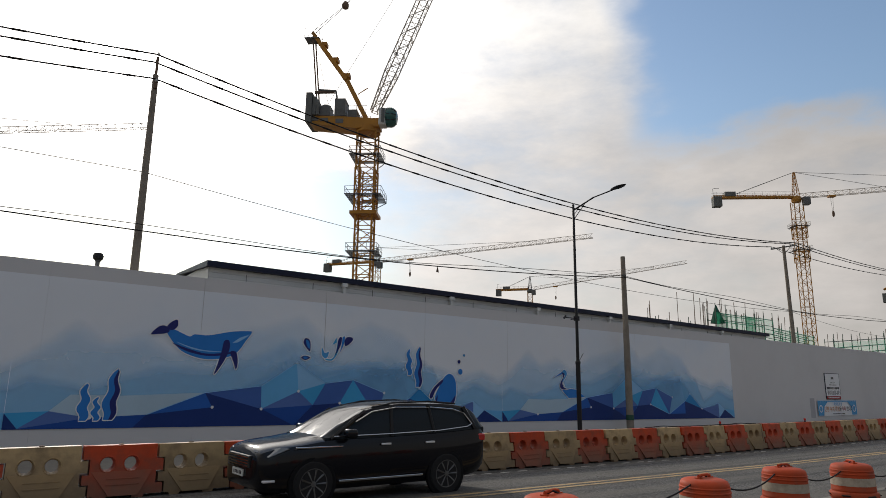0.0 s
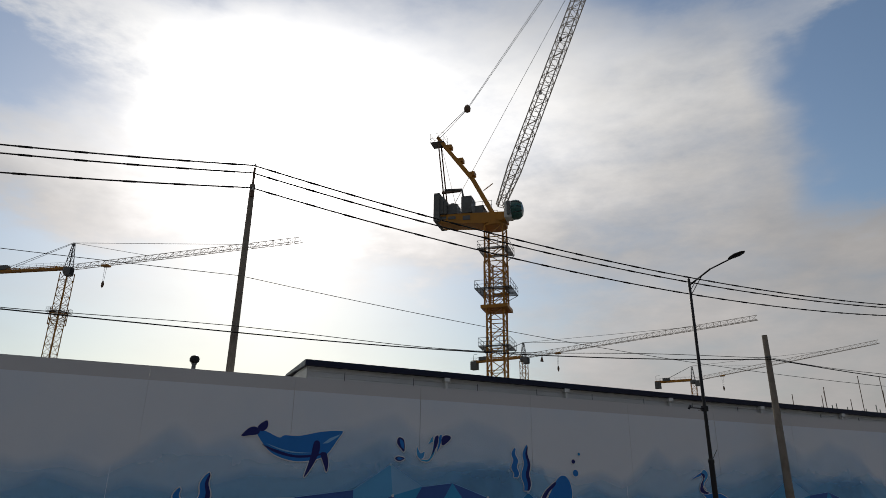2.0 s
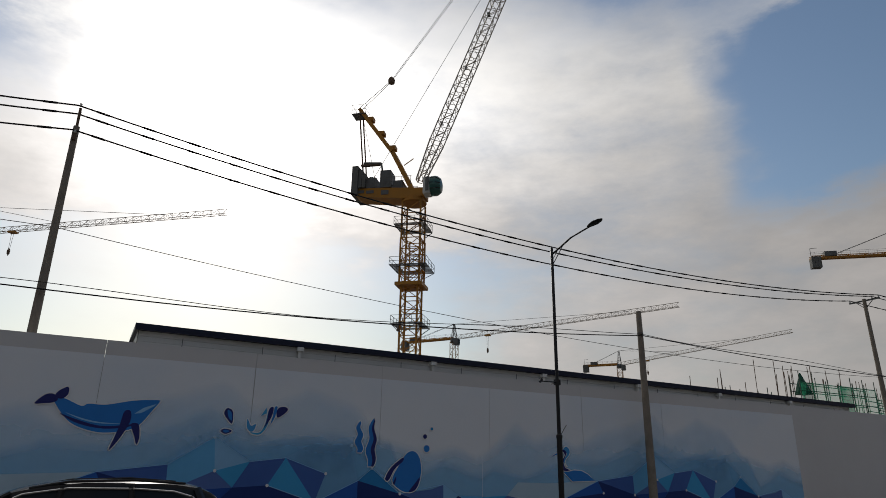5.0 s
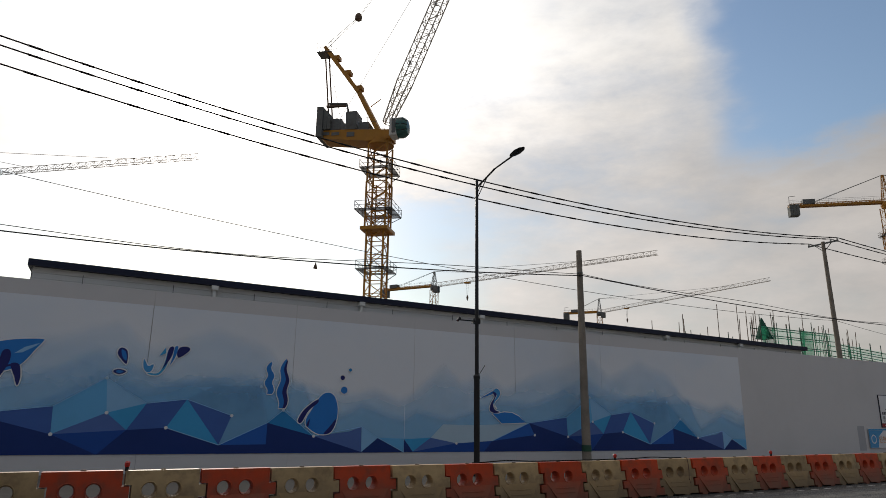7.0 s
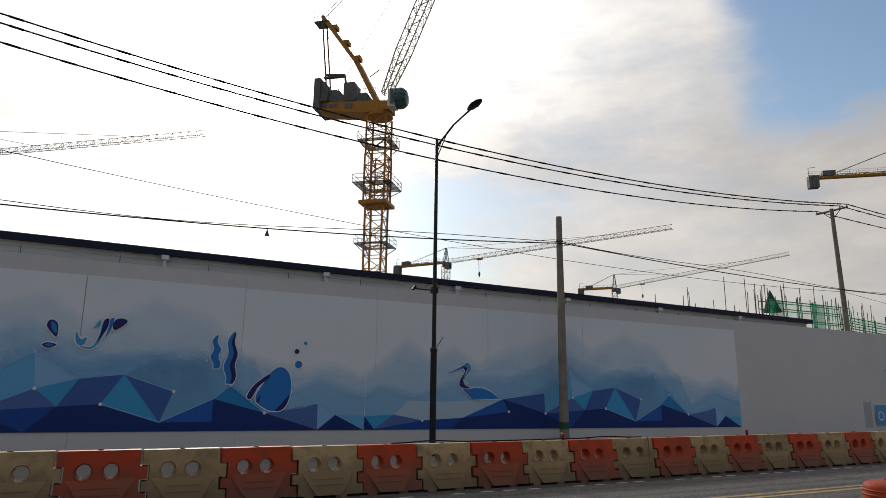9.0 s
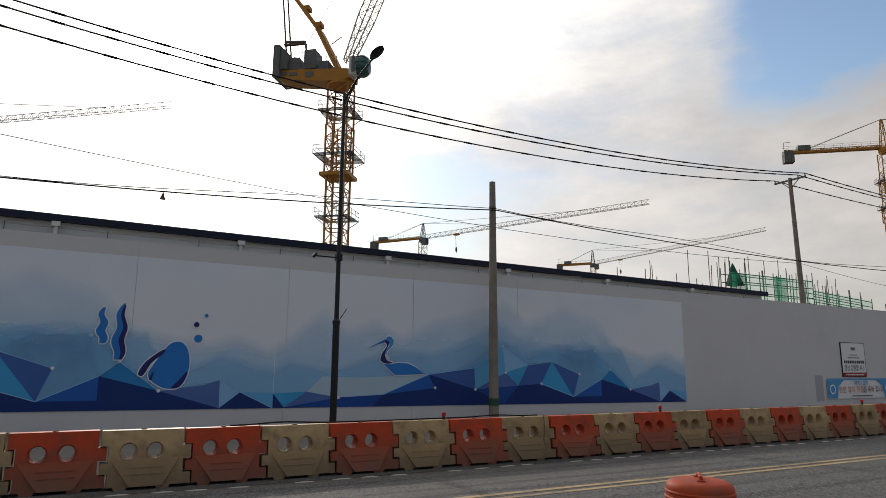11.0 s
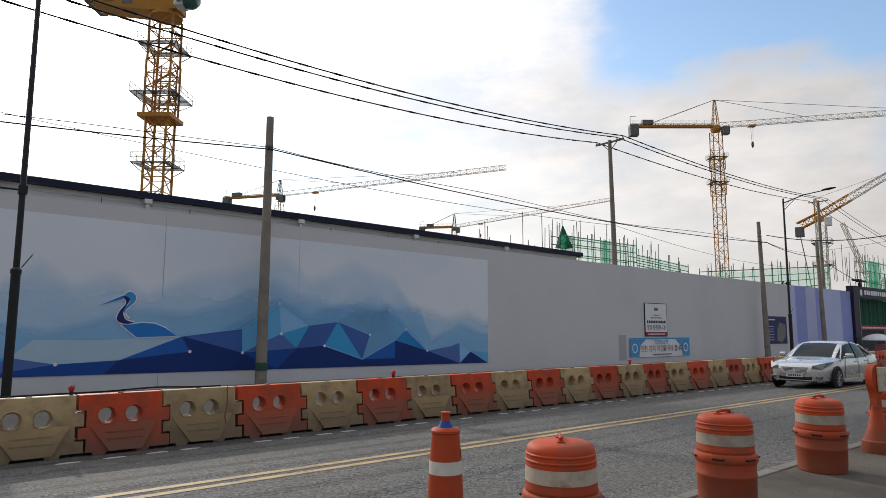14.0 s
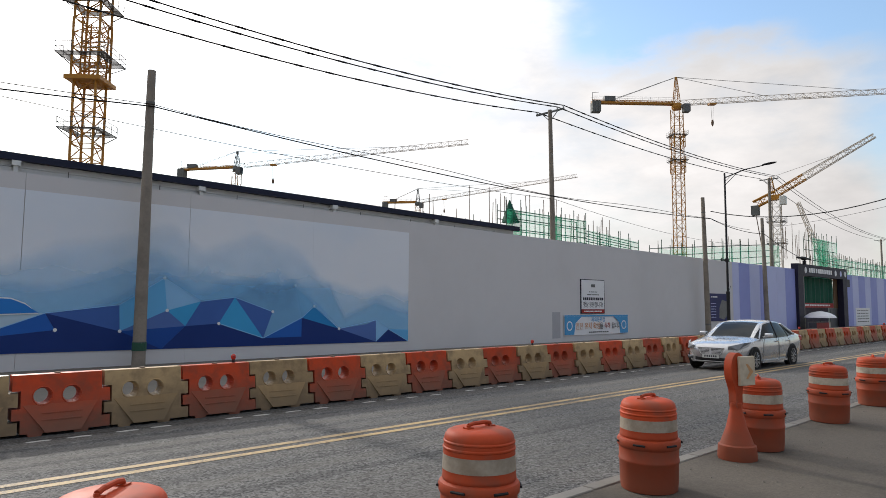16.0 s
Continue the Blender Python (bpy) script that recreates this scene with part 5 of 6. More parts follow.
curve_tube("telecom_cable", pts, LOW[2], CABLE, None, "thick black telephone cable slung between the lower poles", "cable")
curve_tube("telecom_cable", [p + Vector((0, 0.02, 0.14 + 0.1 * math.sin(p.x * 0.35))) for p in pts[:90]], 0.014, CABLE, None, "thin black telephone cable above the thick one", "cable")
curve_tube("stay_wire", hang((-66, 24, 10.6), (-13.6, 24.3, 9.75), 0.4) + hang((-13.6, 24.3, 9.75), (35.7, 25.3, 8.4), 0.9)[1:] + hang((35.7, 25.3, 8.4), (83.7, 31, 9.2), 0.9)[1:], 0.013, CABLE, None, "thin grey stay wire between the power poles", "cable")
curve_tube("telecom_cable", hang((49.9, 22.3, 8.8), (40.0, -6.0, 16.0), 4.0, 30), 0.03, CABLE, None, "black cable crossing over the road", "cable")
curve_tube("telecom_cable", hang((61.0, 22.3, 8.6), (48.0, -6.0, 13.4), 1.4, 30), 0.013, CABLE, None, "thin cable crossing over the road", "cable")
splice = thing("cable_splice", "black cable splice sleeve on the telephone cable above the gate", "cable splice", at=pose(68.6, 22.55, 6.42))
bm = bmesh.new()
lathe(bm, [(0.03, -1.7), (0.09, -1.5), (0.1, -0.5), (0.16, -0.35), (0.17, 0.5), (0.1, 0.65), (0.08, 1.6), (0.03, 1.8)], 10, axis="x")
part("sleeve", bm, CABLE, splice, shade=True)
bm = bmesh.new()
tube(bm, (0.2, 0, -0.55), (0.25, 0, 0.1), 0.05, 6)
box(bm, 0.05, 0.45, -0.1, 0.1, -0.55, -0.2)
part("drop_box", bm, CABLE, splice)
flag = thing("marker_flag", "small dark rust-coloured marker flag hanging from the telephone cable", "flag")
bm = bmesh.new()
v = [bm.verts.new(p) for p in ((-1.05, 23.05, 7.5), (-0.97, 23.07, 7.22), (-1.15, 23.04, 7.23))]
w = [bm.verts.new(p.co + Vector((0, 0.02, 0))) for p in v]
bm.faces.new(v)
bm.faces.new(w[::-1])
for k in range(3):
    bm.faces.new((v[k], w[k], w[(k + 1) % 3], v[(k + 1) % 3]))
part("cloth", bm, RUST, flag)

# ---- tower cranes ----
def lattice(bm, p, q, w, chord, brace, bays, tri=False, up=(0, 0, 1), w2=None, h=None):
    """A braced box or triangular truss between two points."""
    p, q = Vector(p), Vector(q)
    axis = (q - p).normalized()
    side = axis.cross(Vector(up)).normalized()
    high = side.cross(axis).normalized()
    h = h or w
    def corners(s):
        k = 1.0 if w2 is None else 1 + (w2 / w - 1) * s
        c = p.lerp(q, s)
        if tri:
            return [c - side * w * k / 2 - high * h * k / 2, c + side * w * k / 2 - high * h * k / 2, c + high * h * k / 2]
        return [c + side * w * k / 2 * a + high * h * k / 2 * b for a, b in ((-1, -1), (1, -1), (1, 1), (-1, 1))]
    m = len(corners(0))
    for i in range(m):
        tube(bm, corners(0)[i], corners(1)[i], chord, 5)
    for k in range(bays):
        a, b = corners(k / bays), corners((k + 1) / bays)
        for i in range(m):
            j = (i + 1) % m
            tube(bm, a[i], a[j], brace, 4)
            if k % 2:
                tube(bm, a[i], b[j], brace, 4)
            else:
                tube(bm, a[j], b[i], brace, 4)


def deck(parent, z, inner, outer, rail=1.0):
    """A grated walkway with railing round a square mast."""
    for a, b in (((-outer, -outer), (outer, -inner)), ((-outer, inner), (outer, outer)), ((-outer, -inner), (-inner, inner)), ((inner, -inner), (outer, inner))):
        part("grating", bm_box(a[0], b[0], a[1], b[1], z, z + 0.06), GRATING, parent)
    bm = bmesh.new()
    c = [(-outer, -outer), (outer, -outer), (outer, outer), (-outer, outer)]
    for (x0, y0), (x1, y1) in zip(c, c[1:] + c[:1]):
        for t in (0, 0.33, 0.67):
            x, y = x0 + (x1 - x0) * t, y0 + (y1 - y0) * t
            tube(bm, (x, y, z), (x, y, z + rail), 0.03, 4)
        for dz in (0.0, 0.5 * rail, rail):
            tube(bm, (x0, y0, z + dz), (x1, y1, z + dz), 0.03, 4)
        tube(bm, (x0, y0, z), (math.copysign(inner, x0), math.copysign(inner, y0), z - 0.9), 0.05, 4)
    part("railing", bm, STEEL, parent)


# the luffing crane that rises behind the office; local x points along its jib
jib_turn = math.degrees(math.atan2(-0.64, 0.77))
big = thing("luffing_crane", "yellow luffing tower crane with grey counterweights and steep lattice jib", "crane", "tower cranes", at=pose(20.9, 70.2, 0, 0, 0, jib_turn))
for z0, z1, w, ch in ((-0.05, 11.0, 2.1, 0.14), (11.0, 18.6, 2.1, 0.14), (18.6, 23.4, 2.1, 0.14), (23.4, 29.4, 2.5, 0.13), (29.4, 34.35, 2.4, 0.13)):
    bm = bmesh.new()
    lattice(bm, (0, 0, z0), (0, 0, z1), w, ch, 0.065, max(2, round((z1 - z0) / 1.5)), up=(0, 1, 0))
    part("mast_section", bm, YELLOW, big)
bm = bmesh.new()
lattice(bm, (0.2, 0.1, 23.0), (0.2, 0.1, 29.6), 1.7, 0.09, 0.05, 5, up=(0, 1, 0))
part("inner_climbing_frame", bm, YELLOW, big)
for z, inner, outer in ((18.4, 1.1, 1.95), (25.6, 1.3, 2.3), (31.0, 1.3, 2.0)):
    deck(big, z, inner, outer)
bm = bmesh.new()
box(bm, -1.7, 1.7, -1.7, 1.7, 23.2, 23.6)
part("collar", bm, YELLOW, big)
bm = bmesh.new()
for k in range(14):
    z = 27.0 + 0.35 * k
    tube(bm, (-1.9, 1.9, z), (-1.5, 1.9, z), 0.02, 4)
tube(bm, (-1.9, 1.9, 26.8), (-1.9, 1.9, 32), 0.03, 4)
tube(bm, (-1.5, 1.9, 26.8), (-1.5, 1.9, 32), 0.03, 4)
part("ladder", bm, STEEL, big)
bm = bmesh.new()
lathe(bm, [(1.3, 34.3), (1.62, 34.35), (1.62, 34.6), (1.4, 34.65), (1.4, 35.1)], 18)
part("slewing_ring", bm, YELLOW, big)
bm = bmesh.new()
v = []
for x, z0, z1, w in ((1.6, 35.0, 36.1, 1.1), (-1.5, 34.7, 36.2, 1.3), (-4.0, 35.0, 36.4, 1.3), (-7.2, 35.35, 36.5, 1.3), (-7.8, 35.6, 36.5, 1.2)):
    v.append([bm.verts.new((x, y, z)) for y, z in ((-w, z0), (w, z0), (w, z1), (-w, z1))])
for a, b in zip(v, v[1:]):
    for k in range(4):
        bm.faces.new((a[k], a[(k + 1) % 4], b[(k + 1) % 4], b[k]))
bm.faces.new(v[0])
bm.faces.new(v[-1])
part("machinery_deck", bm, YELLOW, big)
bm = bmesh.new()
box(bm, -8.0, -7.2, -1.9, 1.9, 35.5, 39.5)
box(bm, -7.15, -6.7, -1.7, 1.7, 36.5, 39.0)
box(bm, -6.65, -6.25, -1.7, 1.7, 36.5, 38.2)
part("counterweight", bm, BALLAST, big)
bm = bmesh.new()
box(bm, -6.2, -4.9, -1.3, 0.6, 36.5, 37.9)
box(bm, -4.3, -2.9, -1.4, 0.8, 36.4, 38.8)
box(bm, -2.6, -1.4, -1.0, 1.2, 36.3, 37.4)
part("winch_housing", bm, STEEL, big)
bm = bmesh.new()
tube(bm, (-5.6, -1.2, 37.4), (-5.6, 1.2, 37.4), 0.7, 14)
part("winch_drum", bm, STEEL, big)
bm = bmesh.new()
for y in (-1.7, 1.7):
    for k in range(7):
        x = -7.6 + 1.25 * k
        tube(bm, (x, y, 36.4), (x, y, 37.6), 0.03, 4)
    for dz in (37.0, 37.6):
        tube(bm, (-7.6, y, dz), (0.0, y, dz), 0.025, 4)
part("railing", bm, STEEL, big)
bm = bmesh.new()
a0, a1 = Vector((-0.2, 0, 36.2)), Vector((-8.0, 0, 48.8))
bend = a0.lerp(a1, 0.42) + Vector((0.45, 0, 0.3))
for y in (-0.5, 0.5):
    for p, q, r in ((a0, bend, 0.4), (bend, a1, 0.33)):
        tube(bm, p + Vector((0, y * 1.4, 0)), q + Vector((0, y, 0)), r, 4)
for k in range(11):
    c = a0.lerp(bend, (k + 0.5) / 5) if k < 5 else bend.lerp(a1, (k - 4.5) / 6)
    tube(bm, c + Vector((0, -0.7, 0)), c + Vector((0, 0.7, 0)), 0.15, 5)
    if k > 3 and k % 2:
        box(bm, c.x - 0.1, c.x + 0.75, -0.5, 0.5, c.z - 0.1, c.z + 0.45)
part("a_frame", bm, YELLOW, big)
bm = bmesh.new()
box(bm, -9.0, -7.0, -0.9, 0.9, 47.9, 48.0)
for x in (-9.0, -7.0):
    for y in (-0.9, 0.9):
        tube(bm, (x, y, 47.9), (x, y, 49.3), 0.03, 4)
for dz in (48.6, 49.3):
    for (x0, y0), (x1, y1) in (((-9, -0.9), (-7, -0.9)), ((-9, 0.9), (-7, 0.9)), ((-9, -0.9), (-9, 0.9)), ((-7, -0.9), (-7, 0.9))):
        tube(bm, (x0, y0, dz), (x1, y1, dz), 0.025, 4)
part("head_platform", bm, STEEL, big)
bm = bmesh.new()
for y in (-0.7, 0.7):
    tube(bm, (-7.9, y, 48.2), (-6.9 - 0.0, y, 38.8), 0.11, 6)
box(bm, -7.2, -4.6, -0.9, -0.5, 39.9, 40.15)
part("back_stay", bm, RUST, big)
bm = bmesh.new()
tube(bm, (-1.7, 0.5, 40.2), (-0.4, 0.5, 41.1), 0.07, 6)
part("stop_strut", bm, YELLOW, big)
JIB = math.radians(68.7)
foot_p = Vector((0.7, 0, 37.4))
tip_p = foot_p + 53 * Vector((math.cos(JIB), 0, math.sin(JIB)))
near_p = foot_p.lerp(tip_p, 0.11)
bm = bmesh.new()
lattice(bm, foot_p, near_p, 0.9, 0.1, 0.05, 4, up=(0, 1, 0), w2=1.55)
lattice(bm, near_p, tip_p, 1.55, 0.085, 0.045, 34, up=(0, 1, 0))
part("jib", bm, PALE, big, "pale lattice jib")
for k in range(1, 6):
    c = foot_p.lerp(tip_p, k / 6)
    part("jib_step", bm_box(c.x - 0.6, c.x - 0.25, -0.5, 0.5, c.z, c.z + 0.06), GRATING, big)
ball = Vector((-3.9, 0.3, 53.3))
bm = bmesh.new()
for y in (-0.35, 0.35):
    tube(bm, (-8.2, y, 49.0), ball + Vector((0, y * 0.3, 0)), 0.045, 4)
    tube(bm, ball + Vector((0, y * 0.3, 0)), tip_p + Vector((-0.6, y, 0)), 0.03, 4)
tube(bm, (-6.0, 0.2, 38.0), tip_p + Vector((-0.3, 0, -2)), 0.03, 4)
tube(bm, (-7.8, -0.2, 48.6), (-5.4, -0.2, 38.2), 0.03, 4)
part("luffing_rope", bm, CABLE, big)
bm = bmesh.new()
lathe(bm, [(0.1, -0.6), (0.45, -0.35), (0.5, 0.1), (0.3, 0.5), (0.08, 0.7)], 12, centre=ball)
part("pulley_block", bm, RUST, big)
bm = bevelled(1.7, 2.7, -2.6, -1.0, 34.6, 36.9, r=0.15)
part("cab", bm, CABIN, big, "white operator cab")
bm = bmesh.new()
lathe(bm, [(1.0, 2.6), (1.28, 2.72), (1.3, 3.3), (1.2, 3.6), (0.9, 3.95), (0.3, 4.1)], 16, axis="x", centre=(0, -1.85, 35.8))
part("cab_window", bm, GREENGLASS, big, "rounded green-tinted cab glass", shade=True)
bars_x = bmesh.new()
box(bars_x, 2.1, 2.5, -2.72, -2.69, 34.9, 36.8)
part("cab_mark", bars_x, STEEL, big)
bm = bmesh.new()
for a in (-0.6, 0.0, 0.6):
    for p, q in (((2.72, 1.3), (3.6, 1.22)), ((3.6, 1.22), (4.0, 0.85))):
        tube(bm, (p[0], -1.85 - p[1] * math.cos(a), 35.8 + p[1] * math.sin(a)), (q[0], -1.85 - q[1] * math.cos(a), 35.8 + q[1] * math.sin(a)), 0.05, 4)
part("cab_window_bar", bm, BLACK, big)
bm = bmesh.new()
tube(bm, (-6.6, -1.5, 40.0), (-4.2, -1.5, 39.8), 0.14, 6)
tube(bm, (-4.2, -1.5, 39.8), (-4.0, -1.5, 38.8), 0.14, 6)
part("exhaust_pipe", bm, STEEL, big)
for x, z0, z1 in ((-5.6, 35.2, 36.3), (-3.6, 34.9, 36.2), (-6.9, 35.3, 36.4)):
    part("service_hatch", bm_box(x - 0.5, x + 0.5, -1.36, -1.3, z0 + 0.5, z1 - 0.2), STEEL, big)


def hammerhead(x, y, jib_z, top_z, turn, jib_len, counter_len, rise, label, mast_w=1.9, colour=YELLOW, jib_colour=PALE, trolley=0.17, decks=(0.55, 0.78), head=None):
    """A saddle-jib tower crane; local x points along the jib."""
    ob = thing("tower_crane", label, "crane", "tower cranes", at=pose(x, y, 0, 0, 0, turn))
    head = head or colour
    thirds = [0.0, jib_z * decks[0], jib_z * decks[1], jib_z - 1.6]
    for a, b in zip(thirds, thirds[1:]):
        bm = bmesh.new()
        lattice(bm, (0, 0, a), (0, 0, b), mast_w, 0.12, 0.06, max(3, round((b - a) / 2.2)), up=(0, 1, 0))
        part("mast_section", bm, colour, ob)
    for z in thirds[1:3]:
        deck(ob, z, mast_w / 2, mast_w / 2 + 0.9)
        bm = bmesh.new()
        lattice(bm, (0, 0, z - 3.2), (0, 0, z + 1.0), mast_w + 0.5, 0.12, 0.07, 3, up=(0, 1, 0))
        part("climbing_frame", bm, colour, ob)
    bm = bmesh.new()
    lathe(bm, [(1.1, jib_z - 1.8), (1.3, jib_z - 1.2), (1.2, jib_z - 0.3)], 14)
    part("slewing_ring", bm, head, ob)
    bm = bevelled(0.9, 2.6, -2.4, -0.9, jib_z - 3.0, jib_z - 0.8, r=0.15)
    part("cab", bm, STEEL, ob)
    part("cab_window", bm_box(2.55, 2.68, -2.3, -1.0, jib_z - 2.7, jib_z - 1.1), WINDOW, ob)
    bm = bmesh.new()
    lattice(bm, (0, 0, jib_z), (0, 0, top_z), 1.4, 0.1, 0.05, 4, up=(0, 1, 0), w2=0.35)
    part("apex", bm, head, ob)
    tip = Vector((jib_len, 0, jib_z + rise))
    bm = bmesh.new()
    lattice(bm, (0.7, 0, jib_z), tip, 1.2, 0.075, 0.045, int(jib_len / 1.9), tri=True, h=1.3)
    part("jib", bm, jib_colour, ob, "pale lattice jib")
    bm = bmesh.new()
    lattice(bm, (-0.7, 0, jib_z - 0.2), (-counter_len, 0, jib_z - 0.2), 1.3, 0.1, 0.05, int(counter_len / 2), h=0.7)
    box(bm, -counter_len, -0.7, -0.65, 0.65, jib_z - 0.55, jib_z - 0.1)
    part("counter_jib", bm, colour, ob)
    bm = bmesh.new()
    for y_ in (-0.7, 0.7):
        for k in range(int(counter_len / 2)):
            tube(bm, (-1 - 2 * k, y_, jib_z), (-1 - 2 * k, y_, jib_z + 1.1), 0.03, 4)
        tube(bm, (-1, y_, jib_z + 1.1), (-counter_len, y_, jib_z + 1.1), 0.025, 4)
    part("railing", bm, STEEL, ob)
    for k in range(3):
        part("counterweight", bm_box(-counter_len + 0.75 * k, -counter_len + 0.7 + 0.75 * k, -1.0, 1.0, jib_z - 2.9, jib_z - 0.1), BALLAST, ob)
    part("winch", bm_box(-counter_len + 3.2, -counter_len + 6.0, -0.8, 0.8, jib_z, jib_z + 1.2), STEEL, ob)
    bm = bmesh.new()
    tube(bm, (-counter_len + 0.4, 0.4, jib_z), (-counter_len + 0.4, 0.4, jib_z + 2.4), 0.06, 5)
    tube(bm, (-counter_len + 0.4, 0.4, jib_z + 2.4), (-counter_len + 2.0, 0.4, jib_z + 2.5), 0.06, 5)
    part("davit", bm, STEEL, ob)
    bm = bmesh.new()
    tube(bm, (0, 0, top_z), Vector((0.7, 0, jib_z + 0.7)).lerp(tip, 0.35), 0.06, 4)
    tube(bm, (0, 0, top_z), Vector((0.7, 0, jib_z + 0.7)).lerp(tip, 0.8), 0.06, 4)
    for y_ in (-0.5, 0.5):
        tube(bm, (0, y_ * 0.3, top_z), (-counter_len * 0.8, y_, jib_z), 0.06, 4)
    part("pendant_line", bm, STEEL, ob)
    tx = jib_len * trolley
    tz = jib_z + rise * trolley - 0.8
    bm = bmesh.new()
    box(bm, tx - 0.9, tx + 0.9, -0.7, 0.7, tz - 0.3, tz + 0.1)
    part("trolley", bm, YELLOW, ob)
    bm = bmesh.new()
    for y_ in (-0.3, 0.3):
        tube(bm, (tx + y_, 0, tz), (tx + y_ * 0.5, 0, tz - 4.2), 0.035, 4)
    part("hoist_rope", bm, CABLE, ob)
    bm = bmesh.new()
    lathe(bm, [(0.06, -5.9), (0.3, -5.4), (0.35, -4.8), (0.2, -4.2)], 10, centre=(tx, 0, tz))
    part("hook_block", bm, RUST, ob)
    return ob


def turn_of(a, b):
    return math.degrees(math.atan2(b[1] - a[1], b[0] - a[0]))


hammerhead(158.6, 81.2, 53.9, 60.6, turn_of((141.8, 95.4), (158.6, 81.2)), 66, 22, 5.0, "yellow hammerhead tower crane with grey counterweights", 2.3, trolley=0.14, decks=(0.72, 0.84))
hammerhead(-44.2, 182, 54.2, 60.8, turn_of((-44.2, 182), (8.6, 148.2)), 62.7, 24, 4.0, "distant yellow hammerhead tower crane with a long pale jib", 2.3, head=STEEL)
hammerhead(90.0, 187, 43.4, 47.9, turn_of((90.0, 187), (129.6, 127.3)), 71.5, 20, 3.6, "distant hammerhead tower crane with a long pale jib", 2.0, head=STEEL)
hammerhead(178.0, 206, 44.6, 50.0, turn_of((178, 206), (218.4, 155.1)), 65, 15, 9.3, "far hammerhead tower crane in haze", 2.0, head=STEEL)
far = thing("luffing_crane", "distant yellow luffing crane with a raised pale jib", "crane", "tower cranes", at=pose(162.0, 59.2, 0, 0, 0, -79))
bm = bmesh.new()
lattice(bm, (0, 0, 0), (0, 0, 27.0), 1.9, 0.11, 0.06, 13, up=(0, 1, 0))
part("mast", bm, PALE, far)
for z in (16.5, 21.5):
    deck(far, z, 1.0, 1.9)
bm = bmesh.new()
lattice(bm, (0, 0, 28.0), (-4.6, 0, 25.9), 1.5, 0.2, 0.08, 3, up=(0, 1, 0), h=1.0)
box(bm, -1.2, 1.0, -0.8, 0.8, 26.6, 27.8)
part("counter_jib", bm, YELLOW, far)
part("counterweight", bm_box(-5.2, -3.6, -1.0, 1.0, 23.4, 25.6), BALLAST, far)
bm = bmesh.new()
lattice(bm, (0.4, 0, 28.3), (6.0, 0, 31.4), 1.4, 0.12, 0.07, 4, up=(0, 1, 0))
part("jib_foot", bm, YELLOW, far)
bm = bmesh.new()
lattice(bm, (6.0, 0, 31.4), (19.6, 0, 38.9), 1.4, 0.09, 0.055, 11, up=(0, 1, 0), w2=0.9)
part("jib", bm, PALE, far)
bm = bmesh.new()
lattice(bm, (-0.6, 0, 28.2), (-0.9, 0, 32.0), 1.0, 0.1, 0.05, 3, up=(0, 1, 0), w2=0.4)
part("a_frame", bm, YELLOW, far)
bm = bmesh.new()
tube(bm, (-0.9, 0, 32.0), (15, 0, 36.4), 0.04, 4)
tube(bm, (-4.6, 0, 25.6), (-2.2, 0, 8.0), 0.12, 4)
part("stay_rope", bm, RUST, far)
part("cab", bevelled(1.0, 2.4, -2.2, -0.9, 25.2, 27.2, r=0.15), CABIN, far)
boom = thing("mobile_crane", "distant mobile crane with a pale raised lattice boom", "crane", at=pose(256, 74, 0, 0, 0, 132))
bm = bmesh.new()
lattice(bm, (0, 0, 3), (12.8, 0, 38.4), 1.5, 0.12, 0.07, 16, up=(0, 1, 0), w2=1.0)
part("boom", bm, PALE, boom)
part("body", bevelled(-3.5, 3.5, -1.6, 1.6, 0.8, 3.6, r=0.2), YELLOW, boom)
for y in (-1.7, 1.7):
    part("crawler_track", bevelled(-4, 4, y - 0.5, y + 0.5, 0, 1.0, r=0.3), TYRE, boom)

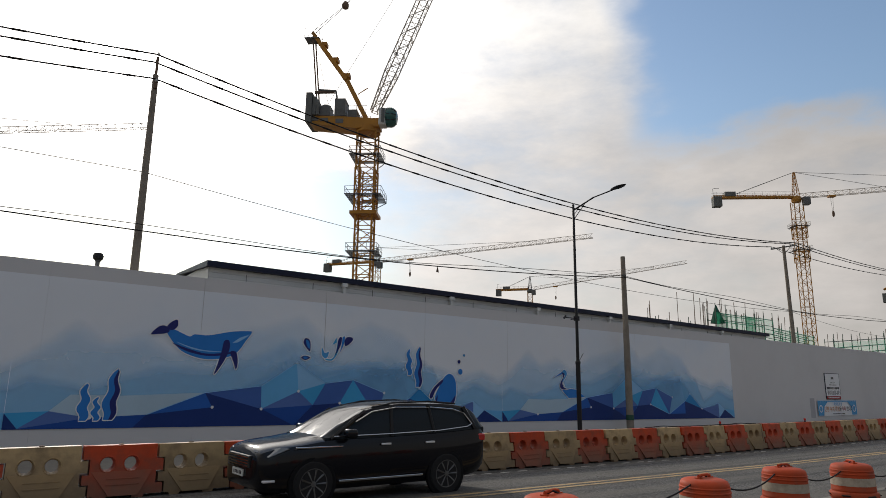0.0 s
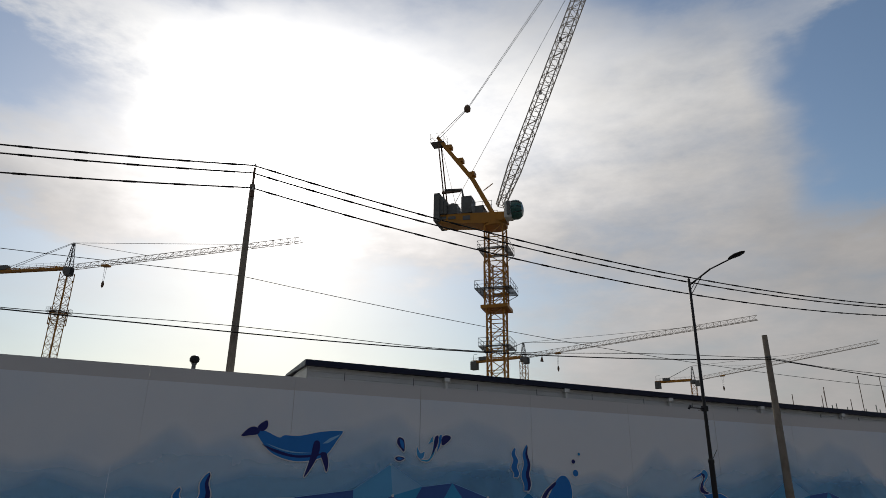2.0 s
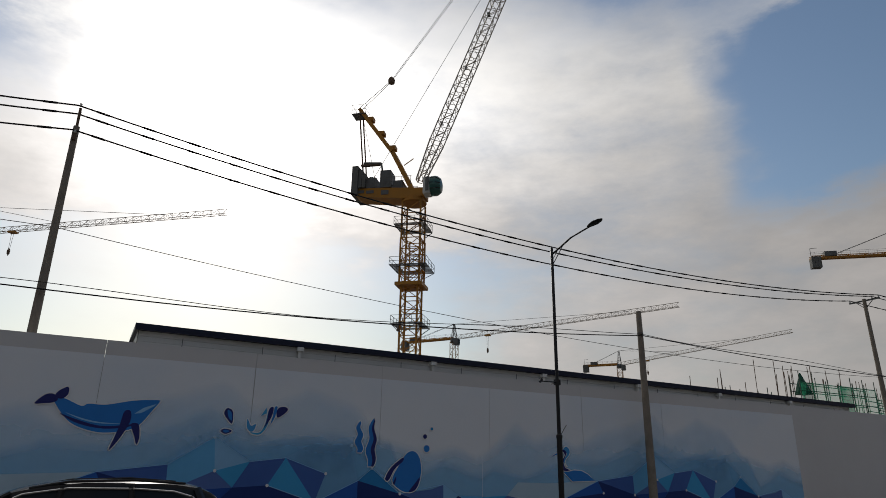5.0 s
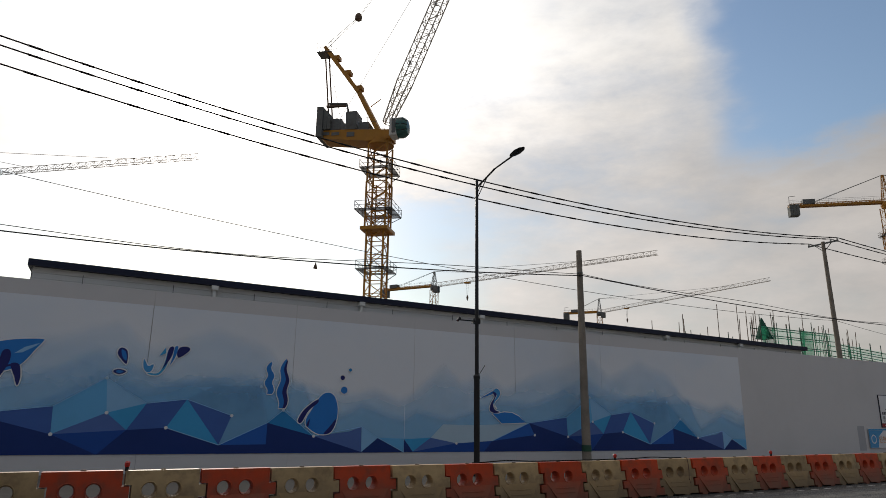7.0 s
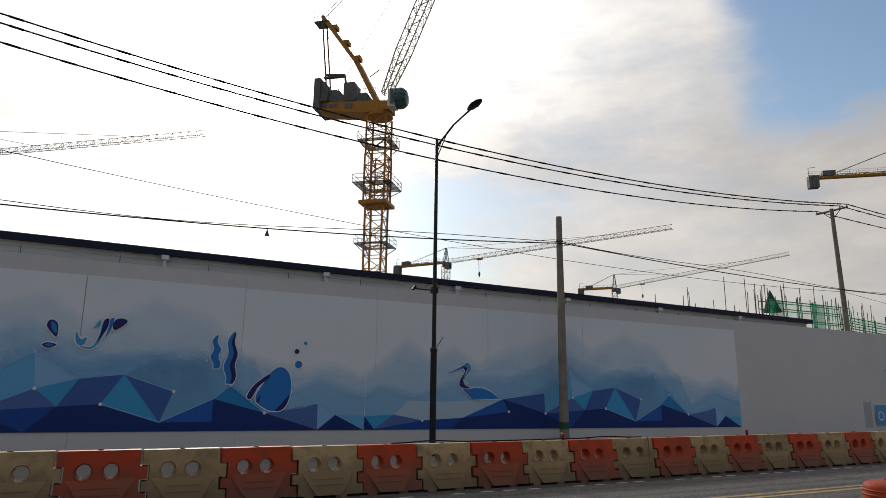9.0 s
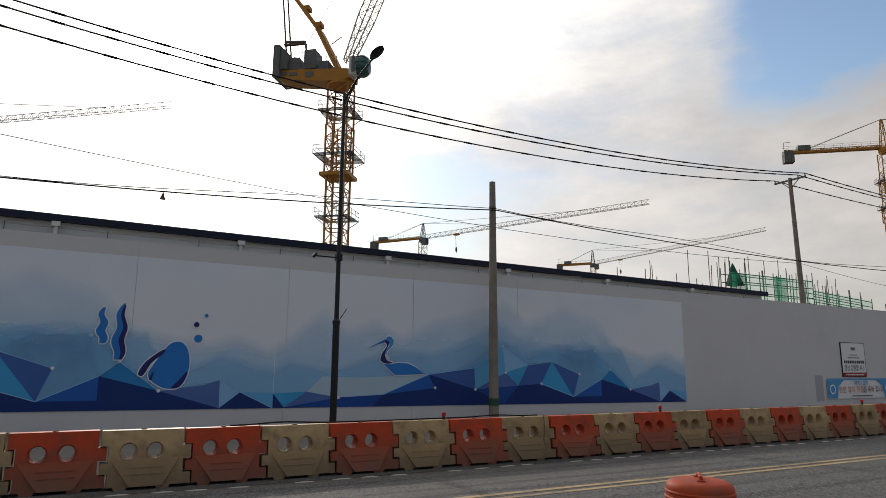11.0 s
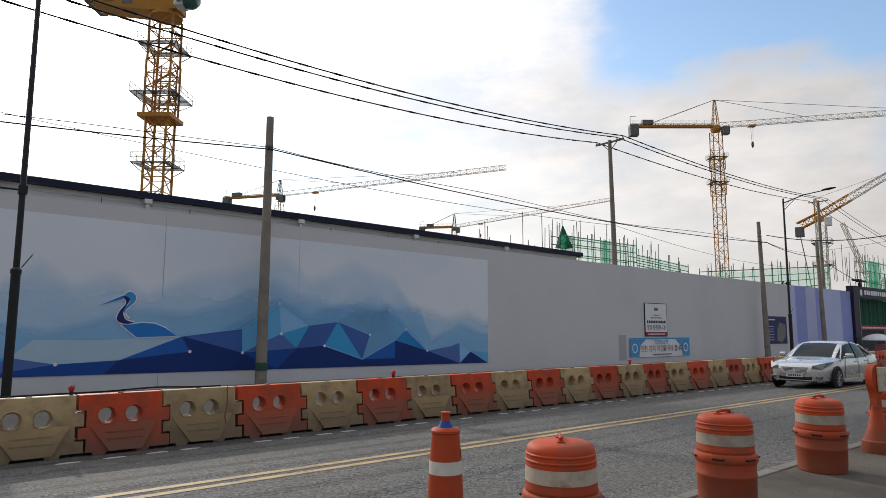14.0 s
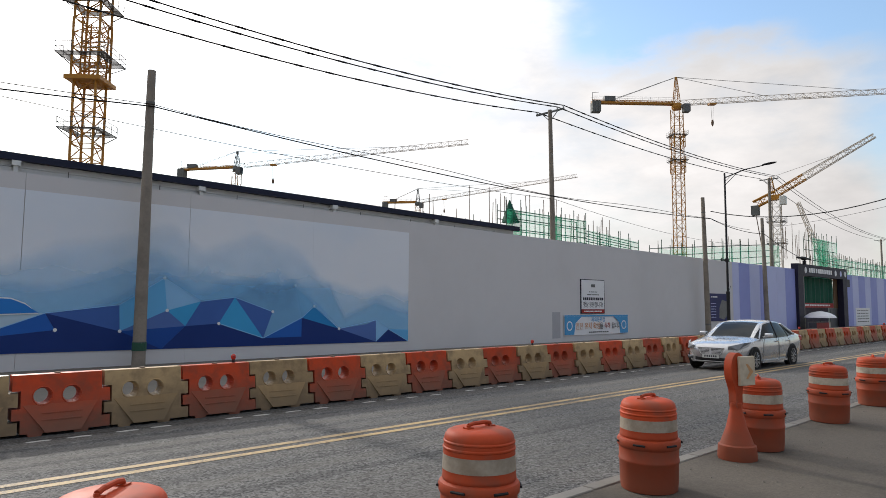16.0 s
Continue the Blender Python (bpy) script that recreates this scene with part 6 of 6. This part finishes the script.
# ---- scaffolded buildings behind the hoarding ----
def scaffold(x0, x1, y0, y1, top, label, lifts, bay=1.8, rods=0.6, seed=1, rod_high=2.6, slope=0.0, dense=()):
    rnd = random.Random(seed)
    ob = thing("scaffold", label, "scaffold", "scaffolded blocks")
    part("concrete_core", bm_box(x0 + 1.2, x1 - 1.2, y0 + 1.3, y1, 0.0, top - 4.5), CONCRETE, ob)
    n = int((x1 - x0) / bay)
    bm = bmesh.new()
    tube(bm, (0, 0, 0), (0, 0, 1), 0.04, 6)
    post = mesh_of("standard", bm, TUBE)
    bm = bmesh.new()
    tube(bm, (0, 0, 0), (1, 0, 0), 0.04, 6)
    ledger = mesh_of("ledger", bm, TUBE)
    bm = bmesh.new()
    tube(bm, (0, 0, 0), (0, 0, 1), 0.035, 5)
    rod = mesh_of("rebar", bm, RUST)
    zt = lambda x: top + slope * (x - x0)
    for row in (y0, y0 + 1.0):
        for k in range(n + 1):
            x = x0 + (x1 - x0) * k / n
            part("standard", post, None, ob, at=pose(x, row, 0) @ Matrix.Diagonal((1, 1, zt(x) + rnd.uniform(0.1, 0.9), 1)))
        for z in lifts:
            part("ledger", ledger, None, ob, at=pose(x0, row, top - z, 0, -math.degrees(math.atan2(slope, 1)), 0) @ Matrix.Diagonal((x1 - x0, 1, 1, 1)))
    for k in range(int((x1 - x0) / rods)):
        x = x0 + 0.4 + rods * k + rnd.uniform(-0.15, 0.15)
        high = rod_high * rnd.uniform(0.55, 1.15)
        part("rebar", rod, None, ob, at=pose(x, y0 + 2.0 + rnd.uniform(0, 3), zt(x) - 2.6, rnd.uniform(-2, 2), rnd.uniform(-2, 2)) @ Matrix.Diagonal((1, 1, high + 2.2, 1)))
    for k in range(n):
        xa, xb = x0 + (x1 - x0) * k / n, x0 + (x1 - x0) * (k + 1) / n
        bm = bmesh.new()
        cols = 5
        grid = [[bm.verts.new((xa + (xb - xa) * i / cols, y0 - 0.08 + 0.06 * math.sin(i * 2.2 + k) * (j % 2), (zt(xa) - 0.15) * (1 - j / 4) + 3.0 * j / 4)) for j in range(5)] for i in range(cols + 1)]
        for i in range(cols):
            for j in range(4):
                bm.faces.new((grid[i][j], grid[i + 1][j], grid[i + 1][j + 1], grid[i][j + 1]))
        part("net_panel", bm, NETDENSE if k in dense else NET, ob, shade=True)
    return ob


scaffold(45.5, 57.0, 38.0, 46.0, 10.3, "tube scaffold wrapped in green safety net round a rising concrete block", (0.2, 0.9, 1.8, 2.7), seed=2, dense=(0, 3), rods=0.7)
scaffold(57.0, 66.5, 38.0, 46.0, 9.4, "tube scaffold with green safety net and rebar above a concrete deck", (0.2, 0.7, 1.2, 1.9), seed=3, slope=-0.06, rods=0.5)
scaffold(38.0, 45.5, 40.0, 47.0, 8.9, "scaffold tubes and standing rebar above the site office roof", (0.3, 1.2), seed=9, rods=1.5, rod_high=3.0)
scaffold(67.0, 99.5, 36.0, 46.0, 8.15, "long tube scaffold with pale green safety net behind the hoarding", (0.1, 0.9, 1.7, 2.6), bay=2.4, rods=4.5, seed=4, rod_high=1.4, slope=0.08)
scaffold(98.6, 108.6, 31.5, 40.0, 11.3, "scaffold tower wrapped in dense green safety net", (0.3, 1.6, 2.9, 4.2), bay=2.0, rods=0.8, seed=5, dense=(1, 2))
scaffold(112.0, 160.0, 33.0, 42.0, 9.4, "far scaffold with green net and a row of standing rebar", (0.2, 1.2, 2.4), bay=2.8, rods=0.9, seed=6, rod_high=1.7)
heap = thing("net_bundle", "bundle of dark green safety net piled on the scaffold", "net")
bm = bmesh.new()
bmesh.ops.create_cone(bm, cap_ends=True, segments=14, radius1=0.62, radius2=0.06, depth=2.0, matrix=pose(46.6, 38.6, 10.1))
for v in bm.verts:
    v.co += Vector((noise.noise(v.co * 1.7), noise.noise(v.co * 1.7 + Vector((9, 0, 0))), 0)) * 0.35
part("net", bm, TARP, heap)

# ---- vehicles; each points towards -x with its nose at x = 0 ----
def loft(bm, sections, material_of=None):
    """A closed skin over half sections [(y, z), ...], mirrored in y."""
    rings = []
    for x, half in sections:
        pts = [(y, z) for y, z in half] + [(-y, z) for y, z in reversed(half) if abs(y) > 1e-6]
        rings.append([bm.verts.new((x, y, z)) for y, z in pts])
    n = len(rings[0])
    for i, (a, b) in enumerate(zip(rings, rings[1:])):
        for k in range(n):
            f = bm.faces.new((a[k], a[(k + 1) % n], b[(k + 1) % n], b[k]))
            if material_of:
                f.material_index = material_of(i, k, n)
    bm.faces.new(rings[0])
    bm.faces.new(rings[-1][::-1])
    return rings


def wheel(parent, x, y, r, wide, spokes=10, rim=ALLOY):
    side = 1 if y > 0 else -1
    hub = new("wheel")
    hub.parent, hub.matrix_basis = parent, pose(x, y, r)
    bm = bmesh.new()
    lathe(bm, [(r * 0.6, -wide / 2), (r * 0.93, -wide / 2), (r, -wide * 0.35), (r, wide * 0.35), (r * 0.93, wide / 2), (r * 0.6, wide / 2)], 28, axis="y")
    part("tyre", bm, TYRE, hub, shade=True)
    bm = bmesh.new()
    f = side * wide / 2
    lathe(bm, [(r * 0.62, f * 0.9), (r * 0.68, f * 1.02), (r * 0.6, f * 0.98), (r * 0.56, f * 0.55), (0.01, f * 0.5)], 28, axis="y")
    for k in range(spokes):
        a = 2 * math.pi * k / spokes
        p = Vector((math.cos(a), 0, math.sin(a)))
        tube(bm, p * r * 0.08 + Vector((0, f * 0.85, 0)), p * r * 0.62 + Vector((0, f * 0.95, 0)), r * 0.055, 5)
    lathe(bm, [(r * 0.14, f * 0.6), (r * 0.13, f * 1.0), (0.01, f * 1.02)], 14, axis="y")
    part("rim", bm, rim, hub, shade=True)
    return hub


def arch(parent, x, y, r, material=TRIM):
    # capped dark disc on the body side, painting the shade of the wheel well
    bm = bmesh.new()
    side = 1 if y > 0 else -1
    lathe(bm, [(r, -0.06 * side), (r, 0.006 * side), (r - 0.02, 0.008 * side)], 30, axis="y", centre=(x, y, r * 0.86))
    part("wheel_arch", bm, material, parent)


def smooth_part(name, bm, mats, parent, label="", levels=1):
    ob = part(name, bm, mats, parent, label, shade=True)
    return ob


def dense(stations, times=3):
    """More stations, softly interpolated."""
    out = smooth_line(stations, times, closed=False)
    return out


def saloon_body(parent, stations, material, mid=0.5):
    bm = bmesh.new()
    secs = []
    for x, zb, zt, w in dense(stations, 4):
        h = zt - zb
        secs.append((x, [(0, zb), (w * 0.86, zb), (w * 0.95, zb + 0.1 * h), (w * 0.985, zb + 0.35 * h), (w, zb + 0.6 * h), (w * 0.985, zb + 0.8 * h), (w * 0.94, zb + 0.94 * h), (w * 0.8, zt), (w * 0.4, zt + 0.025), (0, zt + 0.032)]))
    loft(bm, secs)
    return part("body", bm, material, parent, shade=True)


def greenhouse(parent, stations, material, front, back, rails=None, posts=()):
    """Glass house: (x, sill height, roof height, sill half width, roof half width); glass sides and ends, painted roof."""
    bm = bmesh.new()
    secs = []
    fine = dense(stations, 4)
    for x, z0, z1, w0, w1 in fine:
        z1 = max(z1, z0 + 0.01)
        secs.append((x, [(0, z0 - 0.1), (w0, z0 - 0.1), (w0, z0), (w0 + (w1 - w0) * 0.85, z0 + (z1 - z0) * 0.86), (w1, z0 + (z1 - z0) * 0.94), (w1 - 0.1, z1 - 0.012), (w1 * 0.5, z1), (0, z1 + 0.01)]))

    def which(i, k, n):
        x = (secs[i][0] + secs[i + 1][0]) / 2
        top = k in (3, 4, 5, 6, 7, 8, 9, 10)
        edge = k in (3, 4, 9, 10)
        if x < front or x > back:
            return 0 if edge else 1
        return 0 if top else 1

    loft(bm, secs, which)
    part("glass_house", bm, [material, WINDOW], parent, "tinted windows under a painted roof", shade=True)
    for px, lean, wide in posts:
        for s in (-1, 1):
            lo = min(fine, key=lambda q: abs(q[0] - px))
            hi = min(fine, key=lambda q: abs(q[0] - px - lean))
            p = Vector((px, s * (lo[3] + 0.004), lo[1] - 0.03))
            q = Vector((px + lean, s * (hi[4] + 0.016), hi[1] + (hi[2] - hi[1]) * 0.9))
            bm = bmesh.new()
            tube(bm, p, q, wide, 6)
            part("pillar", bm, TRIM if 2.2 < px < 3.8 else material, parent)


def plate_sign(parent, x, z, wide=0.5, high=0.11, nose=-1):
    ob = part("number_plate", bm_box(min(x, x + 0.02 * nose), max(x, x + 0.02 * nose), -wide / 2, wide / 2, z - high / 2, z + high / 2), PLATE, parent)
    for k in range(6):
        y = -wide * 0.4 + wide * 0.8 * k / 6
        part("bar", bm_box(x + 0.021 * nose - 0.002, x + 0.021 * nose + 0.002, y + 0.01, y + wide * 0.1, z - high * 0.25, z + high * 0.25), INKBLACK, ob)


def mirror(parent, x, y, z, material):
    s = 1 if y > 0 else -1
    bm = bevelled(x - 0.1, x + 0.09, min(y, y + 0.22 * s), max(y, y + 0.22 * s), z - 0.07, z + 0.08, r=0.045, seg=3)
    tube(bm, (x, y - 0.08 * s, z - 0.05), (x, y + 0.05 * s, z - 0.02), 0.025, 6)
    part("wing_mirror", bm, material, parent, shade=True)


def handle(parent, x, y, z, material):
    s = 1 if y > 0 else -1
    part("door_handle", bevelled(x - 0.1, x + 0.1, min(y, y + 0.03 * s), max(y, y + 0.03 * s), z - 0.018, z + 0.018, r=0.01), material, parent)


def door_seam(parent, pts):
    bm = bmesh.new()
    for a, b in zip(pts, pts[1:]):
        tube(bm, a, b, 0.006, 4)
    part("door_seam", bm, TRIM, parent)


# silver saloon in the far lane
saloon = thing("saloon_car", "silver four-door saloon car on the far lane of the road", "car", at=pose(23.65, 10.15, street(22, 10.1)))
saloon_body(saloon, [(0.0, 0.36, 0.62, 0.44), (0.08, 0.25, 0.74, 0.64), (0.26, 0.21, 0.8, 0.8), (0.55, 0.2, 0.85, 0.89), (0.95, 0.19, 0.9, 0.93), (1.45, 0.19, 0.965, 0.945), (2.5, 0.19, 0.97, 0.945), (3.6, 0.19, 0.99, 0.94), (4.35, 0.22, 1.03, 0.92), (4.8, 0.3, 1.02, 0.86), (4.98, 0.42, 0.93, 0.74)], SILVER)
greenhouse(saloon, [(1.32, 0.95, 0.965, 0.84, 0.72), (1.75, 0.95, 1.22, 0.86, 0.68), (2.2, 0.96, 1.41, 0.87, 0.64), (2.85, 0.97, 1.475, 0.87, 0.63), (3.5, 0.98, 1.42, 0.86, 0.62), (4.0, 1.0, 1.23, 0.83, 0.62), (4.42, 1.03, 1.06, 0.78, 0.64)], SILVER, 2.2, 3.55, posts=((1.42, 0.72, 0.024), (2.72, 0.1, 0.03), (3.7, -0.12, 0.025), (4.38, -0.75, 0.045)))
for x in (0.9, 3.835):
    for y in (-0.86, 0.86):
        arch(saloon, x, y + (0.085 if y > 0 else -0.085), 0.385)
        wheel(saloon, x, y, 0.335, 0.22)
bm = bmesh.new()
for z0, z1, wide in ((0.49, 0.505, 0.3), (0.665, 0.685, 0.4)):
    box(bm, -0.045, 0.05, -wide, wide, z0, z1)
for s in (-1, 1):
    tube(bm, (-0.02, s * 0.3, 0.497), (-0.0, s * 0.4, 0.675), 0.014, 6)
part("grille_frame", bm, SILVERTRIM, saloon, "bright grille surround")
part("grille", bevelled(-0.02, 0.06, -0.34, 0.34, 0.5, 0.67, r=0.02), TRIM, saloon)
for k in range(4):
    wide = 0.3 + 0.023 * k
    part("grille_bar", bm_box(-0.04, -0.02, -wide, wide, 0.518 + 0.038 * k, 0.538 + 0.038 * k), SILVERTRIM, saloon)
part("grille_spine", bm_box(-0.055, -0.02, -0.02, 0.02, 0.49, 0.69), SILVERTRIM, saloon)
part("lower_intake", bevelled(-0.005, 0.1, -0.5, 0.5, 0.285, 0.4, r=0.03), TRIM, saloon)
part("intake_strip", bm_box(-0.015, 0.05, -0.52, 0.52, 0.268, 0.283), SILVERTRIM, saloon)
plate_sign(saloon, -0.02, 0.425)
for s in (-1, 1):
    bm = bmesh.new()
    v = [bm.verts.new(p) for p in ((0.07, s * 0.46, 0.6), (0.08, s * 0.48, 0.7), (0.42, s * 0.8, 0.8), (0.7, s * 0.89, 0.82), (0.52, s * 0.875, 0.71), (0.2, s * 0.72, 0.6))]
    bm.faces.new(v)
    w = bmesh.ops.extrude_face_region(bm, geom=bm.faces[:])
    for e in w["geom"]:
        if isinstance(e, bmesh.types.BMVert):
            e.co += Vector((-0.03, s * 0.022, 0.015))
    for e in bm.verts:
        e.co += Vector((-0.045, s * 0.035, 0.02))
    part("headlamp", bm, LENS, saloon, "clear headlamp lens")
    part("fog_lamp", bevelled(0.04, 0.2, min(s * 0.58, s * 0.76), max(s * 0.58, s * 0.76), 0.33, 0.42, r=0.025), LENS, saloon)
    part("tail_lamp", bevelled(4.72, 4.9, min(s * 0.7, s * 0.88), max(s * 0.7, s * 0.88), 0.78, 0.95, r=0.03), REDLAMP, saloon)
    mirror(saloon, 1.72, s * 0.92, 1.02, SILVER)
    for x in (2.55, 3.5):
        handle(saloon, x, s * 0.945, 0.83, CHROME)
    door_seam(saloon, [(1.5, s * 0.94, 0.3), (1.52, s * 0.95, 0.7), (1.62, s * 0.93, 0.92)])
    door_seam(saloon, [(2.74, s * 0.94, 0.28), (2.72, s * 0.955, 0.7), (2.72, s * 0.92, 0.95)])
    door_seam(saloon, [(3.42, s * 0.94, 0.3), (3.62, s * 0.95, 0.62), (3.7, s * 0.925, 0.94)])
    part("sill_trim", bm_box(1.4, 3.4, min(s * 0.91, s * 0.94), max(s * 0.91, s * 0.94), 0.2, 0.27), SILVER, saloon)

# black estate car
suv = thing("suv_car", "glossy black five-door sport utility car on the far lane", "car", at=pose(-14.05, 10.38, street(-12, 10.4)))
saloon_body(suv, [(0.0, 0.42, 0.72, 0.55), (0.06, 0.3, 0.88, 0.76), (0.3, 0.25, 0.97, 0.87), (0.8, 0.24, 1.03, 0.91), (1.3, 0.24, 1.09, 0.92), (2.4, 0.24, 1.11, 0.92), (3.6, 0.25, 1.15, 0.92), (4.3, 0.3, 1.19, 0.89), (4.58, 0.38, 1.18, 0.84), (4.67, 0.48, 1.08, 0.76)], BLACKPAINT)
greenhouse(suv, [(1.15, 1.08, 1.095, 0.82, 0.7), (1.6, 1.08, 1.36, 0.84, 0.68), (2.0, 1.09, 1.55, 0.85, 0.67), (2.6, 1.1, 1.65, 0.85, 0.66), (3.4, 1.13, 1.665, 0.84, 0.66), (4.05, 1.16, 1.625, 0.83, 0.65), (4.4, 1.18, 1.53, 0.81, 0.64), (4.58, 1.18, 1.36, 0.79, 0.64), (4.66, 1.18, 1.2, 0.77, 0.66)], BLACKPAINT, 2.0, 4.42, posts=((1.25, 0.72, 0.04), (2.45, 0.08, 0.04), (3.4, -0.05, 0.04), (4.4, -0.2, 0.06)))
for x in (0.93, 3.635):
    for y in (-0.82, 0.82):
        arch(suv, x, y + (0.085 if y > 0 else -0.085), 0.42, mat("arch_shade_black", (0.006, 0.006, 0.007), 0.85, vary=0.2))
        wheel(suv, x, y, 0.365, 0.23, 9, mat("dark_alloy", (0.12, 0.12, 0.12), 0.35, metal=0.6, vary=0.1))
part("grille", bevelled(-0.02, 0.08, -0.5, 0.5, 0.62, 0.82, r=0.02), TRIM, suv)
for k in range(4):
    part("grille_bar", bm_box(-0.04, -0.02, -0.48, 0.48, 0.645 + 0.045 * k, 0.66 + 0.045 * k), CHROME, suv)
plate_sign(suv, -0.01, 0.53)
for s in (-1, 1):
    bm = bmesh.new()
    v = [bm.verts.new(p) for p in ((0.07, s * 0.52, 0.79), (0.07, s * 0.54, 0.88), (0.4, s * 0.85, 0.95), (0.52, s * 0.89, 0.93), (0.2, s * 0.82, 0.8))]
    bm.faces.new(v)
    for e in bmesh.ops.extrude_face_region(bm, geom=bm.faces[:])["geom"]:
        if isinstance(e, bmesh.types.BMVert):
            e.co += Vector((-0.03, s * 0.02, 0.01))
    part("headlamp", bm, LENS, suv, "clear headlamp lens")
    part("fog_strip", bevelled(0.1, 0.3, min(s * 0.7, s * 0.86), max(s * 0.7, s * 0.86), 0.42, 0.46, r=0.015), SILVERTRIM, suv)
    part("tail_lamp", bevelled(4.45, 4.64, min(s * 0.62, s * 0.86), max(s * 0.62, s * 0.86), 0.92, 1.06, r=0.03), REDLAMP, suv)
    mirror(suv, 1.55, s * 0.9, 1.15, BLACKPAINT)
    for x in (2.3, 3.25):
        handle(suv, x, s * 0.92, 0.95, SILVERTRIM)
    bm = bmesh.new()
    line = [(1.3, s * 0.86, 1.1), (2.4, s * 0.875, 1.115), (3.5, s * 0.87, 1.145), (4.2, s * 0.84, 1.2), (4.32, s * 0.82, 1.25), (4.15, s * 0.765, 1.46), (3.9, s * 0.735, 1.53), (3.4, s * 0.72, 1.565), (2.6, s * 0.72, 1.57), (2.1, s * 0.735, 1.5), (1.75, s * 0.785, 1.33)]
    for a, b in zip(line, line[1:]):
        tube(bm, a, b, 0.012, 5)
    part("chrome_strip", bm, CHROME, suv)
    bm = bmesh.new()
    line = [(2.15, s * 0.62, 1.565), (2.6, s * 0.62, 1.65), (3.4, s * 0.62, 1.675), (4.05, s * 0.61, 1.63)]
    for a, b in zip(line, line[1:]):
        tube(bm, a, b, 0.018, 6)
    part("roof_rail", bm, TRIM, suv)
    part("sill_strip", bevelled(1.4, 3.1, min(s * 0.9, s * 0.93), max(s * 0.9, s * 0.93), 0.36, 0.4, r=0.01), CHROME, suv)
    part("wing_strip", bevelled(0.6, 1.45, min(s * 0.9, s * 0.93), max(s * 0.9, s * 0.93), 0.93, 0.955, r=0.008), CHROME, suv)
